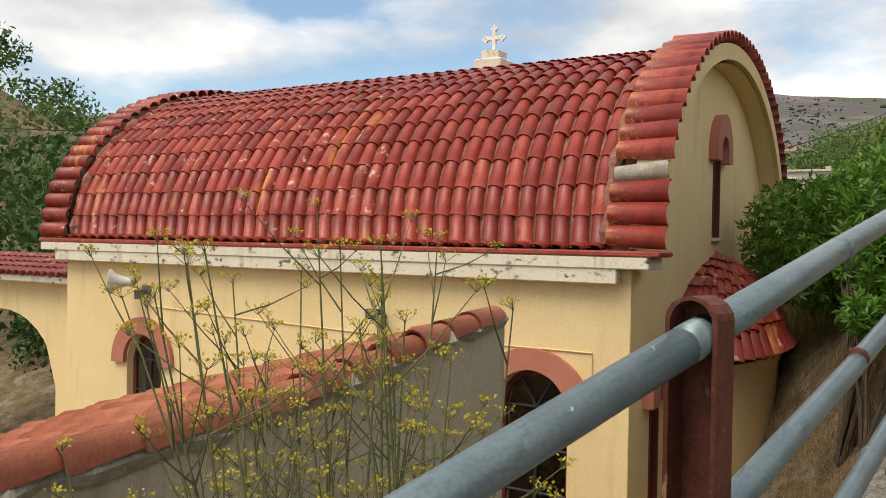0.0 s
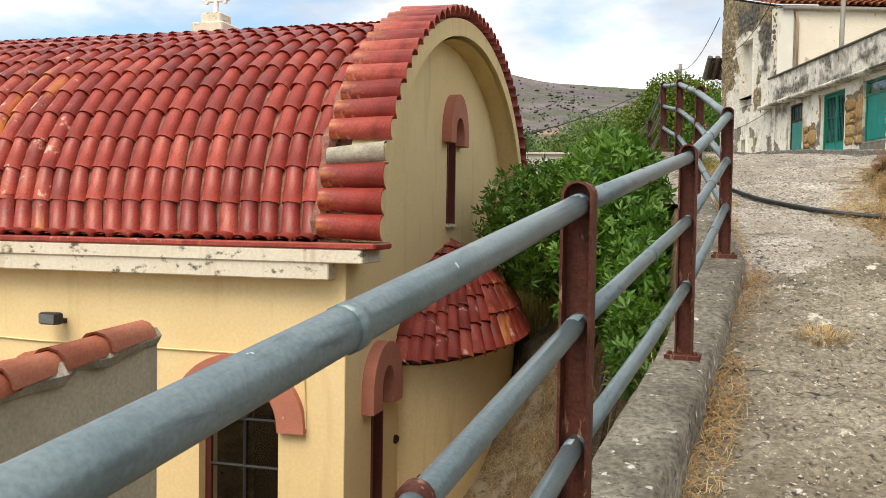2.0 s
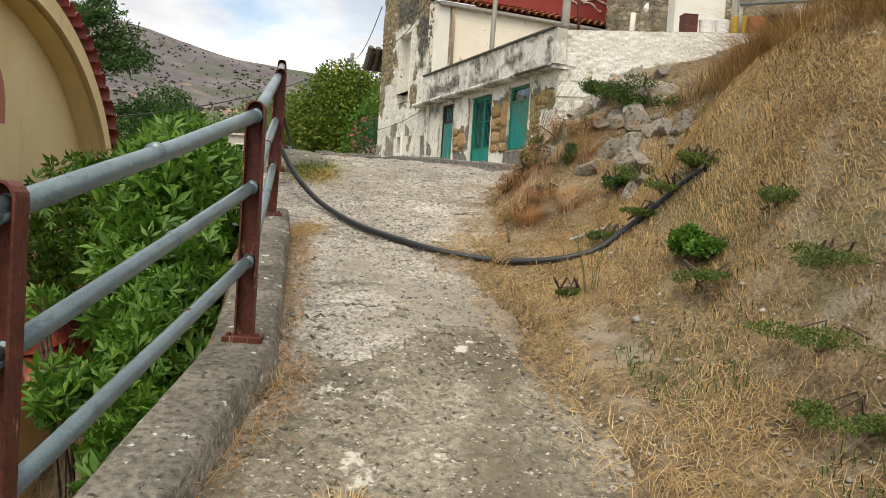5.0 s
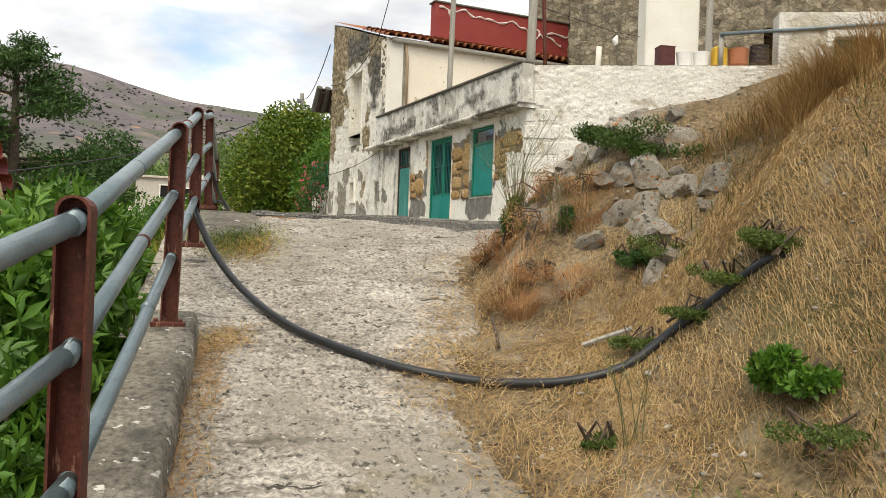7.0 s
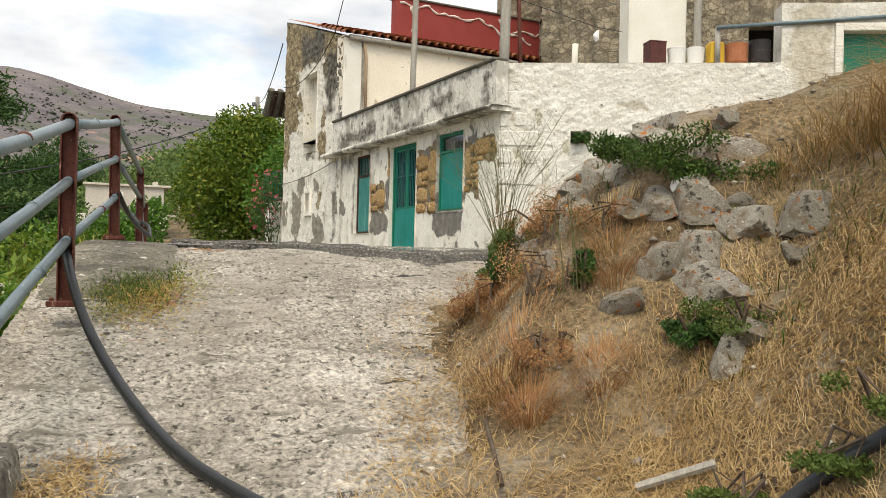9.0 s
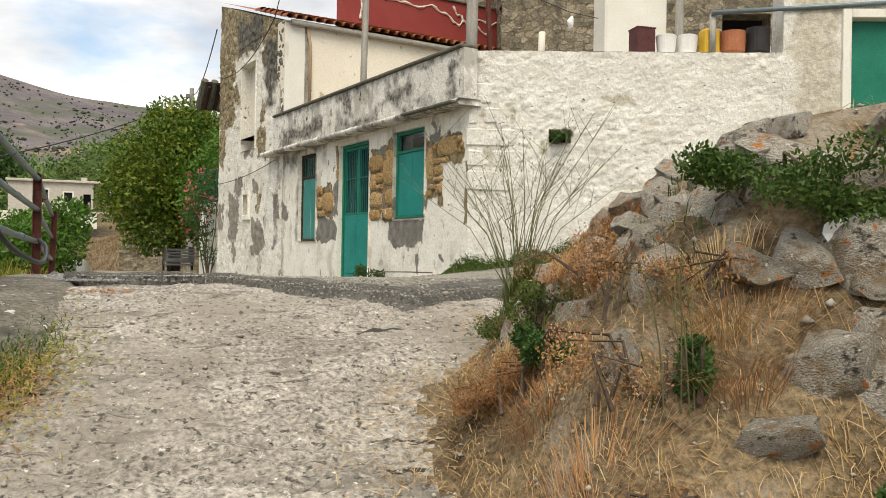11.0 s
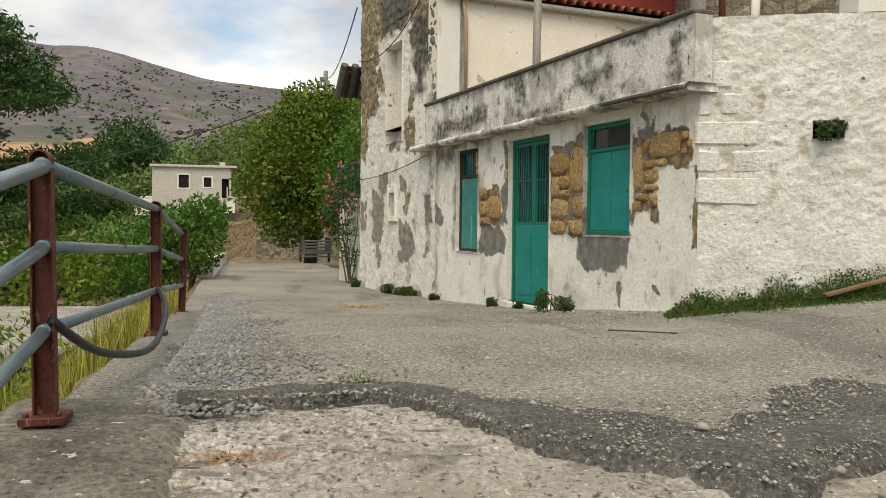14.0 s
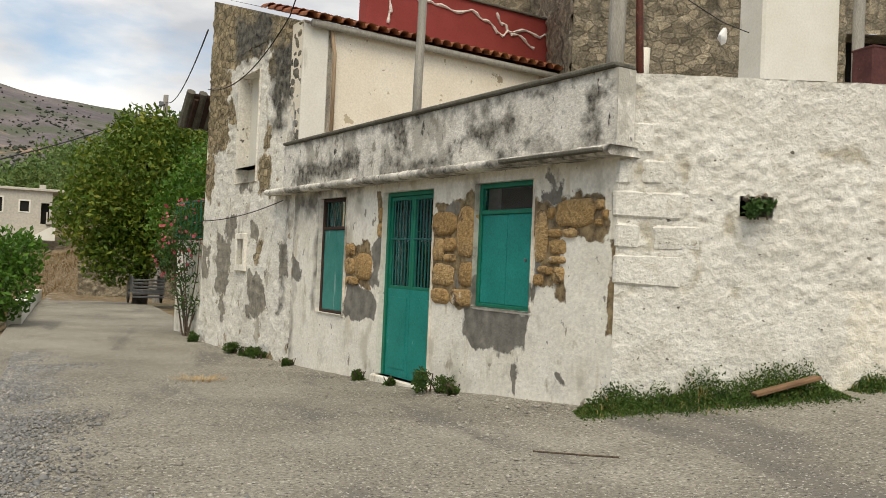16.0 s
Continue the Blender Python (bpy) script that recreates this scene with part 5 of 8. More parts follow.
# porch at the chapel's west end
porch = thing("porch", "cream arched porch with a tiled canopy", "porch")
Wp = frame_of((0, 9.0), (1, 0), (0, -1))
part("wall", column_wall(Wp, -17.0, -12.1, -2.9, lambda s: 0.62, [dict(c=-14.75, hw=1.6, zb=-2.7, spring=-1.2, rise=1.28)], 0.35, 0.5), M["cream"], porch)
part("canopy", Geo().box((-17.2, 8.7, 0.62), (-12.2, 10.0, 0.74), b=0.02), M["beam"], porch)
g = Geo()
for x in np.arange(-17.1, -12.3, 0.2):
    for j in range(4):
        g.add(tile_v, tile_f, Matrix.Translation((x, 8.62 + j * 0.33, 0.74 + j * 0.07)) @ pose(0, 0, 0, 10, 0, 0))
tagged(part("canopy_tiles", g, M["tile_i"], porch, "", True), kind="stuff")

# ---- shed below the ramp ----
shed = thing("shed", "low cement shed with an orange barrel-tile roof", "shed")
SX = -2.72


def shed_top(y):
    return float(np.interp(y, [-1.0, 2.0, 2.7, 3.5, 4.2, 5.46], [0.55, 0.60, 0.62, 0.69, 0.79, 0.91]))


Wsd = frame_of((SX, 0), (0, 1), (1, 0))
part("wall", column_wall(Wsd, -1.0, 5.46, -2.9, shed_top, [], 0.2, 0.3), M["shed_wall"], shed)
part("wall", Geo().prism([(-6.5, -2.9), (SX - 0.2, -2.9), (SX - 0.2, 0.62), (-6.5, -0.40)], 0.19, pose(0, 5.26, 0)), M["shed_wall"], shed)
g = Geo()
pts = [(SX + 0.02 - 0.04 * (i % 2), y, shed_top(y) + 0.015) for i, y in enumerate(np.linspace(-1, 5.44, 40))]
g.tube(pts, [0.055 + 0.02 * math.sin(i * 2.1) for i in range(40)], 6)
part("mortar_seam", g, M["lime"], shed, "lumpy lime mortar under the tiles")
s_v, s_f = barrel_tile(0.42, 0.115, 0.095)
s_me = Geo().add(s_v, s_f).mesh("roof_tile", M["shed_tile"], True)
slab = part("roof", Geo().add([(SX, -1, 0.50), (SX, 5.46, 0.86), (-6.6, 5.46, -0.16), (-6.6, -1, -0.52)], [(0, 1, 2, 3)]), M["mortar"], shed)
for j in range(18):
    y = -0.9 + j * 0.345
    part("roof_tile", s_me, None, slab, at=Matrix.Translation((SX - 0.03, y, shed_top(y) + 0.035)) @ pose(0, 0, 0, 4.5, 0, r3.uniform(-3, 3)))
    for k in range(11):
        x = SX - 0.10 - k * 0.34
        z = shed_top(y) - 0.02 - (k * 0.34) * 0.27
        m = Matrix.Translation((x - 0.36, y + r3.uniform(-0.01, 0.01), z - 0.08)) @ pose(0, 0, 0, 14, 0, -90 + r3.uniform(-2, 2))
        part("roof_tile", s_me, None, slab, at=m)


# ---- old house on the corner ----
HC, HD, HO = (4.52, 18.72), (-0.27, 0.963), (-0.963, -0.27)
Wh = frame_of(HC, HD, HO)
SD = (0.954, -0.30)
Ws = frame_of(HC, SD, (-0.30, -0.954))
FRONT_END = 6.75


def stones_relief(s, z, size, depth, seed=0.0):
    """Rounded stones with sunk joints."""
    d = noise.voronoi(Vector((s / size + seed, z / (size * 0.72), seed)))[0]
    return depth * (min(1.0, (d[1] - d[0]) * 2.4) - 0.5) + 0.006 * noise.noise(Vector((s * 9, z * 9, seed)))


def front_relief(s, z):
    return 0.010 * noise.noise(Vector((s * 1.3, z * 1.3, 3))) + 0.006 * noise.noise(Vector((s * 5, z * 5, 1))) + 0.003 * noise.noise(Vector((s * 19, z * 19, 5)))


def side_relief(s, z):
    soft = max(0.25, min(1.0, 0.75 + 0.8 * noise.noise(Vector((s * 0.8, z * 0.8, 8)))))
    if z < 3.55 and s < 2.0:
        soft *= 0.45
    return stones_relief(s, z, 0.13, 0.017 * soft, 2.0) + 0.009 * soft * noise.noise(Vector((s * 6, z * 8, 2))) + 0.008 * noise.noise(Vector((s * 15, z * 17, 2))) + 0.012 * noise.noise(Vector((s * 0.9, z * 0.9, 4)))


def facade_relief(s, z):
    k = 1.0 if z > 6.6 or (s > 9.6 and z > 5.5) else 0.5
    return stones_relief(s, z, 0.20, 0.035 * k, 6.0) + 0.02 * noise.noise(Vector((s, z, 9))) + 0.012 * noise.noise(Vector((s * 6, z * 6, 3)))


def wear_map(ob, W, spots, reach=0.22):
    """Marks where the plaster is gone or darker. spots: channel, along from, to, up from, to."""
    o, d = W(0, 0, 0), W(1, 0, 0) - W(0, 0, 0)
    co_ = np.empty(len(ob.data.vertices) * 3, np.float32)
    ob.data.vertices.foreach_get("co", co_)
    co_ = co_.reshape(-1, 3)
    s, z = (co_[:, 0] - o.x) * d.x + (co_[:, 1] - o.y) * d.y, co_[:, 2]
    s, z = s + 0.10 * fractal(s, z, 5.0, 1.0) + 0.05 * fractal(s, z, 13.0, 2.0), z + 0.10 * fractal(z, s, 5.0, 3.0) + 0.05 * fractal(z, s, 13.0, 4.0)
    out = np.zeros((len(co_), 4), np.float32)
    out[:, 3] = 1
    for ch, a, b, c, e in spots:
        dx, dz = np.abs(s - (a + b) / 2) - (b - a) / 2, np.abs(z - (c + e) / 2) - (e - c) / 2
        far = np.hypot(np.maximum(dx, 0), np.maximum(dz, 0)) + np.minimum(np.maximum(dx, dz), 0)
        out[:, ch] = np.maximum(out[:, ch], np.clip(0.5 - far / reach, 0, 1))
    at = ob.data.attributes.new("wear", "FLOAT_COLOR", "POINT")
    at.data.foreach_set("color", out.ravel())


W2, DOOR, W1 = (1.08, 2.02, 3.40, 4.67), (2.82, 3.97, 2.44, 4.67), (4.98, 5.80, 3.08, 4.67)
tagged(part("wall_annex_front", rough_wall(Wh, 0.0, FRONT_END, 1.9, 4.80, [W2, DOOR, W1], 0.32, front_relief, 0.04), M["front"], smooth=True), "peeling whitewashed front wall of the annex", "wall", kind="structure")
tagged(part("wall_annex_side", rough_wall(Ws, 0.0, 3.95, 2.2, 5.50, [(1.02, 1.30, 4.33, 4.50)], 0.45, side_relief, 0.026), M["white"], smooth=True), "thickly whitewashed rubble wall", "wall", kind="structure")
# the shade inside the hole is a near-black panel
part("putlog_back", wbox(Ws, 0.98, 1.34, -0.5, -0.44, 4.28, 4.55), M["dark"], bpy.data.objects["wall_annex_side"])
FRONT_WEAR_DARK = [(2, 2.02, 2.86, 3.36, 4.48), (2, 0.60, 1.10, 3.62, 4.46), (2, 0.14, 0.80, 4.06, 4.52), (2, 4.2, 5.02, 3.48, 4.06), (2, -0.05, 0.10, 3.3, 4.1), (2, 3.98, 4.1, 4.1, 4.7),
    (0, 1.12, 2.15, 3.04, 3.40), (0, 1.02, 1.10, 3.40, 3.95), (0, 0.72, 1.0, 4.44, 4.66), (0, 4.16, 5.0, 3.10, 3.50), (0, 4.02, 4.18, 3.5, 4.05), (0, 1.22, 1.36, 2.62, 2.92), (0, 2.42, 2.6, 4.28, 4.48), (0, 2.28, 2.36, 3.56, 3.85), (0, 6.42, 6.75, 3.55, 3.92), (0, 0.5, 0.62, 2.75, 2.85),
    # channel 1: darker strips below the canopy, beside openings and at the door's foot
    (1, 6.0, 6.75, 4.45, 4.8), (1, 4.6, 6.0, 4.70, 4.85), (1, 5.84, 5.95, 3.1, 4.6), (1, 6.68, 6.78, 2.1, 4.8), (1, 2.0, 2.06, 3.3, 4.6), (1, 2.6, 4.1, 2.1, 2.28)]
wear_map(bpy.data.objects["wall_annex_front"], Wh, FRONT_WEAR_DARK)
# thin channel 0 lines paint the shadowed joints between corner blocks; the rest is wear
wear_map(bpy.data.objects["wall_annex_side"], Ws, [(2, 1.9, 3.95, 2.6, 3.75), (0, 0.0, 0.6, 4.51, 4.53), (0, 0.0, 0.72, 4.24, 4.26), (0, 0.0, 0.6, 3.985, 4.0), (0, 0.0, 0.5, 4.79, 4.81), (0, 0.0, 0.6, 3.67, 3.69), (0, 0.55, 0.58, 4.26, 4.52), (0, 0.57, 0.60, 3.69, 3.98), (0, 0.13, 0.20, 4.53, 4.80), (0, 0.48, 0.56, 4.6, 4.82), (0, 0.21, 0.31, 4.0, 4.26), (0, 0.02, 0.10, 5.2, 5.5), (0, 1.7, 2.1, 4.8, 4.9), (0, 0.9, 1.0, 4.2, 4.4), (0, 1.0, 1.1, 3.6, 3.72)], 0.14)
# quoin blocks at the corner
quoin_rnd = random.Random(3)
side_wall = bpy.data.objects["wall_annex_side"]
for a, b, c, e in ((-0.01, 0.30, 4.81, 5.10), (-0.01, 0.13, 4.54, 4.79), (0.20, 0.48, 4.55, 4.79), (-0.03, 0.56, 4.26, 4.52), (-0.01, 0.21, 4.01, 4.24), (0.31, 0.72, 4.00, 4.25), (-0.012, 0.575, 3.69, 3.985)):
    g = wbox(Ws, a, b - 0.012, -0.2, 0.014 + quoin_rnd.uniform(0, 0.012), c + 0.012, e - 0.012, b=0.022)
    g.v = [tuple(Vector(p) + 0.022 * noise.noise_vector(Vector(p) * 3.7)) for p in g.v]
    part("quoin_block", g, M["white"], side_wall, "whitewashed corner block")
# concrete canopy with its parapet
tagged(part("annex_parapet", rough_wall(frame_of(Wh(0, 0.16, 0)[:2], HD, HO), -0.12, FRONT_END + 0.1, 4.86, 5.50, [], 0.20, lambda s, z: 0.012 * noise.noise(Vector((s * 2, z * 2, 1))), 0.07), M["parapet"], smooth=True), "black-streaked plaster parapet over the shop front", "parapet", kind="structure")
wear_map(bpy.data.objects["annex_parapet"], Wh, [(1, 0.0, 6.8, 5.47, 5.52), (1, 0.1, 1.6, 4.84, 4.92), (1, 2.3, 3.8, 4.86, 5.02), (1, 1.2, 2.2, 5.1, 5.3), (1, 4.4, 6.4, 4.9, 5.2), (1, 3.2, 3.6, 5.1, 5.5), (1, 0.0, 0.2, 4.9, 5.3)], 0.2)
g = Geo()
cs_ = np.arange(-0.10, FRONT_END + 0.75, 0.05)
for a in cs_:
    j = [0.014 * noise.noise(Vector((a * 3.1, k * 5.0, 1))) + 0.010 * noise.noise(Vector((a * 14, k * 5.0, 2))) for k in range(8)]
    g.v += [tuple(Wh(a, q + j[k], z + j[(k + 3) % 8])) for k, (q, z) in enumerate(((-0.35, 4.79), (0.205, 4.78), (0.232, 4.80), (0.236, 4.835), (0.215, 4.862), (-0.35, 4.862)))]
for k in range(len(cs_) - 1):
    g.f += [[6 * k + m, 6 * k + (m + 1) % 6, 6 * k + 6 + (m + 1) % 6, 6 * k + 6 + m] for m in range(6)]
g.f += [[0, 1, 2, 3, 4, 5], [6 * (len(cs_) - 1) + m for m in range(5, -1, -1)]]
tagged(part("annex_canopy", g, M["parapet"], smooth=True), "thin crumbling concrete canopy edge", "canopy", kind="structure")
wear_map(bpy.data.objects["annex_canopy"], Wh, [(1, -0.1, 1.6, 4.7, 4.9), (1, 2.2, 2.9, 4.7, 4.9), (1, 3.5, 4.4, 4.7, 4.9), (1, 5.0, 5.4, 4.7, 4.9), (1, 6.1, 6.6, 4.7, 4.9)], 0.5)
tagged(part("parapet_coping", wbox(Wh, -0.1, FRONT_END + 0.1, -0.06, 0.20, 5.505, 5.55, b=0.012), M["coping"]), "dark mossy coping strip", "coping", kind="structure")
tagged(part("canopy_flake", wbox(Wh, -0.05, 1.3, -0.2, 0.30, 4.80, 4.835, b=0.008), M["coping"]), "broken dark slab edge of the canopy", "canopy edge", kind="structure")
tagged(part("terrace_floor", Geo().add([Wh(0, -0.1, 5.25), Wh(FRONT_END, -0.1, 5.25), Wh(FRONT_END, -14, 5.25), Ws(14, -4, 5.25), Ws(4.2, -0.1, 5.25), Ws(0, -0.1, 5.25)], [(0, 5, 4, 3, 2, 1)]), M["concrete"]), "concrete terrace over the annex", "terrace", kind="structure")
# near-black panels behind the openings stand in for the rooms' darkness
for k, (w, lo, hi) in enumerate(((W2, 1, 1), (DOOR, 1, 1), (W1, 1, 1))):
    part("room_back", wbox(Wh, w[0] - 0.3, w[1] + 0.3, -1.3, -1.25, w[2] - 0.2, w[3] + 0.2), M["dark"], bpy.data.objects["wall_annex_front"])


def bars(W, s0, s1, z0, z1, q, n, mat, parent, r=0.009):
    for i in range(n):
        s = s0 + (s1 - s0) * (i + 0.5) / n
        part("bar", Geo().tube([W(s, q, z0), W(s, q, z1)], r, 6), mat, parent)


def shutter_window(name, w, mid, mats, label, leaf_s):
    win = tagged(new(name), label, "window", kind="structure")
    s0, s1, z0, z1 = w
    fr = Geo()
    for a, b, c, e in ((s0, s0 + 0.05, z0, z1), (s1 - 0.05, s1, z0, z1), (s0 + 0.05, s1 - 0.05, z1 - 0.05, z1), (s0 + 0.05, s1 - 0.05, z0, z0 + 0.04), (s0 + 0.05, s1 - 0.05, mid - 0.02, mid + 0.025)):
        g = wbox(Wh, a, b, -0.12, -0.03, c, e, b=0.006)
        fr.add(g.v, g.f)
    part("window_frame", fr, mats[1], win)
    a, b = s0 + 0.052, s1 - 0.052
    m = a + (b - a) * leaf_s
    for p, q in ((a, m - 0.004), (m + 0.004, b)):
        part("shutter", wbox(Wh, p, q, -0.085, -0.048, z0 + 0.042, mid - 0.022, b=0.004), mats[0], win)
    part("sill", wbox(Wh, s0 - 0.01, s1 + 0.01, -0.12, 0.012, z0 - 0.03, z0 - 0.004, b=0.008), M["front"], win, "crumbling whitewashed sill")
    return win


win2 = shutter_window("window_1", W2, 4.37, (M["teal"], M["green"]), "closed teal shutters under a dark glazed light", 0.5)
part("pane", wbox(Wh, W2[0] + 0.052, W2[1] - 0.052, -0.08, -0.074, 4.397, 4.62), M["glass"], win2, "dusty dark pane")
part("latch", wbox(Wh, 1.22, 1.25, -0.047, -0.028, 3.88, 3.91, b=0.004), M["steel"], win2)
win1 = shutter_window("window_2", W1, 4.25, (M["teal_worn"], M["darkwood"]), "sun-bleached teal shutters below iron bars", 0.5)
bars(Wh, W1[0] + 0.06, W1[1] - 0.06, 4.27, 4.63, -0.06, 8, M["bars"], win1)
# double door with a barred upper half
door = tagged(new("door_1"), "closed teal double door with iron bars over the upper half", "door", kind="structure")
s0, s1, z0, z1 = DOOR
g = Geo()
for a, b, c, e in ((s0, s0 + 0.05, z0 - 0.04, z1), (s1 - 0.05, s1, z0 - 0.04, z1), (s0 + 0.05, s1 - 0.05, z1 - 0.05, z1)):
    k = wbox(Wh, a, b, -0.14, -0.04, c, e, b=0.006)
    g.add(k.v, k.f)
part("door_frame", g, M["green"], door)
mid = (s0 + s1) / 2
for a, b in ((s0 + 0.053, mid - 0.004), (mid + 0.004, s1 - 0.053)):
    leaf = part("door_leaf", wbox(Wh, a, b, -0.11, -0.065, z0 - 0.03, 3.50, b=0.005), M["teal"], door)
    part("kick_panel", wbox(Wh, a + 0.06, b - 0.06, -0.066, -0.058, z0 + 0.10, 3.40, b=0.003), M["teal"], leaf)
    for p, q, c, e in ((a, a + 0.045, 3.50, z1 - 0.055), (b - 0.045, b, 3.50, z1 - 0.055), (a + 0.045, b - 0.045, z1 - 0.1, z1 - 0.055), (a + 0.045, b - 0.045, 3.50, 3.54)):
        part("leaf_rail", wbox(Wh, p, q, -0.11, -0.065, c, e, b=0.004), M["green"], leaf)
    bars(Wh, a + 0.05, b - 0.05, 3.54, z1 - 0.1, -0.075, 6, M["bars"], leaf)
    part("bar", Geo().tube([Wh(a + 0.03, -0.068, 4.10), Wh(b - 0.03, -0.068, 4.10)], 0.010, 6), M["bars"], leaf)
    part("pane", wbox(Wh, a + 0.045, b - 0.045, -0.105, -0.100, 3.54, z1 - 0.1), M["glass"], leaf, "dusty dark pane")
part("threshold", wbox(Wh, s0 - 0.05, s1 + 0.05, -0.3, 0.09, z0 - 0.16, z0 + 0.0, b=0.012), M["front"], door, "worn stone threshold")
# exposed sandstone between the openings
patch = thing("exposed_masonry", "bare ochre sandstone where the plaster has fallen", "stonework")
r5 = random.Random(11)


def stone_patch(rects, mat):
    """Rough blocks of given width and height, rounded and proud of the mortar."""
    for a, b, c, e in rects:
        m, hw, hz = ((a + b) / 2, (c + e) / 2), (b - a) / 2, (e - c) / 2
        n, ring, turn = 16, [], r5.uniform(-0.12, 0.12)
        for k in range(n):
            t = 2 * math.pi * (k + 0.5) / n
            u, v = math.cos(t), math.sin(t)
            grow = 1 / max(abs(u), abs(v)) ** 0.82 * r5.uniform(0.90, 1.05)
            ring.append(((u + turn * v) * grow * hw, (v - turn * u * 0.5) * grow * hz))
        d = r5.uniform(0.012, 0.034)
        vs = []
        for shrink, dep in ((1.0, -0.05), (0.97, d - 0.016), (0.82, d), (0.45, d + 0.008)):
            vs += [Wh(m[0] + x * shrink, dep + r5.uniform(-0.005, 0.005), m[1] + y * shrink) for x, y in ring]
        vs.append(Wh(m[0], d + 0.006, m[1]))
        fs = [(o + k, o + (k + 1) % n, o + n + (k + 1) % n, o + n + k) for o in (0, n, 2 * n) for k in range(n)] + [(3 * n + k, 3 * n + (k + 1) % n, 4 * n) for k in range(n)]
        part("stone", Geo().add(vs, fs), mat, patch, smooth=True)


stone_patch([(2.37, 2.85, 4.13, 4.4), (2.02, 2.36, 3.88, 4.45), (2.6, 2.82, 3.86, 4.11), (2.37, 2.59, 3.96, 4.12), (2.37, 2.59, 3.85, 3.94), (2.37, 2.84, 3.58, 3.83), (2.03, 2.28, 3.59, 3.86), (2.46, 2.82, 3.38, 3.56), (2.02, 2.44, 3.38, 3.57)], M["sandstone"])
stone_patch([(0.88, 1.06, 3.86, 4.38), (0.25, 0.78, 4.20, 4.46), (0.79, 0.87, 4.28, 4.39), (0.69, 0.86, 4.11, 4.19), (0.48, 0.67, 4.11, 4.19), (0.61, 0.86, 3.95, 4.1), (0.61, 0.85, 3.87, 3.94), (0.86, 1.0, 3.78, 3.85), (0.91, 1.04, 3.66, 3.77), (0.62, 0.76, 3.68, 3.85), (0.78, 0.88, 3.76, 3.84), (0.15, 0.24, 4.35, 4.44), (0.15, 0.25, 4.21, 4.27), (0.09, 0.15, 4.26, 4.35)], M["sandstone"])
stone_patch([(4.71, 4.96, 3.88, 4.04), (4.22, 4.69, 3.57, 3.93), (4.71, 4.96, 3.64, 3.86), (4.56, 4.95, 3.50, 3.61), (4.0, 4.1, 4.12, 4.30), (4.0, 4.1, 4.32, 4.5)], M["sandstone"])

# tall part of the house
FAR = 11.15
UPW, SMW = (8.42, 9.42, 5.08, 6.98), (8.80, 9.12, 3.66, 4.10)
tagged(part("wall_house_front", rough_wall(Wh, FRONT_END, FAR, 1.6, 5.35, [(UPW[0], UPW[1], 5.08, 5.35), SMW], 0.5, facade_relief, 0.045), M["front_old"], smooth=True), "whitewashed lower facade flaking to grey cement", "wall", kind="structure")
hole_up = [(UPW[0], UPW[1], 5.35, UPW[3])]
tagged(part("wall_house_upper", rough_wall(Wh, FRONT_END, FAR, 5.35, 7.42, hole_up, 0.5, facade_relief, 0.045), M["front_old"], smooth=True), "rubble upper facade with remains of whitewash, streaked black", "wall", kind="structure")
gable_rows = [[Wh(FRONT_END + (FAR - FRONT_END) * i / 40, facade_relief(FRONT_END + (FAR - FRONT_END) * i / 40, 7.42 + 1.36 * i / 40 * j / 12), 7.42 + 1.36 * i / 40 * j / 12) for i in range(41)] for j in range(13)]
g = Geo().add([p for r in gable_rows for p in r], [(j * 41 + i, j * 41 + i + 1, j * 41 + i + 42, j * 41 + i + 41) for j in range(12) for i in range(40)])
g.add([Wh(FRONT_END, -0.04, 7.42), Wh(FAR, -0.04, 7.42), Wh(FAR, 0, 8.78), Wh(FRONT_END, -0.5, 7.42), Wh(FAR, -0.5, 7.42), Wh(FAR, -0.5, 8.78)], [(0, 1, 2), (3, 5, 4), (1, 4, 5, 2)])
tagged(part("wall_house_gable", g.weld(), M["front_old"], smooth=True), "sloping rubble top of the facade", "wall", kind="structure")
part("blocked_window", wbox(Wh, UPW[0] - 0.02, UPW[1] + 0.02, -0.32, -0.22, 5.0, 7.05), M["plaster_white"], bpy.data.objects["wall_house_upper"], "window blocked with pale plaster")
HOUSE_WEAR = [(2, 6.7, 11.2, 7.22, 9.0), (2, 9.95, 11.2, 5.75, 7.3), (2, 6.7, 8.0, 6.75, 7.4), (2, 9.6, 10.0, 6.2, 6.6), (2, 7.75, 8.4, 4.85, 5.45), (2, 7.8, 8.1, 5.7, 6.0), (2, 10.75, 11.2, 4.9, 5.8), (2, 8.0, 8.3, 3.7, 4.1), (2, 6.8, 8.0, 1.7, 2.25),
    (0, 9.55, 10.3, 3.05, 4.2), (0, 7.8, 8.6, 2.85, 3.5), (0, 9.25, 9.9, 4.1, 4.5), (0, 8.2, 8.7, 4.1, 4.4), (0, 10.7, 11.2, 3.4, 3.9), (0, 9.8, 10.1, 2.7, 3.1), (0, 8.6, 9.3, 4.9, 5.1), (0, 6.9, 7.3, 3.55, 3.95),
    (1, 6.75, 7.95, 6.2, 7.3), (1, 7.3, 7.8, 5.9, 6.3), (1, 6.75, 7.0, 5.0, 6.2), (1, 8.0, 9.8, 7.25, 8.0), (1, 7.05, 7.12, 3.0, 4.8), (1, 7.5, 7.9, 1.8, 2.2), (1, 9.0, 9.3, 1.8, 2.1)]
for wall_name in ("wall_house_front", "wall_house_upper", "wall_house_gable"):
    wear_map(bpy.data.objects[wall_name], Wh, HOUSE_WEAR, 0.35)
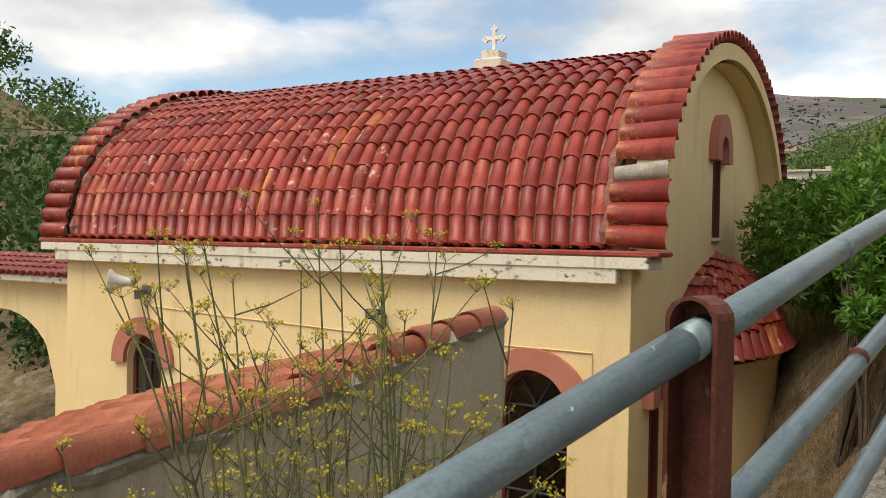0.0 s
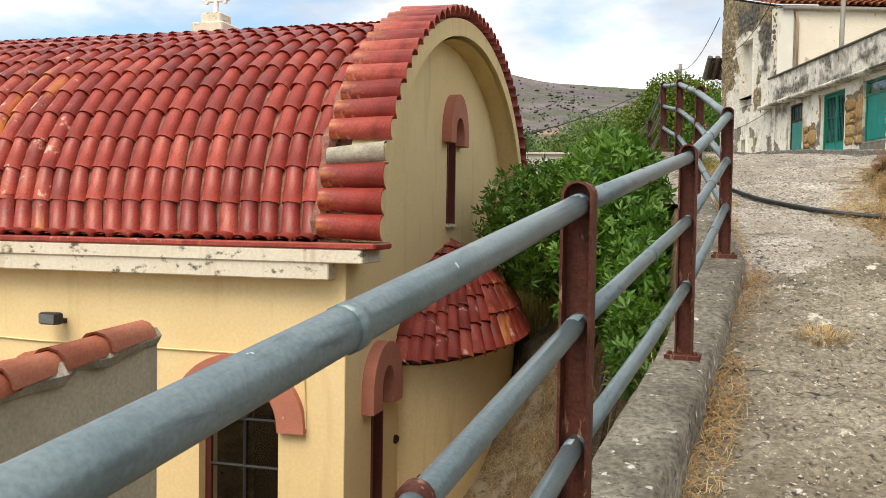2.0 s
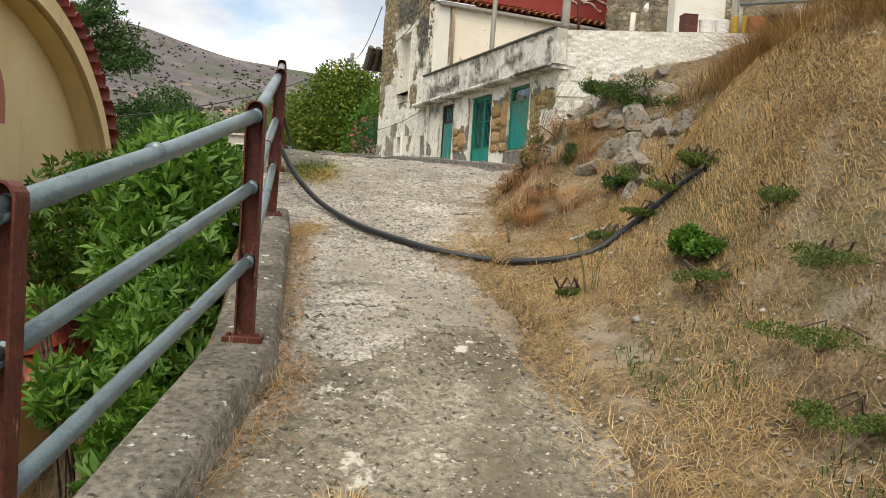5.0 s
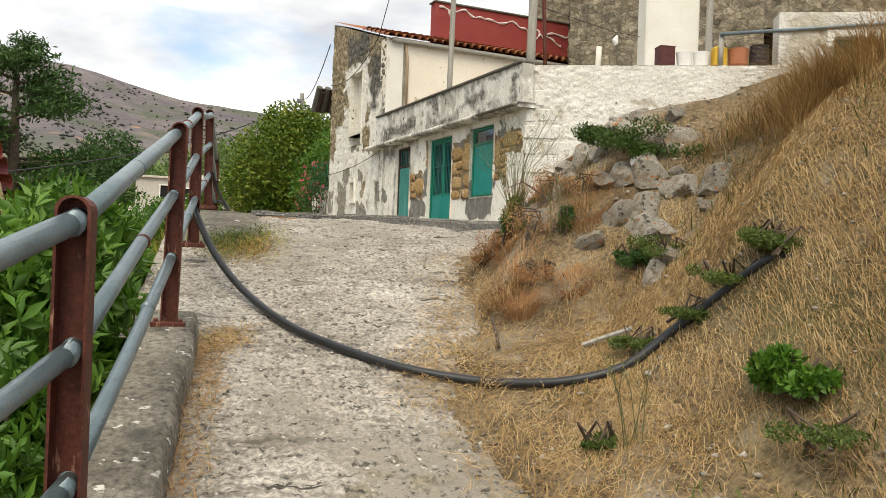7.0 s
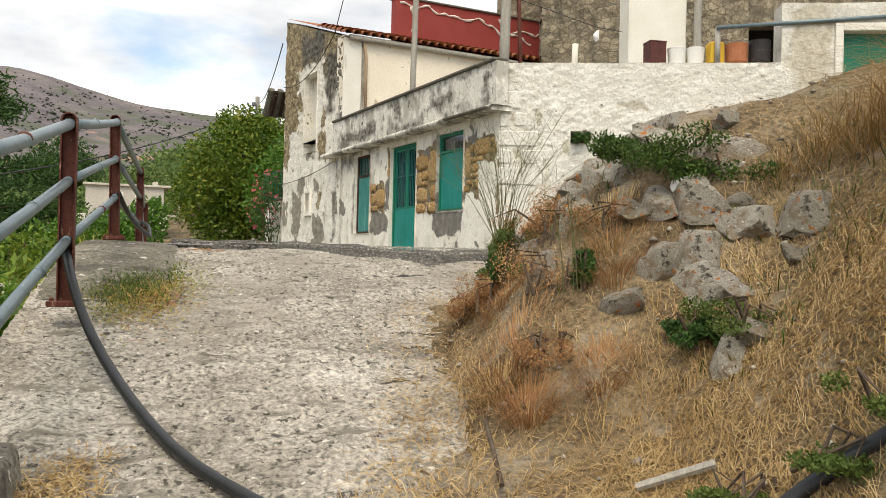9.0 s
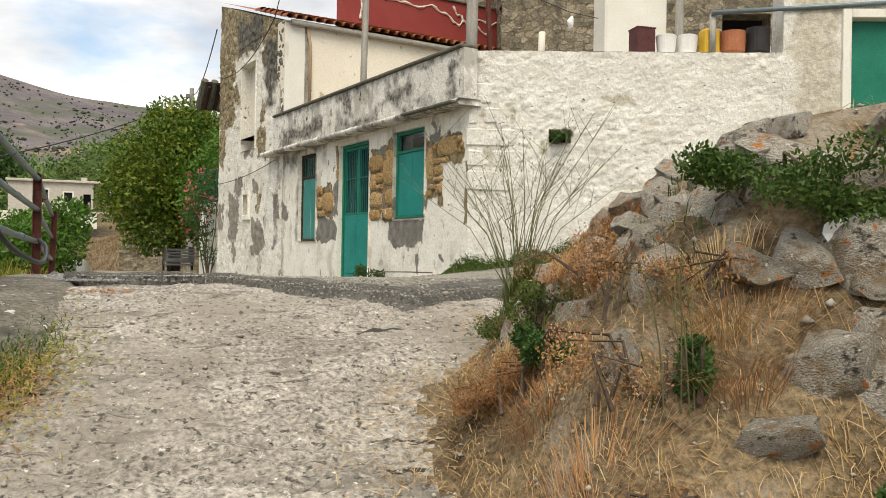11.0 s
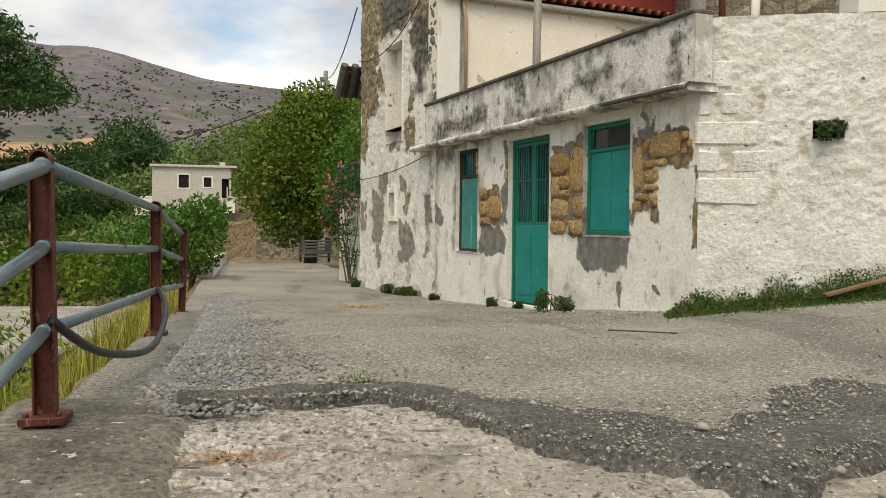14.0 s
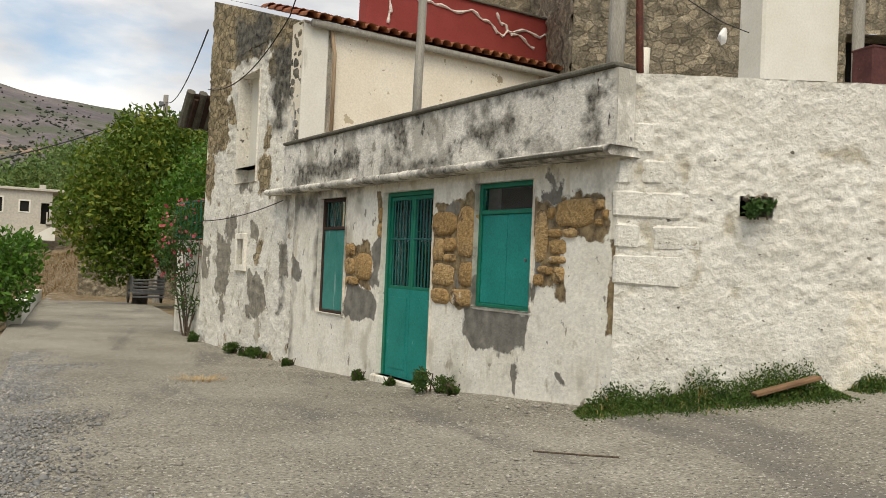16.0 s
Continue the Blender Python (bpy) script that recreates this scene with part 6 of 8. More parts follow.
part("niche_back", wbox(Wh, SMW[0] - 0.05, SMW[1] + 0.05, -0.36, -0.3, 3.6, 4.15), M["slate_cement"], bpy.data.objects["wall_house_front"])
for a, b, c, e in ((8.72, 8.80, 3.55, 4.2), (9.12, 9.20, 3.55, 4.2), (8.80, 9.12, 4.102, 4.2), (8.80, 9.12, 3.55, 3.658)):
    part("niche_frame", wbox(Wh, a, b, -0.1, 0.05, c, e, b=0.01), M["front"], bpy.data.objects["wall_house_front"])
# pale side wall over the terrace, gutter, pipe
Wc = frame_of(Wh(FRONT_END, 0, 0)[:2], (0.963, 0.27), (0.27, -0.963))
tagged(part("wall_house_side", column_wall(Wc, 0, 11.0, 4.8, lambda s: 7.45, [], 0.4, 2), M["yellow_wall"]), "pale yellow plaster wall with peeling spots", "wall", kind="structure")
tagged(part("corner_strip", wbox(Wc, 0.0, 0.42, 0.002, 0.022, 4.9, 7.40, b=0.006), M["plaster_white"]), "whitewashed corner strip of the house", "trim", kind="structure")
tagged(part("gutter", Geo().tube([Wc(0.1, 0.10, 7.40), Wc(5.5, 0.10, 7.36), Wc(11, 0.10, 7.33)], 0.06, 8), M["wood"], smooth=True), "grey roof gutter along the eave", "gutter")
tagged(part("downpipe", Geo().tube([Wc(0.45, 0.06, 7.36), Wc(0.52, 0.05, 7.0), Wc(0.52, 0.05, 5.3)], 0.032, 8), M["downpipe"], smooth=True), "thin beige downpipe on the wall", "downpipe")
# roof: lichen tiles at the edge, red-painted wall above
roof2 = thing("house_roof", "lichen-covered clay tile roof slope", "roof")
d3, a3 = Vector((*HD, 0)).normalized(), Vector((0.963, 0.27, 0)).normalized()
r0 = Wc(0, 0.14, 7.47)
part("slope", Geo().add([r0, r0 + a3 * 11, r0 + a3 * 11 + d3 * 4.7 + Vector((0, 0, 1.45)), r0 + d3 * 4.7 + Vector((0, 0, 1.45))], [(0, 1, 2, 3)]), M["rust_tile"], roof2)
g = Geo()
up = (d3 * 4.7 + Vector((0, 0, 1.45))).normalized()
nrm = a3.cross(up)
rot = Matrix(((a3.x, up.x, nrm.x), (a3.y, up.y, nrm.y), (a3.z, up.z, nrm.z))).to_4x4()
for i in range(54):
    for j in range(6):
        g.add(tile_v, tile_f, Matrix.Translation(r0 + a3 * (0.05 + i * 0.203) + up * (j * 0.34 - 0.05) + nrm * 0.01) @ rot @ pose(0, 0, 0, -4, 0, r5.uniform(-4, 4)))
tagged(part("roof_tiles", g, M["rust_tile"], roof2, "rows of rusty barrel tiles", True), kind="stuff")
Wr = frame_of((Wc(0, 0, 0) + d3 * 2.0)[:2], (0.963, 0.27), (0.27, -0.963))
redwall = thing("red_parapet", "red-painted parapet with white sealed cracks", "parapet")
part("wall", column_wall(Wr, 2.1, 11.5, 6.5, lambda s: 9.15, [], 0.3, 4), M["redroof"], redwall)
part("coping", wbox(Wr, 2.05, 11.5, -0.34, 0.04, 9.152, 9.2, b=0.01), M["coping"], redwall)
for pts in ([(2.2, 9.0), (3.0, 9.02), (3.6, 8.86), (4.6, 8.95), (5.2, 8.62), (5.5, 8.7), (6.2, 8.5)], [(5.1, 9.0), (5.4, 8.75), (6.4, 8.8), (7.3, 8.6), (8.6, 8.66), (9.4, 8.4)], [(2.5, 9.0), (2.62, 8.6), (2.55, 8.35)]):
    dense = []
    for (a, b), (c, e) in zip(pts, pts[1:]):
        for t in np.linspace(0, 1, 9)[:-1]:
            dense.append(Wr(a + (c - a) * t, 0.005, b + (e - b) * t + 0.05 * math.sin(a * 9 + t * 7)))
    part("crack_seal", Geo().tube(dense, [0.028 + 0.012 * math.sin(i * 1.9) for i in range(len(dense))], 6), M["crack"], redwall, "white smear of crack sealant")
# eave of the wing behind
eave = thing("rear_eave", "dark wooden eave with rafters behind the house", "eave")
def slope_pt(s, q, drop):
    return Wh(s, q, 6.95 - 1.2 * (s - FAR) - drop)


SE = FAR + 0.48
part("boarding", Geo().add([slope_pt(a, q, d) for d in (0.0, 0.05) for a, q in ((FAR + 0.02, 0.34), (SE, 0.34), (SE, -2.2), (FAR + 0.02, -2.2))], [(0, 1, 2, 3), (7, 6, 5, 4), (0, 4, 5, 1), (1, 5, 6, 2), (2, 6, 7, 3), (3, 7, 4, 0)]), M["darkwood"], eave)
for i in range(6):
    q = 0.26 - i * 0.42
    part("rafter", Geo().tube([slope_pt(FAR + 0.03, q, 0.10), slope_pt(SE - 0.04, q, 0.10)], 0.05, 6), M["darkwood"], eave)
for i in range(9):
    q = 0.36 - i * 0.24
    part("eave_tile", Geo().tube([slope_pt(FAR + 0.03, q, -0.04), slope_pt(SE - 0.3, q, -0.05), slope_pt(SE + 0.06, q, -0.05)], [0.085, 0.09, 0.10], 8), M["coping"], eave)
tagged(part("wall_rear_wing", column_wall(frame_of(Wh(FAR, -0.25, 0)[:2], HD, HO), 0.01, 2.6, 1.2, lambda s: 4.1, [], 0.3, 2), M["front"]), "plain wall of the rear wing", "wall", kind="structure")

# terrace posts, pillar, stone house behind
def pole(name, x, y, z0, z1, r, mat, label, cat, lean=(0, 0), n=9):
    pts = [(x + lean[0] * t + 0.012 * math.sin(t * 7 + x), y + lean[1] * t, z0 + (z1 - z0) * t) for t in np.linspace(0, 1, 6)]
    return tagged(part(name, Geo().tube(pts, [r * (1 - 0.12 * t) for t in np.linspace(0, 1, 6)], n), mat, smooth=True), label, cat, group="terrace posts")


pole("terrace_post", 3.86, 22.72, 5.25, 9.3, 0.06, M["wood"], "rough grey timber post standing on the terrace", "post")
pole("terrace_post", 4.67, 19.12, 5.25, 9.0, 0.08, M["wood"], "rough grey timber post standing on the terrace", "post")
pole("iron_post", 4.95, 19.12, 5.25, 9.0, 0.035, M["rust"], "thin rust-red iron post beside the timber post", "post", (-0.25, 0))
pole("terrace_stake", 7.1, 22.7, 5.25, 6.95, 0.07, M["plaster_white"], "short white-painted stake on the terrace", "post")
pole("terrace_post", 8.45, 20.25, 5.25, 9.2, 0.07, M["wood"], "grey timber post beside the white pillar", "post")
tagged(part("white_pillar", Geo().box((7.24, 20.40, 5.25), (8.32, 20.85, 9.6), b=0.03), M["plaster_white"]), "broad white plastered chimney pillar", "pillar")
Wk = frame_of((7.2, 25.2), (0.954, -0.30), (-0.30, -0.954))
backhouse = thing("stone_house", "old rubble stone house behind the terrace", "house")
part("wall", rough_wall(Wk, 0, 16, 4.8, 11.5, [(4.6, 5.6, 6.0, 8.0)], 0.5, lambda s, z: stones_relief(s, z, 0.42, 0.10, 1.0), 0.10), M["stone"], backhouse, smooth=True)
part("wall", rough_wall(frame_of((7.2, 25.2), (0.30, 0.954), (-0.954, 0.30)), 0, 8, 4.8, 11.5, [], 0.5, lambda s, z: stones_relief(s, z, 0.42, 0.10, 3.0), 0.14), M["stone"], backhouse, smooth=True)
# near-black panel painted as the shade inside the window
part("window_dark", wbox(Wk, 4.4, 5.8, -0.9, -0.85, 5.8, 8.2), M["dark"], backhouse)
Wq = frame_of((8.2, 33.0), (0.954, -0.30), (-0.30, -0.954))
tower = thing("far_stone_house", "grey stone house with a small dark window", "house")
part("wall", rough_wall(Wq, 0, 7.0, 5, 13.2, [(1.6, 2.5, 11.2, 12.2)], 0.5, lambda s, z: stones_relief(s, z, 0.45, 0.09, 5.0), 0.14), M["stone"], tower, smooth=True)
part("window_dark", wbox(Wq, 1.4, 2.7, -0.9, -0.85, 11.0, 12.4), M["dark"], tower)
part("window_frame", wbox(Wq, 1.6, 2.5, -0.3, -0.22, 11.2, 11.3), M["green"], tower)

# upper house with the green door
Wu = frame_of(Ws(3.95, 0, 0)[:2], SD, (-0.30, -0.954))
tagged(part("wall_upper", rough_wall(Wu, 0, 6, 2.8, 6.35, [(0.82, 1.75, 4.55, 5.95)], 0.4, side_relief, 0.07), M["white"], smooth=True), "whitewashed wall with a green door", "wall", kind="structure")
wear_map(bpy.data.objects["wall_upper"], Wu, [(0, 0.1, 0.7, 4.2, 6.3), (0, 2.0, 3.0, 4.5, 6.3)], 0.4)
udoor = tagged(new("door_2"), "closed flaking green door in a white frame", "door", kind="structure")
part("door_leaf", wbox(Wu, 0.84, 1.73, -0.16, -0.10, 4.55, 5.93, b=0.008), M["green"], udoor)
for a, b, c, e in ((0.72, 0.83, 4.5, 6.05), (1.74, 1.85, 4.5, 6.05), (0.83, 1.74, 5.94, 6.05)):
    part("door_frame", wbox(Wu, a, b, -0.12, 0.05, c, e, b=0.008), M["plaster_white"], udoor)
tagged(part("shelf_pipe", Geo().tube([Ws(3.05, 0.0, 6.0), Wu(2.5, 0.06, 6.2)], 0.03, 8), M["galv"], smooth=True), "grey pipe rail over the pots", "pipe")
tagged(part("pipe_stand", Geo().tube([Ws(3.08, -0.05, 5.5), Ws(3.08, -0.05, 6.0)], 0.04, 8), M["wood"], smooth=True), "short grey upright under the pipe", "post")


# pots and tins on the wall
def vessel(name, s, prof, mat, label, cat, lid=False):
    t = thing(name, label, cat, Matrix.Translation(Ws(s, -0.2, 5.50)), group="pots on the wall")
    part("body", Geo().lathe(prof, 20), mat, t, smooth=False)
    if lid:
        part("rim", Geo().lathe([(prof[-1][0] + 0.008, prof[-1][1] - 0.02), (prof[-1][0] + 0.01, prof[-1][1] + 0.006), (prof[-1][0] - 0.02, prof[-1][1] + 0.012)], 20), mat, t)
    return t


t = thing("tin_can", "dark red square tin with pale smudges on the wall", "tin", Matrix.Translation(Ws(2.22, -0.2, 5.50)), group="pots on the wall")
part("body", Geo().box((-0.13, -0.12, 0), (0.13, 0.12, 0.34), b=0.012), M["tin"], t)
part("rim", Geo().box((-0.135, -0.125, 0.325), (0.135, 0.125, 0.345), b=0.004), M["tin"], t)
for s in (2.53, 2.80):
    vessel("bucket", s, [(0.105, 0), (0.11, 0.01), (0.13, 0.22), (0.135, 0.245), (0.11, 0.25)], M["plastic_white"], "white plastic bucket standing on the wall", "bucket", True)
t = thing("jerry_can", "yellow plastic jerry can standing on the wall", "canister", Matrix.Translation(Ws(3.08, -0.2, 5.50)), group="pots on the wall")
part("body", Geo().box((-0.11, -0.1, 0), (0.11, 0.1, 0.34), b=0.03), M["plastic_yellow"], t)
part("cap", Geo().lathe([(0.03, 0.34), (0.03, 0.38), (0.02, 0.385)], 10, pose(0.05, 0, 0)), M["black"], t)
vessel("flower_pot", 3.38, [(0.12, 0), (0.15, 0.05), (0.16, 0.28), (0.15, 0.30)], M["clay_pot"], "terracotta coloured pot standing on the wall", "pot", True)
vessel("flower_pot", 3.70, [(0.12, 0), (0.15, 0.05), (0.15, 0.34), (0.14, 0.35)], M["black"], "tall black pot standing on the wall", "pot", True)
bag = part("plastic_bag", rock_geo(4, 0.07, 0.05, 0.13, 0.5), None)
bag.data.materials.append(M["plastic_white"])
bag.matrix_world = Matrix.Translation((6.55, 20.2, 6.42))
tagged(bag, "white plastic bag hanging from a line", "bag")
tagged(part("clothes_line", Geo().tube([(4.75, 19.12, 6.62), (6.55, 20.2, 6.58), (7.2, 20.6, 6.65)], 0.006, 5), M["black"]), "thin line strung over the terrace", "line")

# utility pole, wires, far house, trailer, roadside wall
pole_t = thing("utility_pole", "grey wooden utility pole by the lane", "pole")
part("shaft", Geo().tube([(0.28, 51.6, 1.2), (0.28, 51.6, 10.8)], [0.16, 0.11], 10), M["wood"], pole_t)
part("insulator", Geo().box((0.0, 51.52, 10.3), (0.2, 51.66, 10.5), b=0.02), M["steel"], pole_t)


def wire(name, a, b, sag, r, label):
    a, b = Vector(a), Vector(b)
    pts = [a.lerp(b, t) - Vector((0, 0, sag * 4 * t * (1 - t))) for t in np.linspace(0, 1, 16)]
    return tagged(part(name, Geo().tube(pts, r, 5), M["black"]), label, "cable")


wire("overhead_cable", (0.28, 51.6, 10.4), (-9.5, 16, 2.5), 1.2, 0.022, "black overhead cable slung from the pole")
wire("overhead_cable", (0.28, 51.6, 10.5), tuple(Wh(FAR, 0.1, 8.2)), 0.5, 0.015, "black overhead cable slung to the house")
wire("facade_wire", tuple(Wh(FAR, 0.06, 4.46)), tuple(Wh(FRONT_END + 0.35, 0.05, 4.70)), 0.08, 0.009, "thin wire clipped along the old facade")
wire("facade_wire", tuple(Wh(FAR - 0.2, 0.1, 7.0)), tuple(Wh(FRONT_END + 0.3, 0.1, 7.55)), 0.35, 0.010, "thin wire drooping over the facade")
wire("overhead_cable", tuple(Wh(FRONT_END + 0.3, 0.1, 7.55)), (3.2, 18.2, 11.5), 0.2, 0.010, "thin black cable running up from the corner")
wire("valley_cable", (-60, 20, 9.5), (-14, 17, 4.3), 0.9, 0.02, "black cable crossing the valley")
fh = thing("far_house", "pale flat-roofed two-storey house on the far slope", "house", Matrix.Translation((-10.6, 80, 4.3)) @ pose(0, 0, 0, 0, 0, 8) @ Matrix.Diagonal((0.92, 0.92, 0.86, 1)))
Wz = frame_of((-3.6, 0), (1, 0), (0, -1))
part("wall", column_wall(Wz, 0, 6.6, 0, lambda s: 4.2, [dict(c=2.6, hw=0.42, zb=2.3, spring=3.5), dict(c=4.6, hw=0.32, zb=2.4, spring=3.3), dict(c=6.1, hw=0.3, zb=1.4, spring=3.2)], 0.3, 2), M["farwall"], fh)
part("wall", column_wall(frame_of((-3.6, 0.01), (0, 1), (-1, 0)), 0, 6, 0, lambda s: 4.2, [dict(c=2.0, hw=0.4, zb=2.3, spring=3.6)], 0.3, 2), M["farwall"], fh)
part("roof", Geo().box((-3.8, -0.25, 4.2), (3.9, 6.2, 4.42), b=0.03), M["farwall"], fh, "flat concrete roof slab")
part("interior", Geo().box((-3.2, 0.5, 0.2), (2.9, 0.6, 4.1)), M["dark"], fh)
for c0, hw, zb, sp in ((2.6, 0.42, 2.3, 3.5), (4.6, 0.32, 2.4, 3.3)):
    # near-black box: shade within the far windows is put into its colour
    w = part("window", Geo().box((-3.6 + c0 - hw, 0.08, zb), (-3.6 + c0 + hw, 0.1, sp)), M["dark"], fh)
    for a, b, c, e in ((-hw - 0.12, -hw, zb - 0.1, sp + 0.12), (hw, hw + 0.12, zb - 0.1, sp + 0.12), (-hw, hw, sp, sp + 0.12), (-hw, hw, zb - 0.1, zb)):
        part("window_frame", Geo().box((-3.6 + c0 + a, -0.04, c), (-3.6 + c0 + b, 0.05, e)), M["plaster_white"], w)
part("stair", Geo().add([(1.2, -0.9, 0), (3.3, -0.9, 0), (3.3, -0.9, 1.4), (1.2, -0.06, 0), (3.3, -0.06, 0), (3.3, -0.06, 1.4)], [(0, 1, 2), (3, 5, 4), (0, 2, 5, 3), (1, 4, 5, 2)]), M["plaster_white"], fh, "outside white stair")
part("balcony", Geo().box((2.6, -1.0, 1.4), (4.4, 0, 1.55)).box((2.6, -1.0, 1.55), (2.7, 0, 2.4)).box((4.3, -1.0, 1.4), (4.4, 2.5, 3.6)), M["farwall"], fh)
part("chimney", Geo().box((2.0, 2.0, 4.42), (2.5, 2.5, 4.9), b=0.03), M["farwall"], fh)
part("annex", Geo().box((-5.1, 0.5, -0.3), (-3.62, 3.5, 1.5), b=0.03), M["plaster_white"], fh, "low white lean-to")
trailer = thing("trailer", "grey metal farm trailer parked by the lane", "trailer", Matrix.Translation((0.18, 43.0, road_z(43.0) + 0.04)) @ pose(0, 0, 0, 0, 0, 8) @ Matrix.Diagonal((0.70, 0.70, 0.72, 1)))
part("bed", Geo().box((-0.75, 0, 0.55), (0.75, 2.6, 0.65), b=0.02), M["steel"], trailer)
for k in range(6):
    part("slat", Geo().box((-0.75, -0.03, 0.35 + k * 0.17), (0.75, 0.0, 0.45 + k * 0.17), pose(0, 0, 0, 18, 0, 0), b=0.01), M["steel"], trailer)
for sx in (-0.75, 0.71):
    part("side_rail", Geo().box((sx, 0, 0.65), (sx + 0.04, 2.6, 1.35), b=0.01), M["steel"], trailer)
for sx in (-0.85, 0.73):
    part("wheel", Geo().lathe([(0.2, 0), (0.32, 0.02), (0.33, 0.1), (0.2, 0.12)], 16, Matrix.Translation((sx, 1.4, 0.33)) @ pose(0, 0, 0, 0, 90, 0)), M["rubber"], trailer)
g = Geo()
for y0, y1 in ((33.0, 36.5), (36.6, 40.5), (40.6, 45.0)):
    for yy, nx in ((y0, 0),):
        xa, xb = left_x(y0) - 0.15, left_x(y1) - 0.15
        za, zb_ = road_z(y0), road_z(y1)
        vs = [(xa, y0, za - 1), (xa + 0.3, y0, za - 1), (xb + 0.3, y1, zb_ - 1), (xb, y1, zb_ - 1), (xa, y0, za + 0.46), (xa + 0.3, y0, za + 0.46), (xb + 0.3, y1, zb_ + 0.46), (xb, y1, zb_ + 0.46)]
        g.add(vs, [(0, 3, 2, 1), (4, 5, 6, 7), (0, 1, 5, 4), (1, 2, 6, 5), (2, 3, 7, 6), (3, 0, 4, 7)])
tagged(part("roadside_wall", g, M["plaster_white"]), "low whitewashed wall along the lane", "wall", kind="structure")
tagged(part("yard_slab", Geo().box((-9.5, 22.5, 1.55), (-2.6, 29.0, 1.75), b=0.03), M["concrete"]), "flat concrete yard slab below the lane", "slab", kind="structure")
tagged(part("bank_wall", rough_wall(frame_of((-3.4, 56), (0.98, -0.2), (-0.2, -0.98)), 0, 5.5, 0.5, 4.0, [], 0.4, lambda s, z: stones_relief(s, z, 0.4, 0.1, 9.0), 0.12), M["stone"], smooth=True), "dry rubble bank at the bend of the lane", "wall", kind="structure")


# ---- plants, stones and litter ----
def on_ground(x, y, lift=0.0):
    x, y = np.asarray(x, float), np.asarray(y, float)
    return np.stack([x, y, ground_z(x, y) + lift], -1)


def bush(name, blobs, n, size, mat, label, cat, slim=0.45, lobes=1, seed=1, stems=6, base=None, twig=0.012):
    """A shrub: woody stems to the lumps, and loose leaves round them."""
    t = thing(name, label, cat)
    cx = base or (blobs[0][0], blobs[0][1], blobs[0][2] - blobs[0][5])
    rnd = random.Random(seed)
    for k in range(stems):
        b = blobs[k % len(blobs)]
        tip = Vector((b[0] + rnd.uniform(-0.7, 0.7) * b[3], b[1] + rnd.uniform(-0.7, 0.7) * b[4], b[2] + rnd.uniform(0, 0.8) * b[5]))
        a = Vector(cx) + Vector((rnd.uniform(-0.08, 0.08), rnd.uniform(-0.08, 0.08), 0))
        mid = a.lerp(tip, 0.5) + Vector((rnd.uniform(-0.1, 0.1), rnd.uniform(-0.1, 0.1), 0.1))
        part("stem", Geo().tube([a, mid, tip], [twig * 1.6, twig, twig * 0.5], 5), M["bark"], t)
    tagged(part("foliage", leaf_mesh("foliage", blob_points(blobs, n, seed), size, mat, slim, lobes, 0.5, seed), None, t), kind="stuff")
    return t


def tree(name, x, y, z, h, blobs, n, size, mat, label, seed=1, r=0.2):
    t = thing(name, label, "tree", Matrix.Identity(4))
    rnd = random.Random(seed)
    g = Geo()
    top = Vector((x + rnd.uniform(-0.3, 0.3), y, z + h * 0.55))
    g.tube([(x, y, z - 0.4), (x + 0.1, y, z + h * 0.25), tuple(top)], [r, r * 0.75, r * 0.5], 9)
    for b in blobs:
        c = Vector(b[:3])
        g.tube([top - Vector((0, 0, h * 0.15 * rnd.random())), top.lerp(c, 0.5) + Vector((0, 0, 0.2)), c], [r * 0.4, r * 0.28, r * 0.1], 6)
    part("trunk", g, M["bark"], t)
    part("crown", leaf_mesh("crown", blob_points(blobs, n, seed, 0.35), size, mat, 0.5, 1, 0.3, seed), None, t)
    return t


# fig bushes behind the railing
bush("fig_bush", [(-0.14, 8.8, 0.9, 0.28, 0.7, 0.62), (-0.08, 9.4, 1.25, 0.26, 0.6, 0.55), (-0.80, 8.72, 1.30, 0.10, 0.14, 0.10), (-0.1, 8.1, 0.62, 0.22, 0.5, 0.42), (-0.62, 8.6, 0.85, 0.16, 0.3, 0.2)], 3000, 0.115, M["leaf"], "leafy green fig bush growing beside the railing", "bush", 0.5, 3, 11, 14, (-0.6, 8.8, float(ground_z(-0.6, 8.8)) - 0.05), 0.018)
bush("fig_bush", [(-0.38, 10.2, 1.65, 0.5, 0.9, 0.8), (-0.55, 11.2, 1.85, 0.5, 0.9, 0.8), (-0.3, 9.5, 1.2, 0.4, 0.7, 0.7)], 7600, 0.14, M["leaf"], "tall leafy fig bush beside the railing", "bush", 0.5, 3, 12, 14, (-0.9, 10.4, float(ground_z(-0.9, 10.4)) - 0.05), 0.02)
bush("fig_bush", [(-0.9, 12.6, 1.9, 0.65, 0.8, 0.75), (-1.6, 13.0, 1.5, 0.9, 1.2, 0.9), (-0.45, 11.9, 1.7, 0.4, 0.6, 0.5)], 5000, 0.13, M["leaf"], "leafy fig bush below the railing", "bush", 0.5, 3, 13, 10, (-1.1, 12.8, float(ground_z(-1.1, 12.8)) - 0.05), 0.018)
bush("weed_bush", [(-1.1, 15.4, 1.9, 0.6, 1.0, 0.6), (-1.9, 17.2, 1.6, 1.0, 1.6, 0.8), (-3.2, 15.5, 1.2, 1.3, 1.6, 1.0)], 3200, 0.12, M["leafyel"], "yellow-green bush below the railing", "bush", 0.4, 1, 15, 10, (-1.6, 16.2, 0.6))
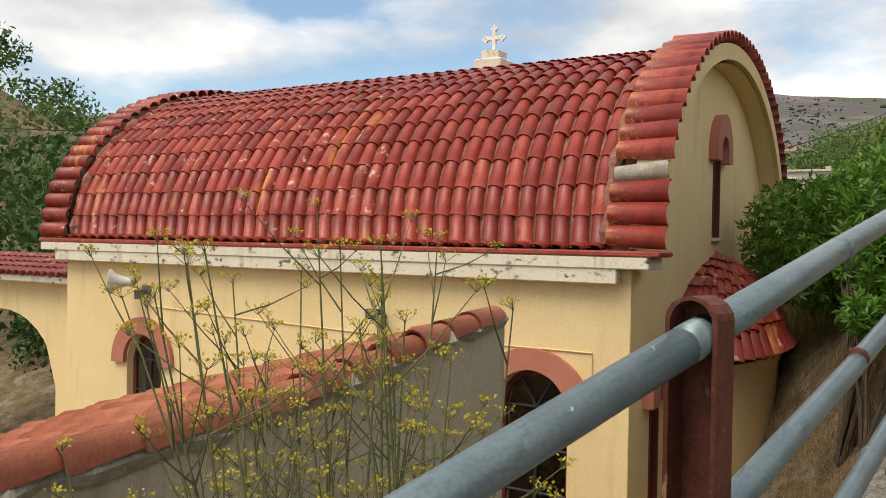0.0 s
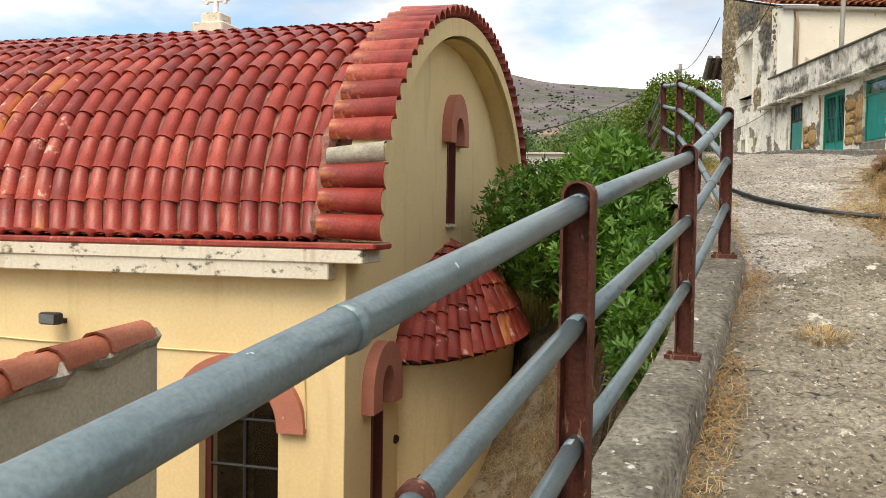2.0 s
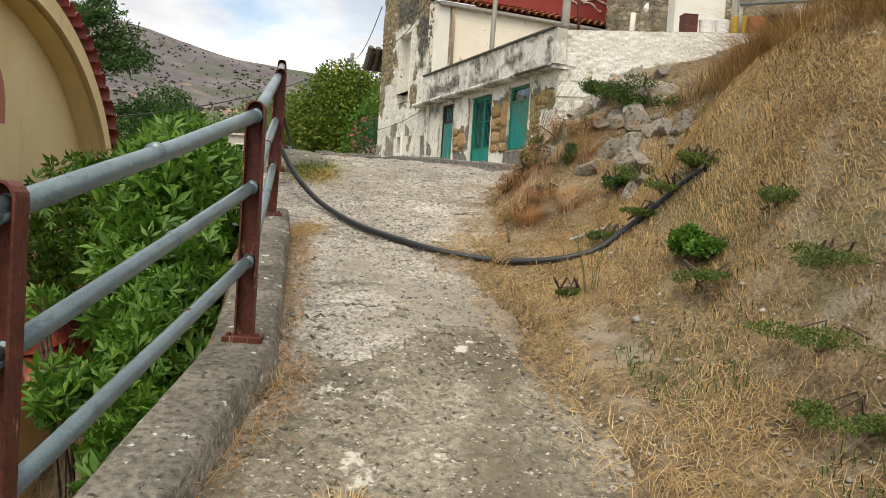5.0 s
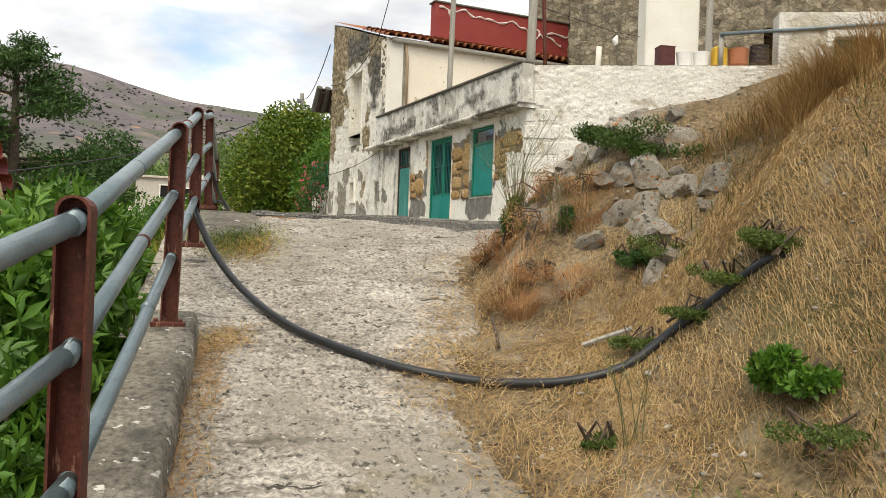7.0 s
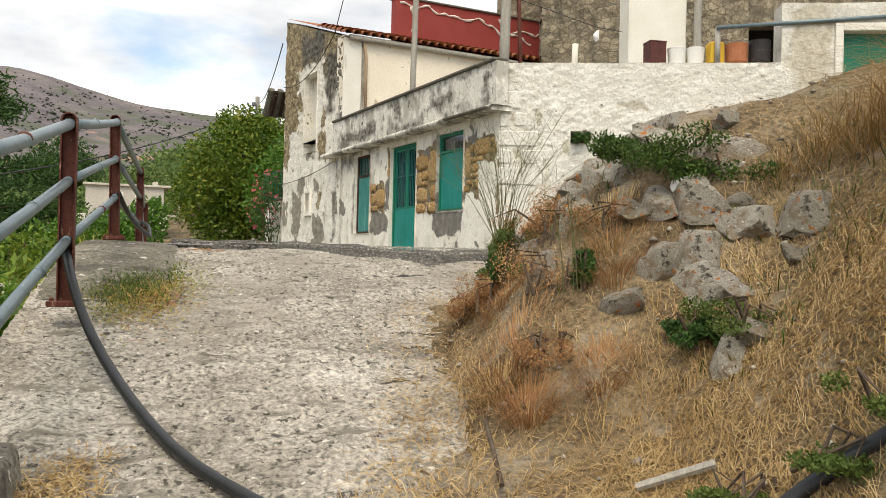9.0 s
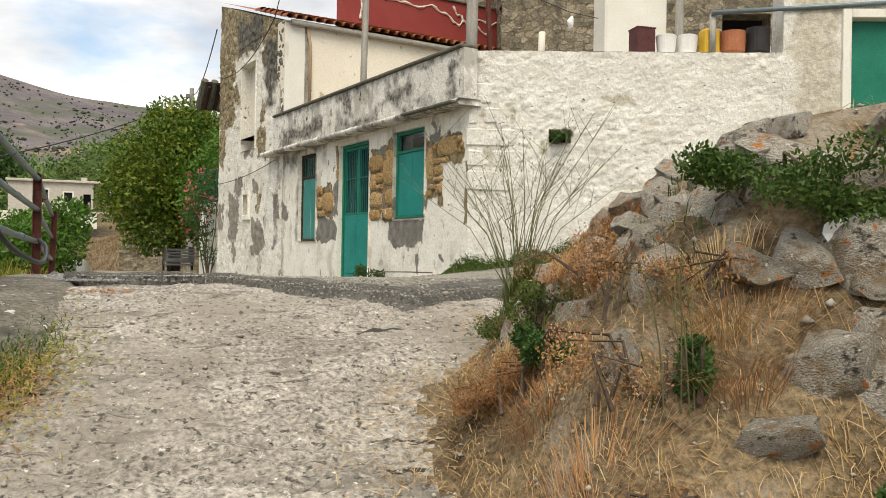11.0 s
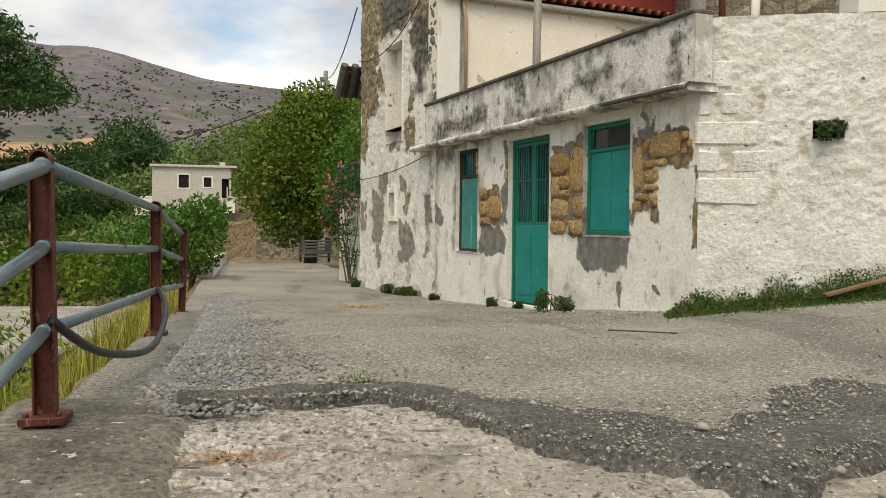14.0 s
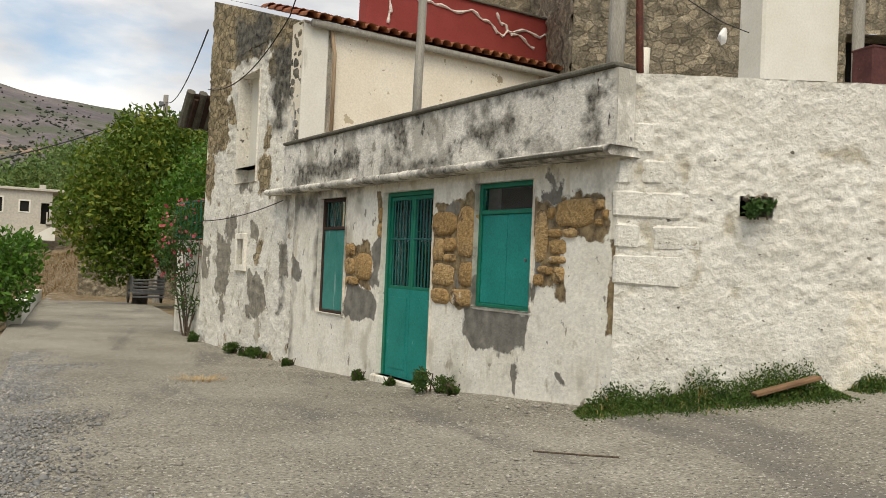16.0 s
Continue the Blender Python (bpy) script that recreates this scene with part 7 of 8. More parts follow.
bush("weed_bush", [(-2.6, 20.2, 1.9, 0.9, 1.4, 0.6), (-4.4, 19, 1.6, 1.4, 1.6, 0.9)], 2200, 0.12, M["leafyel"], "yellow-green bush beside the lane", "bush", 0.4, 1, 16, 8, (-3, 20, 0.9))
bush("round_bush", [(-4.6, 36.5, 2.7, 1.5, 1.5, 1.25), (-3.9, 37.4, 3.2, 1.0, 1.1, 0.9), (-5.4, 37, 2.5, 1.3, 1.2, 1.0)], 4200, 0.17, M["leaf"], "dense round green bush behind the lane wall", "bush", 0.5, 1, 17, 8, (-4.6, 36.8, 0.8), 0.03)
for i, (x, y, z) in enumerate(((-7.5, 26, 2.0), (-9.5, 31, 2.3), (-12.5, 24, 1.3), (-6.4, 33, 2.0), (-8.6, 40, 2.6), (-14.5, 36, 2.3), (-10, 20, 0.8), (-17, 28, 1.4))):
    bush("scrub_bush", [(x, y, z - 0.3, 1.6, 1.6, 1.3), (x + 0.9, y + 0.5, z + 0.4, 1.0, 1.1, 0.8), (x - 1.0, y + 0.2, z - 0.2, 1.2, 1.1, 0.9)], 1900, 0.2, M[("leafyel", "leaf", "leafyel")[i % 3]], "broad green scrub bush on the slope", "bush", 0.5, 1, 30 + i, 5, (x, y, z - 2.0), 0.03)
bush("round_bush", [(-2.75, 32.4, 3.0, 0.95, 1.0, 0.85), (-2.3, 32.6, 3.6, 0.6, 0.7, 0.55), (-3.4, 32.2, 2.7, 0.8, 0.9, 0.8)], 4200, 0.15, M["leaf"], "dense bright green bush beside the lane wall", "bush", 0.5, 1, 18, 8, (-2.8, 32.4, 1.2), 0.03)
# carob by the lane, cedar, village trees
tree("carob_tree", -0.2, 45.5, road_z(45.5), 7.2, [(-0.4, 45, 6.4, 2.3, 2.2, 1.9), (1.1, 45.5, 7.4, 1.6, 1.8, 1.5), (-1.6, 44.6, 5.0, 1.5, 1.6, 1.4), (0.6, 44.6, 5.0, 1.9, 1.8, 1.5), (-0.1, 45.6, 8.2, 1.4, 1.4, 1.0), (1.6, 44.8, 3.8, 1.2, 1.2, 1.2), (-0.8, 44.5, 3.6, 1.4, 1.3, 1.0)], 26000, 0.20, M["carob"], "broad yellow-green tree overhanging the lane", 5, 0.3)
tree("mulberry_tree", 2.2, 41.0, 2.0, 5.5, [(2.2, 41.5, 6.2, 1.4, 1.6, 1.4), (1.2, 41.8, 5.0, 1.1, 1.4, 1.5)], 3500, 0.19, M["leaf"], "green tree behind the old house", 6, 0.22)
cedar = []
rc = random.Random(8)
for k in range(46):
    h = k / 46
    a = rc.uniform(0, 2 * math.pi)
    L = (1 - h) ** 0.8 * 4.3 + 0.9
    for q in (0.45, 0.8, 1.0):
        cedar.append((-11.0 + math.cos(a) * L * q, 41.5 + math.sin(a) * L * q, 0.8 + h * 9.3 + q * 0.3, 1.25 * (1.1 - 0.5 * h), 1.25 * (1.1 - 0.5 * h), 0.34))
ct = thing("cedar_tree", "dark layered cedar with drooping flat branches", "tree")
g = Geo().tube([(-11.0, 41.5, -1), (-11.0, 41.5, 5), (-11.0, 41.5, 10.2)], [0.35, 0.24, 0.06], 9)
for b in cedar[2::3]:
    g.tube([(-11.0, 41.5, b[2] - 0.4), b[:3]], [0.07, 0.02], 5)
part("trunk", g, M["bark"], ct)
part("crown", leaf_mesh("crown", blob_points(cedar, 34000, 9, 0.1), 0.25, M["leafdark"], 0.28, 1, 0.0, 9), None, ct)
tree("oak_tree", -21.5, 104, float(ground_z(-21.5, 104.0)), 8.5, [(-21.5, 104, 12.0, 3.4, 3.4, 2.8), (-23.5, 104, 10.5, 2.6, 2.6, 2.2), (-19.6, 104, 10.8, 2.6, 2.6, 2.2)], 5200, 0.42, M["leafdark"], "dark round tree above the far house", 21, 0.4)


def woodland(name, spots, seed, mat, label, per=130, size=0.55):
    g = np.random.default_rng(seed)
    blobs = []
    for x, y in spots:
        z = float(ground_z(x, y))
        r = g.uniform(1.4, 3.0)
        for k in range(3):
            blobs.append((x + g.uniform(-1, 1) * r * 0.6, y + g.uniform(-1, 1) * r * 0.6, z + r * g.uniform(0.7, 1.5), r * g.uniform(0.6, 1), r * g.uniform(0.6, 1), r * g.uniform(0.5, 0.8)))
    ob = part(name, leaf_mesh(name, blob_points(blobs, per * len(spots), seed, 0.5), size, mat, 0.55, 1, 0.4, seed))
    return tagged(ob, label, "trees", kind="stuff")


gw = np.random.default_rng(41)
woodland("olive_grove", [(gw.uniform(-30, 26), gw.uniform(92, 190)) for _ in range(190)], 42, M["olive"], "grey-green olive trees on the far slope", 150, 0.6)
woodland("far_woods", [(gw.uniform(-95, -18), gw.uniform(60, 240)) for _ in range(210)], 43, M["olive"], "mixed scattered trees in the valley", 120, 0.7)
woodland("dark_woods", [(gw.uniform(-80, -14), gw.uniform(50, 150)) for _ in range(90)], 44, M["leafdark"], "dark evergreen trees in the valley", 130, 0.6)
woodland("hill_woods", [(gw.uniform(-120, -40), gw.uniform(0, 95)) for _ in range(330)], 45, M["olive"], "olive trees and scrub on the hillside", 120, 0.6)
woodland("hill_oaks", [(gw.uniform(-110, -36), gw.uniform(4, 85)) for _ in range(110)], 46, M["leafdark"], "dark evergreen oaks on the hillside", 130, 0.6)
woodland("yard_trees", [(gw.uniform(-34, -18), gw.uniform(10, 40)) for _ in range(26)], 47, M["leafdark"], "dark trees beyond the chapel", 380, 0.32)
for i, (x, y) in enumerate(((-16.2, 12.4), (-18.4, 12.8), (-20.5, 14.0), (-17.5, 15.0))):
    bush("garden_bush", [(x, y, -1.4, 1.3, 1.0, 1.5), (x + 0.6, y, -0.6, 0.9, 0.8, 0.9), (x - 0.7, y + 0.3, -1.0, 0.9, 0.8, 1.0)], 1700, 0.19, M["leafdark"], "dark evergreen bush behind the porch", "bush", 0.5, 1, 230 + i, 5, (x, y, -3.0), 0.03)
woodland("slope_scrub", [(gw.uniform(-14, 4), gw.uniform(86, 120)) for _ in range(40)], 48, M["shrub"], "low scrub above the far house", 120, 0.4)

# oleander and gate by the rear of the house
ol = Wh(12.2, -0.05, 0)
bush("oleander", [(ol.x, ol.y, 4.3, 0.5, 0.6, 0.55), (ol.x - 0.25, ol.y + 0.4, 3.7, 0.45, 0.5, 0.5), (ol.x + 0.1, ol.y + 0.2, 3.0, 0.4, 0.5, 0.5)], 1500, 0.13, M["leafdark"], "oleander with pink flowers beside the house", "bush", 0.25, 1, 51, 8, (ol.x, ol.y, 2.1))
part("blossom", leaf_mesh("blossom", blob_points([(ol.x, ol.y, 4.35, 0.58, 0.66, 0.6), (ol.x - 0.25, ol.y + 0.4, 3.8, 0.5, 0.55, 0.5)], 160, 52, 0.9), 0.09, M["pink"], 0.8, 1, 0.5, 52), None, bpy.data.objects["oleander"])
balc = thing("balcony_rail", "green iron balcony rail behind the house", "railing")
for k in range(9):
    a = Wh(11.3 + k * 0.28, -0.15, 4.1)
    part("baluster", Geo().tube([a, a + Vector((0, 0, 0.8))], 0.012, 5), M["green"], balc)
for z in (4.15, 4.9):
    part("bar", Geo().tube([Wh(11.3, -0.15, z), Wh(13.55, -0.15, z)], 0.018, 6), M["green"], balc)

# rubble bank
bank = thing("rubble_bank", "tumbled limestone retaining wall with orange lichen", "stone wall")
rb = random.Random(17)
rocks = []
for s in range(9):
    me = rock_geo(s + 1, 1, 1, 1, 0.42, 3)
    me.materials.append(M["rock"])
    rocks.append(me)
rows = []
for i in range(46):
    y = rb.uniform(9.9, 13.3)
    d = 0.22 + 1.5 * rb.random() ** 0.9
    r = 0.035 + 0.12 * rb.random() ** 2.6
    if d > 0.66 and d < (1.6 if y < 11 else 1.15):
        rows.append((float(right_x(y)) + d, y, r * (0.7 if y > 12.4 else 1)))
for x, y, r in rows:
    z = float(ground_z(x, y))
    m = Matrix.Translation((x, y, z - r * rb.uniform(0.0, 0.35))) @ pose(0, 0, 0, rb.uniform(-30, 30), rb.uniform(-30, 30), rb.uniform(0, 360)) @ Matrix.Diagonal((r * rb.uniform(1.1, 1.9), r * rb.uniform(0.9, 1.3), r * rb.uniform(0.7, 1.1), 1))
    part("stone", rb.choice(rocks), None, bank, at=m)
# the coursed face of the wall under the ridge
for d0, y0, y1, r0_ in ((0.88, 10.5, 12.3, 0.15), (1.04, 9.9, 12.1, 0.15), (1.20, 9.85, 11.9, 0.14)):
    y = y0
    while y < y1:
        r = r0_ * rb.uniform(0.72, 1.25)
        x = float(right_x(y)) + d0 + rb.uniform(-0.05, 0.05)
        part("boulder", rb.choice(rocks), None, bank, "large limestone boulder", at=Matrix.Translation((x, y, float(ground_z(x, y)) - r * 0.34)) @ pose(0, 0, 0, rb.uniform(-16, 16), rb.uniform(-16, 16), 95 + rb.uniform(-18, 18)) @ Matrix.Diagonal((r * rb.uniform(1.1, 1.5), r * 0.9, r * rb.uniform(0.75, 0.95), 1)))
        y += r * 2.05
# the large stones, and the lichened slabs along the ridge
for x, y, r, sx, sz in ((3.45, 10.38, 0.22, 1.5, 0.8), (3.38, 11.0, 0.22, 1.7, 0.8), (2.85, 11.93, 0.19, 1.15, 1.15), (2.84, 12.26, 0.20, 1.3, 1.3), (2.95, 11.15, 0.2, 1.3, 1.0), (3.3, 10.7, 0.2, 1.5, 0.9), (3.55, 10.75, 0.22, 1.4, 1.0), (3.15, 10.35, 0.2, 1.3, 0.7), (2.80, 11.55, 0.16, 1.3, 1.0), (3.05, 11.5, 0.2, 1.4, 1.0), (3.1, 12.75, 0.14, 1.7, 0.7), (3.0, 11.75, 0.2, 1.6, 0.9), (2.70, 11.0, 0.15, 1.4, 1.0), (3.38, 11.35, 0.18, 1.8, 0.45), (3.5, 11.8, 0.2, 2.1, 0.45), (3.48, 12.3, 0.18, 2.1, 0.45), (3.45, 12.8, 0.16, 2.0, 0.4), (3.35, 13.3, 0.12, 1.9, 0.4), (3.25, 12.1, 0.2, 1.7, 0.7), (3.22, 11.2, 0.2, 1.6, 0.9)):
    z = float(ground_z(x, y))
    part("boulder", rb.choice(rocks), None, bank, "large limestone boulder", at=Matrix.Translation((x, y, z - r * (0.62 if sz <= 0.55 else 0.42))) @ pose(0, 0, 0, rb.uniform(-14, 14), rb.uniform(-14, 14), 100 + rb.uniform(-20, 20)) @ Matrix.Diagonal((r * sx * 0.82, r * 0.82, r * sz * 0.82, 1)))


def mat_mesh(name, base, length, width, loft, material, seed):
    """Fallen stalks that follow the ground in every direction."""
    g = np.random.default_rng(seed)
    n = len(base)
    a = g.uniform(0, 2 * np.pi, n)
    L = length * g.uniform(0.4, 1.4, n)
    bend = a + g.uniform(-0.5, 0.5, n)
    d1, d2 = np.stack([np.cos(a), np.sin(a)], 1), np.stack([np.cos(bend), np.sin(bend)], 1)
    climb = (ground_z(base[:, 0] + 0.06, base[:, 1]) - ground_z(base[:, 0] - 0.06, base[:, 1])) / 0.12
    flat = np.stack([1 / (1 + climb ** 2), np.ones(n)], 1)
    d1, d2 = d1 * flat, d2 * flat
    p0, p1 = base[:, :2], base[:, :2] + d1 * (L * 0.5)[:, None]
    p2 = p1 + d2 * (L * 0.5)[:, None]
    h0, up = loft * g.random(n) ** 2 * 0.6, loft * g.random(n) ** 1.5
    lift = [h0, h0 + up, h0 + up * g.uniform(0.0, 1.6, n)]
    extra = base[:, 2] - ground_z(base[:, 0], base[:, 1])
    q = [np.concatenate([p, (ground_z(p[:, 0], p[:, 1]) + l + extra)[:, None]], 1) for p, l in zip((p0, p1, p2), lift)]
    s = np.stack([-np.sin(a), np.cos(a), g.uniform(-0.7, 0.7, n)], 1) * width
    v = np.stack([q[0] - s, q[0] + s, q[1] + s * 0.8, q[1] - s * 0.8, q[2]], 1).reshape(-1, 3)
    i = np.arange(n * 5).reshape(n, 5)
    return big_mesh(name, v, np.concatenate([i[:, [0, 1, 2]], i[:, [0, 2, 3]], i[:, [3, 2, 4]]]), material)


# dry grass over the bank
def scatter(n, seed, x0, x1, y0, y1, keep):
    g = np.random.default_rng(seed)
    x, y = g.uniform(x0, x1, n), g.uniform(y0, y1, n)
    k = keep(x, y, g.random(n))
    return on_ground(x[k], y[k], -0.01)


def bank_keep(dense):
    def keep(x, y, r):
        d = x - right_x(y)
        dn = asphalt_y(x) - y
        rocky = np.clip(1.25 * np.exp(-(((y - 11.6) / 1.5) ** 4)) * np.exp(-(((d - 1.1) / 1.1) ** 4)), 0, 1)
        clump = np.clip(0.55 + 0.7 * fractal(x, y, 2.1, 0.7), 0.05, 1)
        return (d > 0.0) & (dn > 0.15) & (r < dense * clump * np.clip(0.25 + d, 0.2, 1) * (1 - 0.93 * rocky) * np.interp(y, [11.3, 12.2], [1, 0.3]) * (1 - 0.8 * np.exp(-(((y - 6.7) / 1.1) ** 4)) * np.exp(-(((d - 1.0) / 0.45) ** 2))))
    return keep


tagged(part("dry_grass", mat_mesh("dry_grass", scatter(560000, 61, 1.8, 5.2, 3.0, 13.6, bank_keep(1.3)), 0.10, 0.0014, 0.036, M["straw"], 61)), "matted dry straw-coloured grass on the bank", "grass", kind="stuff")
tagged(part("standing_grass", blade_mesh("standing_grass", scatter(70000, 60, 1.9, 6.0, 3.0, 12.4, bank_keep(0.14)), 0.11, 0.0013, M["straw"], 1.1, 60, 0.8)), "thin standing stalks of dry grass", "grass", kind="stuff")
tagged(part("dry_grass_far", blade_mesh("dry_grass_far", scatter(36000, 62, 2.4, 12, -3.0, 9.8, lambda x, y, r: bank_keep(0.6)(x, y, r) & (x - right_x(y) > 1.7 + 0.3 * fractal(x, y, 2.0))), 0.2, 0.0024, M["straw_dark"], 1.6, 62, 0.5)), "tall dry grass on the hillside", "grass", kind="stuff")
tall = scatter(170000, 63, 3.2, 6.5, 5.5, 10.4, lambda x, y, r: (x - right_x(y) > np.where(y > 9.2, 1.5, 1.75) + 0.2 * fractal(x, y, 3.0)) & (r < 0.8 * np.clip(0.25 + 1.3 * fractal(x, y, 3.4, 2), 0.05, 1)))
tagged(part("tall_dry_grass", blade_mesh("tall_dry_grass", tall, 0.30, 0.0017, M["straw_dark"], 2.2, 63, 0.8)), "tall bleached dry grass on top of the bank", "grass", kind="stuff")


def edge_keep(x, y, r):
    dl, dr = x - left_x(y) - 0.13, right_x(y) - x
    return ((dl > 0) & (dl < 0.16) & (y < 9.8) & (r < 0.9 * np.clip(0.5 + fractal(x, y, 1.3), 0, 1))) | ((dr > -0.1) & (dr < 0.6) & (r < 0.95 * np.clip((0.45 - dr + 0.2 * fractal(x, y, 2.4, 1.0)) * 2.4, 0, 1) * np.clip(0.55 + fractal(x, y, 1.9, 4), 0.05, 1)))


straw_pts = scatter(150000, 64, -0.6, 3.0, 1.5, 13.4, edge_keep)
straw_pts[:, 2] += 0.07
tagged(part("straw_litter", mat_mesh("straw_litter", straw_pts, 0.09, 0.0016, 0.03, M["straw"], 64)), "loose straw along the edges of the ramp", "straw", kind="stuff")


def kerb_keep(x, y, r):
    dl = x - left_x(y) - 0.12
    return (dl > 0) & (r < np.clip(0.75 + 0.6 * fractal(y, y * 0, 2.6), 0.05, 1) * np.clip(1 - dl / (0.10 + 0.09 * (1 + fractal(y, y * 0, 3.7, 1.0))), 0, 1))


kerb_pts = scatter(60000, 68, -0.5, 1.0, 1.5, 9.9, kerb_keep)
kerb_pts[:, 2] += 0.065
half = len(kerb_pts) // 2
tagged(part("kerb_straw", mat_mesh("kerb_straw", kerb_pts[:half], 0.10, 0.0017, 0.05, M["straw"], 68)), "orange straw drifted against the kerb", "straw", kind="stuff")
tagged(part("kerb_weeds", mat_mesh("kerb_weeds", kerb_pts[half:], 0.09, 0.0017, 0.05, M["redweed"], 69)), "russet dead weeds drifted against the kerb", "weeds", kind="stuff")
down = scatter(24000, 65, -3.4, 0.2, 1.0, 13.0, lambda x, y, r: (left_x(y) - 0.2 - x > 0) & (r < 0.5 * np.clip(0.55 + fractal(x, y, 2.6, 1.0), 0, 1)))
tagged(part("bank_grass", blade_mesh("bank_grass", down, 0.32, 0.002, M["straw"], 1.7, 65, 0.7)), "dry grass on the slope below the kerb", "grass", kind="stuff")
lush = scatter(60000, 66, -7, -0.2, 13.5, 28, lambda x, y, r: (left_x(y) - 0.25 - x > 0) & (r < 0.7))
tagged(part("weed_grass", blade_mesh("weed_grass", lush, 0.55, 0.004, M["weed"], 0.8, 66)), "tall yellow-green weeds below the lane", "grass", kind="stuff")


verge = scatter(26000, 70, -9, 4, 45, 78, lambda x, y, r: (x < left_x(y) - 0.3) | (y > 56.5))
tagged(part("lane_end_grass", blade_mesh("lane_end_grass", verge, 0.4, 0.010, M["dead_scrub"], 1.2, 70, 0.6)), "rough dry grass where the lane bends", "grass", kind="stuff")
green = scatter(90000, 67, 1.9, 5.5, 3.0, 13.0, lambda x, y, r: (x - right_x(y) > 0.25) & (asphalt_y(x) - y > 0.3) & (r < 0.5 * np.clip(fractal(x, y, 3.1, 5.0) - 0.15 + 0.5 * np.exp(-(((y - 7.3) / 1.0) ** 2)) * np.exp(-(((x - right_x(y) - 0.95) / 0.5) ** 2)), 0, 1)))
tagged(part("green_weeds", blade_mesh("green_weeds", green, 0.10, 0.0028, M["shrub"], 1.2, 67, 0.7)), "patches of low green weeds on the bank", "weeds", kind="stuff")


def tuft(name, x, y, r, n, h, mat, label, seed, lift=0.03, z=None, w=0.0025, lean=1.0):
    g = np.random.default_rng(seed)
    a, q = g.uniform(0, 2 * np.pi, n), r * np.sqrt(g.random(n))
    px, py = x + q * np.cos(a), y + q * np.sin(a)
    pz = ground_z(px, py) + lift if z is None else np.full(n, z)
    ob = part(name, blade_mesh(name, np.stack([px, py, pz], 1), h, w, mat, lean, seed, 0.6))
    return tagged(ob, label, "weed")


tuft("grass_tuft", 0.99, 6.26, 0.13, 260, 0.09, M["straw"], "flattened yellow grass tuft in the concrete", 71, 0.05, lean=1.8)
tuft("grass_tuft", 1.67, 6.16, 0.10, 140, 0.07, M["straw"], "flattened yellow grass tuft in the concrete", 72, 0.05, lean=1.8)
def weed_mat(name, x, y, rx, ry, n, mat, label, seed, length=0.10, loft=0.05, lift=0.07):
    g = np.random.default_rng(seed)
    px, py = x + rx * g.normal(size=n) * 0.5, y + ry * g.normal(size=n) * 0.5
    return tagged(part(name, mat_mesh(name, on_ground(px, py, lift), length, 0.0024, loft, mat, seed)), label, "weeds", kind="stuff")


weed_mat("weed_patch", 0.50, 12.55, 0.34, 0.75, 3000, M["weed"], "low yellow-green weed patch on the concrete", 73, 0.05, 0.018, 0.062)
weed_mat("weed_patch", 0.42, 12.75, 0.26, 0.6, 3600, M["shrub"], "low green weed patch on the concrete", 74, 0.035, 0.03, 0.062)
weed_mat("weed_patch", 0.58, 12.3, 0.24, 0.5, 900, M["redweed"], "low russet weed patch on the concrete", 77, 0.045, 0.022, 0.062)
weed_mat("weed_patch", 0.62, 9.95, 0.16, 0.26, 700, M["straw"], "low dry weed patch beside the kerb end", 78, 0.06, 0.02, 0.062)
weed_mat("weed_patch", 0.72, 14.1, 0.2, 0.08, 160, M["redweed"], "dry weeds in the crack of the asphalt edge", 79, 0.04, 0.015, 0.06)

tuft("weed_tuft", 1.22, 15.3, 0.11, 260, 0.06, M["shrub"], "small green weed in the asphalt", 75, 0.085)
tuft("straw_heap", 1.35, 22.6, 0.28, 260, 0.08, M["straw"], "scatter of straw lying on the lane", 76, 0.09, lean=2.4)
rw = random.Random(5)
for i in range(15):
    y = rw.uniform(10.2, 12.5)
    x = float(right_x(y)) + rw.uniform(0.12, 0.8)
    tuft("russet_weed", x, y, rw.uniform(0.08, 0.2), 420, rw.uniform(0.08, 0.2), M[("redweed", "redweed", "straw")[i % 3]], "russet dry weed clump on the bank", 180 + i, 0.0, w=0.0014, lean=1.7)


def cushion(x, y, r, h, n, mat, label, seed, z=None, size=0.034, name="green_shrub"):
    zz = float(ground_z(x, y)) if z is None else z
    rn = random.Random(seed)
    blobs = [(x + rn.uniform(-0.9, 0.9) * r, y + rn.uniform(-0.9, 0.9) * r, zz + h * rn.uniform(0.1, 0.7), r * rn.uniform(0.2, 0.55), r * rn.uniform(0.2, 0.55), h * rn.uniform(0.2, 0.45)) for _ in range(7)]
    return bush(name, blobs, n, size, mat, label, "shrub", 0.5, 1, seed, 5, (x, y, zz - 0.02), 0.006)


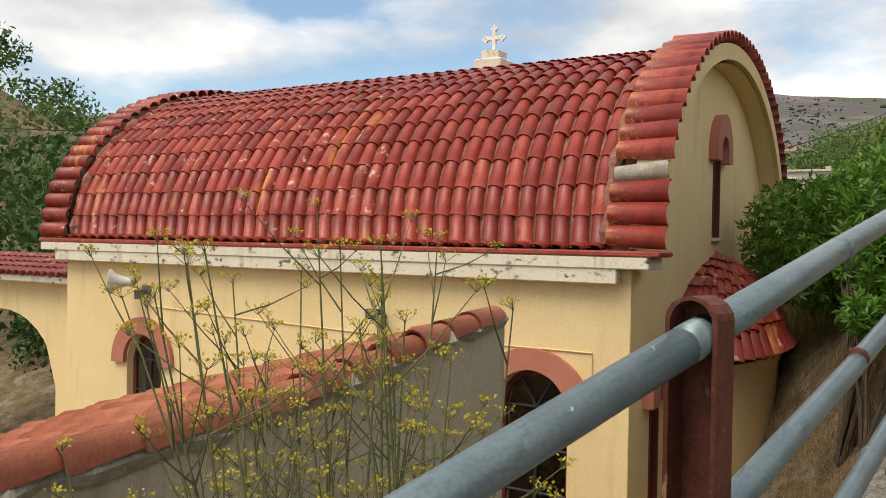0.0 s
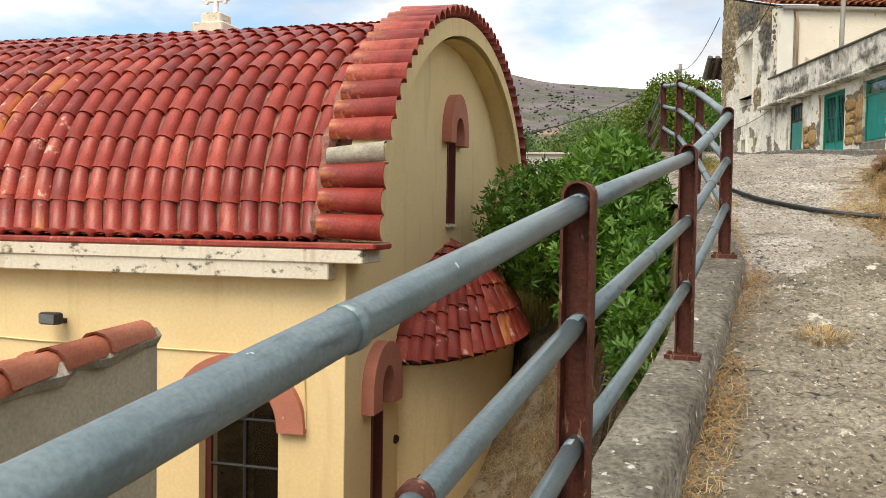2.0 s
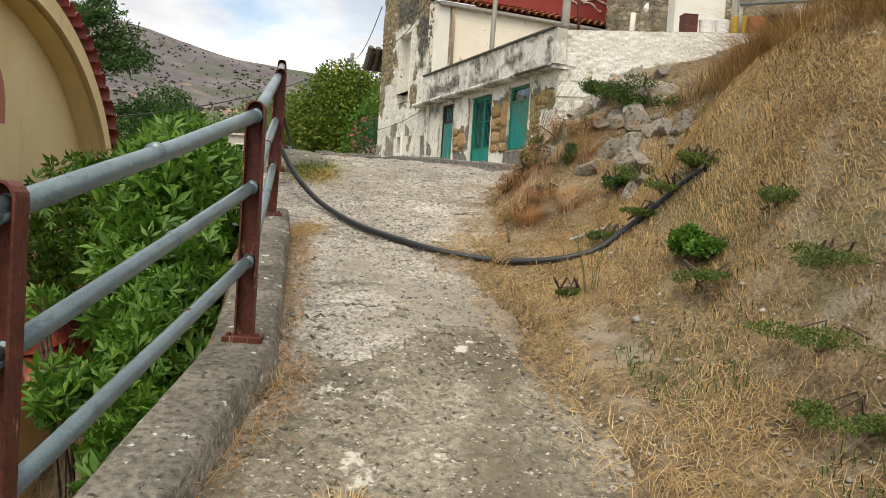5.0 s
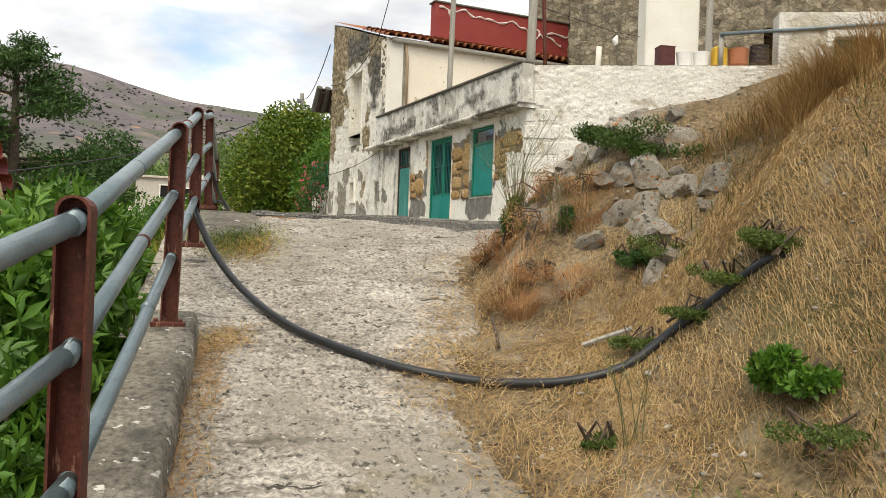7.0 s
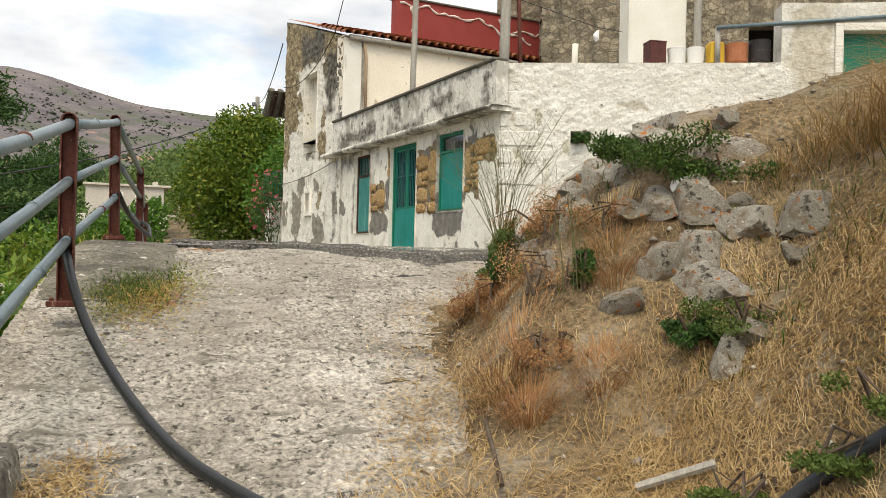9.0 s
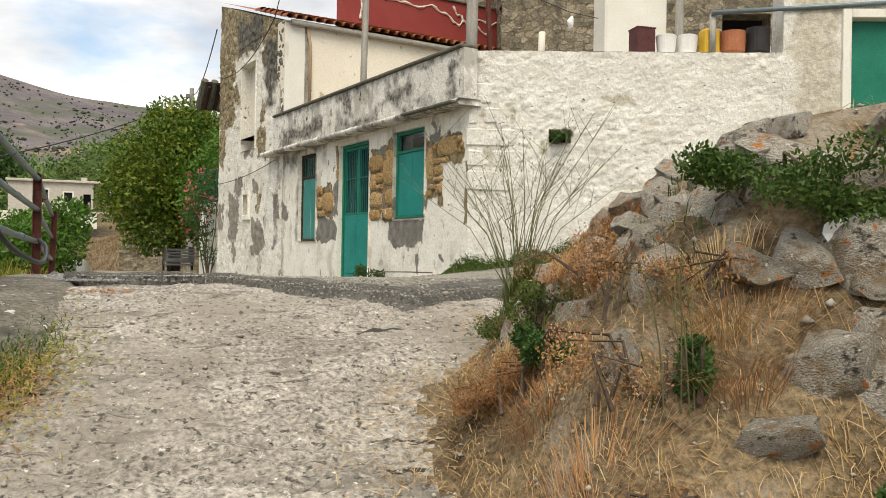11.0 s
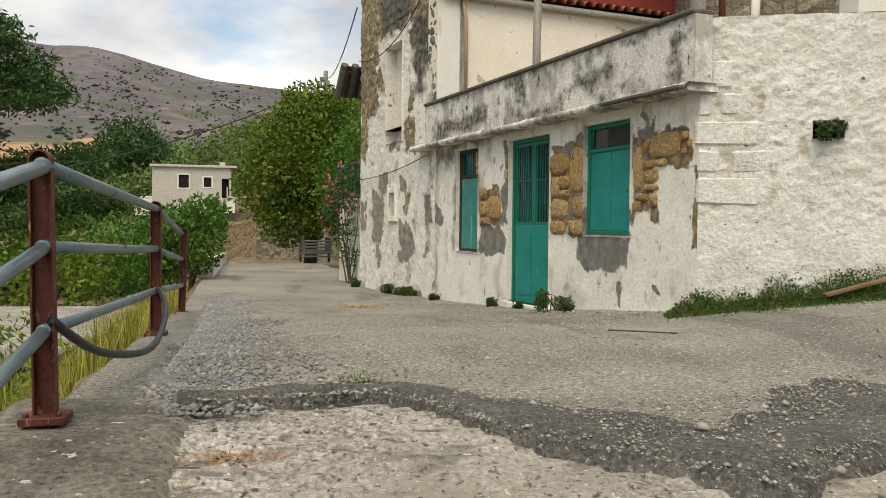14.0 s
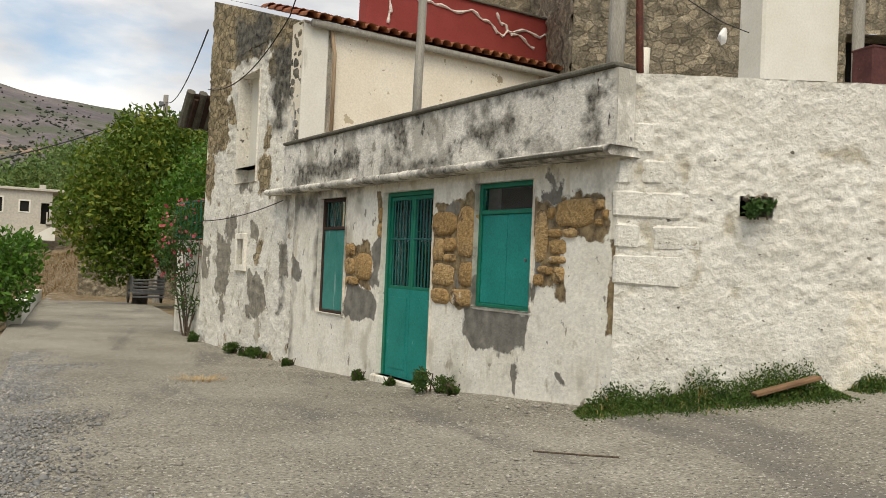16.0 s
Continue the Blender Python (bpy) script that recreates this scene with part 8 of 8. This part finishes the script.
SHRUBS = [(3.20, 11.08, 0.20, 0.16, "caper"), (3.30, 10.84, 0.25, 0.20, "caper"), (3.42, 10.60, 0.2, 0.16, "caper"), (2.62, 11.42, 0.10, 0.12, "leafdark"), (2.74, 11.78, 0.14, 0.22, "shrub"), (2.98, 13.05, 0.20, 0.22, "shrub"), (2.92, 12.66, 0.20, 0.2, "shrub"), (3.16, 9.93, 0.17, 0.18, "shrub"), (3.02, 10.06, 0.10, 0.10, "leafdark"),
    (2.70, 9.10, 0.11, 0.08, "shrub"), (2.85, 9.0, 0.14, 0.09, "shrub"), (2.98, 8.88, 0.16, 0.10, "shrub"), (3.1, 8.72, 0.14, 0.10, "shrub"), (2.95, 8.12, 0.15, 0.14, "leaf"), (2.88, 7.93, 0.18, 0.10, "shrub"), (3.2, 7.9, 0.12, 0.12, "shrub"), (2.76, 10.72, 0.08, 0.18, "leafdark"), (2.30, 8.55, 0.08, 0.05, "shrub"), (3.0, 6.9, 0.22, 0.13, "shrub"), (3.15, 7.35, 0.22, 0.14, "shrub"), (2.9, 6.45, 0.2, 0.10, "shrub"), (3.2, 6.2, 0.2, 0.14, "leafdark"), (3.12, 8.60, 0.13, 0.12, "shrub")]
for i, (x, y, r, h, m) in enumerate(SHRUBS):
    cushion(x, y, r * 1.15, h * (0.8 if m == "shrub" else 1), 2600, M[m], "small green shrub rooted in the bank", 100 + i, size={"leaf": 0.04, "shrub": 0.016}.get(m, 0.022))
for i, (x, y, r, h) in enumerate(((2.62, 10.85, 0.17, 0.28), (2.50, 11.45, 0.15, 0.2), (2.78, 11.25, 0.2, 0.3), (2.86, 11.6, 0.18, 0.3), (2.45, 11.75, 0.12, 0.14), (2.5, 10.45, 0.14, 0.14), (2.9, 10.95, 0.14, 0.16))):
    cushion(x, y, r * 1.1, h, 1700, M["redweed"], "russet dried weed clump on the bank", 300 + i, size=0.013, name="dry_weed")


def foot_mat(name, s0, s1, depth, h, n, seed, label):
    """Creeping plants along the foot of the white wall."""
    g = np.random.default_rng(seed)
    s, q = g.uniform(s0, s1, n), np.abs(g.normal(size=n)) * depth * 0.5 + 0.02
    edge = np.clip((s - s0) / 0.2, 0, 1) * np.clip((s1 - s) / 0.2, 0, 1)
    top = h * edge * np.clip(1.1 - q / depth, 0.1, 1) * np.clip(0.7 + 0.45 * fractal(s, q, 8.0, seed) + 0.35 * g.normal(size=n), 0.06, 1.3)
    base = np.array([tuple(Ws(a, b, 0)) for a, b in zip(s, q)])
    base[:, 2] = road_top(base[:, 0], base[:, 1]) + 0.03 + top * g.random(n) ** 0.6
    t = thing(name, label, "plants")
    tagged(part("foliage", leaf_mesh("foliage", base, 0.026, M["caper"], 0.5, 1, 0.7, seed), None, t), kind="stuff")
    tagged(part("dead_stalks", blade_mesh("dead_stalks", base[: n // 40], 0.07, 0.0016, M["straw_dark"], 1.6, seed, 0.7), None, t), kind="stuff")
    return t


foot_mat("plant_mat", -0.30, 0.62, 0.34, 0.20, 8000, 121, "dark green plant mat at the foot of the white wall")
foot_mat("plant_mat", 0.45, 1.85, 0.42, 0.24, 12000, 122, "dark green plant mat below the white wall")
foot_mat("plant_mat", 1.98, 2.55, 0.22, 0.20, 3500, 123, "small dark plant at the foot of the white wall")
for i, (s, r, h) in enumerate(((2.45, 0.17, 0.24), (2.05, 0.07, 0.08), (4.15, 0.06, 0.10), (7.6, 0.15, 0.16), (8.6, 0.16, 0.18), (8.1, 0.1, 0.12), (6.4, 0.06, 0.08), (3.4, 0.06, 0.07), (11.0, 0.12, 0.14))):
    p = Wh(s, 0.16, 0)
    cushion(p.x, p.y, r * 1.1, h * 1.2, 1500, M["caper"], "dark weed at the foot of the old wall", 140 + i, float(road_top(p.x, p.y)) + 0.03)
p = Ws(1.15, 0.06, 4.38)
cushion(p.x, p.y, 0.11, 0.16, 500, M["leafdark"], "dark plant growing from a hole in the wall", 160, 4.33, 0.05)
for dx, dz, r in ((0.14, 4.47, 0.055), (0.27, 4.44, 0.05), (0.05, 4.48, 0.045), (0.2, 4.50, 0.04)):
    q = Ws(1.02 + dx, 0.03, dz)
    part("stone", rocks[3], None, side_wall, at=Matrix.Translation(q) @ Matrix.Diagonal((r, r, r * 0.9, 1)))
plank = thing("broken_plank", "broken brown plank lying in the plants", "plank")
q = Ws(1.35, 0.30, float(road_top(5.7, 18.0)) + 0.16)
part("board", Geo().box((-0.28, -0.05, -0.015), (0.28, 0.05, 0.015), Matrix.Translation(q) @ pose(0, 0, 0, 0, -16, -12), b=0.005), M["plank"], plank)
tagged(part("twig", Geo().tube([(3.15, 17.2, 2.70), (3.4, 17.05, 2.705), (3.62, 16.98, 2.70)], 0.006, 5), M["bark"]), "dry twig lying on the lane", "twig")
tagged(part("stick", Geo().tube([tuple(on_ground(2.52, 9.52, 0.03)), tuple(on_ground(2.74, 9.40, 0.04))], 0.015, 6), M["wood"]), "pale dry stick lying on the straw", "stick")
tagged(part("twig", Geo().tube([tuple(on_ground(2.12, 9.75, 0.04)), tuple(on_ground(2.16, 10.15, 0.10))], 0.010, 6), M["bark"]), "dry twig at the edge of the ramp", "twig")
stone = part("marker_stone", rock_geo(3, 0.07, 0.05, 0.07, 0.5), None)
stone.data.materials.append(M["marble"])
stone.matrix_world = Matrix.Translation(tuple(on_ground(3.28, 10.68, 0.05)))
tagged(stone, "small white broken stone on the bank", "stone")


# bare broom on the bank
def wiry(name, x, y, z, n, h, spread, label, seed, mat, leafmat=None):
    t = thing(name, label, "shrub")
    rnd = random.Random(seed)
    ends = []
    for k in range(n):
        g = Geo()
        a = rnd.uniform(0, 2 * math.pi)
        L = h * rnd.uniform(0.6, 1.1)
        sp = spread * rnd.uniform(0.15, 1.0)
        p0 = Vector((x + rnd.uniform(-0.05, 0.05), y + rnd.uniform(-0.05, 0.05), z - 0.03))
        p1 = p0 + Vector((math.cos(a) * sp * 0.35, math.sin(a) * sp * 0.35, L * 0.55))
        p2 = p0 + Vector((math.cos(a) * sp, math.sin(a) * sp, L))
        g.tube([p0, p1, p2], [0.0028, 0.0019, 0.0009], 5)
        ends.append(p2)
        for _ in range(3):
            b = p1.lerp(p2, rnd.uniform(0.1, 0.9))
            e = b + Vector((rnd.uniform(-0.14, 0.14), rnd.uniform(-0.14, 0.14), rnd.uniform(0.06, 0.22)))
            g.tube([b, e], [0.0014, 0.0007], 4)
            ends.append(e)
        part("stem", g, mat, t)
    pts = np.array([tuple(e + Vector((rnd.uniform(-0.03, 0.03), rnd.uniform(-0.03, 0.03), rnd.uniform(-0.08, 0.02)))) for e in ends for _ in range(3)])
    tagged(part("foliage", leaf_mesh("foliage", pts, 0.011, leafmat or M["shrub"], 0.5, 1, 0.4, seed), None, t), kind="stuff")
    return t


zb = float(ground_z(2.82, 12.25)) + 0.14
wiry("wiry_broom", 2.80, 12.25, zb, 38, 0.74, 0.62, "bare wiry broom shrub on the bank", 7, M["stem"])
tuft("broom_foot", 2.80, 12.25, 0.08, 300, 0.24, M["shrub"], "green grassy foot of the broom shrub", 91, 0.12, lean=0.5)
wiry("thin_weed", 2.72, 10.7, float(ground_z(2.72, 10.7)), 6, 0.45, 0.12, "thin green upright weed on the bank", 10, M["stem"])
wiry("thin_weed", 2.4, 8.5, float(ground_z(2.4, 8.5)), 7, 0.42, 0.16, "thin green weed at the edge of the ramp", 12, M["stem"])


# flowering fennel in front of the shed
def fennel(x, y, z, n, h, spread, seed, lean=(0, 0)):
    t = thing("fennel_plant", "tall wild fennel with yellow flower umbels", "plant")
    rnd = random.Random(seed)
    umb, stalks = [], []
    for k in range(n):
        g = Geo()
        stalks.append(g)
        a = rnd.uniform(0, 2 * math.pi)
        sp = spread * rnd.uniform(0.2, 1.0)
        L = h * rnd.uniform(0.65, 1.08)
        p0 = Vector((x + rnd.uniform(-0.12, 0.12), y + rnd.uniform(-0.12, 0.12), z))
        tip = p0 + Vector((math.cos(a) * sp + lean[0] * L, math.sin(a) * sp + lean[1] * L, L))
        mid = p0.lerp(tip, 0.5) + Vector((0, 0, 0.06))
        g.tube([p0, mid, tip], [0.0065, 0.0048, 0.002], 6)
        umb.append(tip)
        for _ in range(6):
            f = rnd.uniform(0.35, 0.95)
            b = p0.lerp(mid, f * 2) if f < 0.5 else mid.lerp(tip, f * 2 - 1)
            e = b + Vector((rnd.uniform(-0.2, 0.2), rnd.uniform(-0.2, 0.2), rnd.uniform(0.08, 0.26)))
            g.tube([b, b.lerp(e, 0.5) + Vector((0, 0, -0.01)), e], [0.003, 0.0022, 0.0012], 5)
            umb.append(e)
    pts = []
    for u in umb:
        r = rnd.uniform(0.018, 0.04)
        for _ in range(9):
            q = u + Vector((rnd.uniform(-1, 1) * r, rnd.uniform(-1, 1) * r, rnd.uniform(0.0, 0.4) * r + 0.012))
            g.tube([u - Vector((0, 0, 0.006)), q], 0.0007, 3, False)
            pts.append(tuple(q))
    for g in stalks:
        part("stem", g, M["stem"], t)
    pts = np.repeat(np.array(pts), 3, 0)
    pts = pts + np.random.default_rng(seed).normal(size=pts.shape) * 0.003
    tagged(part("flower_head", leaf_mesh("flower_head", pts, 0.009, M["umbel"], 0.9, 1, 0.8, seed), None, t, "yellow flower umbels"), kind="stuff")
    return t


fennel(-1.15, 1.80, -0.15, 12, 1.55, 0.30, 3, (-0.12, 0.0))
fennel(-1.5, 2.05, -0.3, 10, 1.75, 0.32, 4, (-0.05, 0.05))
fennel(-1.4, 1.6, -0.3, 12, 1.65, 0.35, 5, (-0.20, -0.02))
fennel(-2.05, 2.3, -0.5, 9, 1.6, 0.28, 6, (-0.05, 0.0))

# loose pebbles and chips
def pebbles(name, pts, r, mat, label, seed):
    g = np.random.default_rng(seed)
    base = np.array([[1, 0, 0], [-1, 0, 0], [0, 1, 0], [0, -1, 0], [0, 0, 1], [0, 0, -1]], float)
    tri = np.array([[0, 2, 4], [2, 1, 4], [1, 3, 4], [3, 0, 4], [2, 0, 5], [1, 2, 5], [3, 1, 5], [0, 3, 5]])
    n = len(pts)
    sc = r * g.lognormal(0, 0.45, (n, 1, 1)) * g.uniform(0.6, 1.3, (n, 6, 1))
    a = g.uniform(0, 2 * np.pi, n)
    R = np.zeros((n, 3, 3))
    R[:, 0, 0] = R[:, 1, 1] = np.cos(a)
    R[:, 0, 1], R[:, 1, 0], R[:, 2, 2] = -np.sin(a), np.sin(a), 0.6
    v = np.einsum("nij,nkj->nki", R, base[None] * sc) + pts[:, None, :]
    f = (tri[None] + 6 * np.arange(n)[:, None, None]).reshape(-1, 3)
    return tagged(part(name, big_mesh(name, v.reshape(-1, 3), f, mat)), label, "gravel", kind="stuff")


gp = np.random.default_rng(77)
M["chip"] = surface("limestone_chips", [(0.20, 0.183, 0.155), (0.34, 0.317, 0.27), (0.52, 0.49, 0.425)], 3, 40, 0.95, 0.0, rand="island", amount=0.2)
y = gp.uniform(3, 14.6, 5000)
x = left_x(y) + 0.2 + gp.random(5000) * (right_x(y) - left_x(y) - 0.1)
k = y < asphalt_y(x)
pebbles("ramp_chips", np.stack([x[k], y[k], road_z(y[k]) + 0.001], 1), 0.0068, M["chip"], "stone chips set in the worn concrete", 1)
y = gp.uniform(13.8, 24, 9000)
x = left_x(y) + 0.3 + gp.random(9000) ** 2.2 * 3.5
k = (y > asphalt_y(x)) & (x < 4.6)
pebbles("lane_gravel", np.stack([x[k], y[k], road_top(x[k], y[k]) + 0.038], 1), 0.0075, M["chip"], "loose grey gravel along the lane", 2)
x = gp.uniform(0.5, 6.0, 5200)
y = asphalt_y(x) + gp.uniform(-0.12, 0.6, 5200) * np.interp(x, [0.4, 1.2, 2.4, 6], [0.5, 0.6, 1.4, 1.6])
pebbles("lip_chips", np.stack([x, y, road_top(x, y) + 0.066], 1), 0.0065, M["chip"], "chips in the broken asphalt edge", 3)
y = gp.uniform(16.5, 27, 900)
s = gp.uniform(0, 8, 900)
pts = np.array([tuple(Wh(a, 0.05 + 0.35 * abs(b), 0)) for a, b in zip(s, gp.normal(size=900))])
pts[:, 2] = road_top(pts[:, 0], pts[:, 1]) + 0.04
pebbles("wall_foot_chips", pts, 0.012, M["chip"], "fallen plaster chips at the foot of the wall", 4)
x, y = gp.uniform(1.9, 4.2, 1600), gp.uniform(4, 13, 1600)
k = x - right_x(y) > 0
pebbles("bank_chips", on_ground(x[k], y[k], 0.005), 0.010, M["chip"], "stones scattered on the dry bank", 5)

# dark bushes dotted over the mountain
M["scrub"] = surface("mountain_scrub_bush", [(0.032, 0.046, 0.030), (0.052, 0.064, 0.042), (0.085, 0.088, 0.058)], 0.2, 1, 0.95, 0.0, rand="island", amount=0.2)
gm = np.random.default_rng(91)
n = 16000
aa, ra = np.radians(gm.uniform(-20, 70, n)), gm.uniform(0.03, 0.97, n) ** 0.8
keep_m = gm.random(n) < np.clip(0.30 + 0.75 * fractal(aa * 60, ra * 14, 1.0, 2.2), 0.06, 1)
ci, ri = (np.degrees(aa) + 75) / 180 * 219, ra * 45
c0, r0 = np.floor(ci).astype(int), np.floor(ri).astype(int)
fc_, fr_ = ci - c0, ri - r0
zm = (Zm[r0, c0] * (1 - fc_) + Zm[r0, c0 + 1] * fc_) * (1 - fr_) + (Zm[r0 + 1, c0] * (1 - fc_) + Zm[r0 + 1, c0 + 1] * fc_) * fr_
dm = 260 + 840 * ra
pts = np.stack([-np.sin(aa) * dm, np.cos(aa) * dm, zm + 0.8], 1)[keep_m]
pebbles("mountain_scrub", pts, 1.35, M["scrub"], "dark scrub bushes dotted over the mountain", 6)
bpy.data.objects["mountain_scrub"]["category"] = "scrub"
M["gravel"] = surface("blue_grey_gravel", [(0.13, 0.13, 0.128), (0.22, 0.218, 0.212), (0.36, 0.355, 0.34)], 3, 40, 0.95, 0.0, rand="island", amount=0.2)
y = gm.uniform(14.6, 27, 15000)
x = left_x(y) + 0.25 + np.abs(gm.normal(size=15000)) * (0.34 + 0.12 * fractal(y, y * 0, 1.3))
pebbles("verge_gravel", np.stack([x, y, road_top(x, y) + 0.036], 1), 0.0105, M["gravel"], "loose blue-grey gravel along the verge", 8)
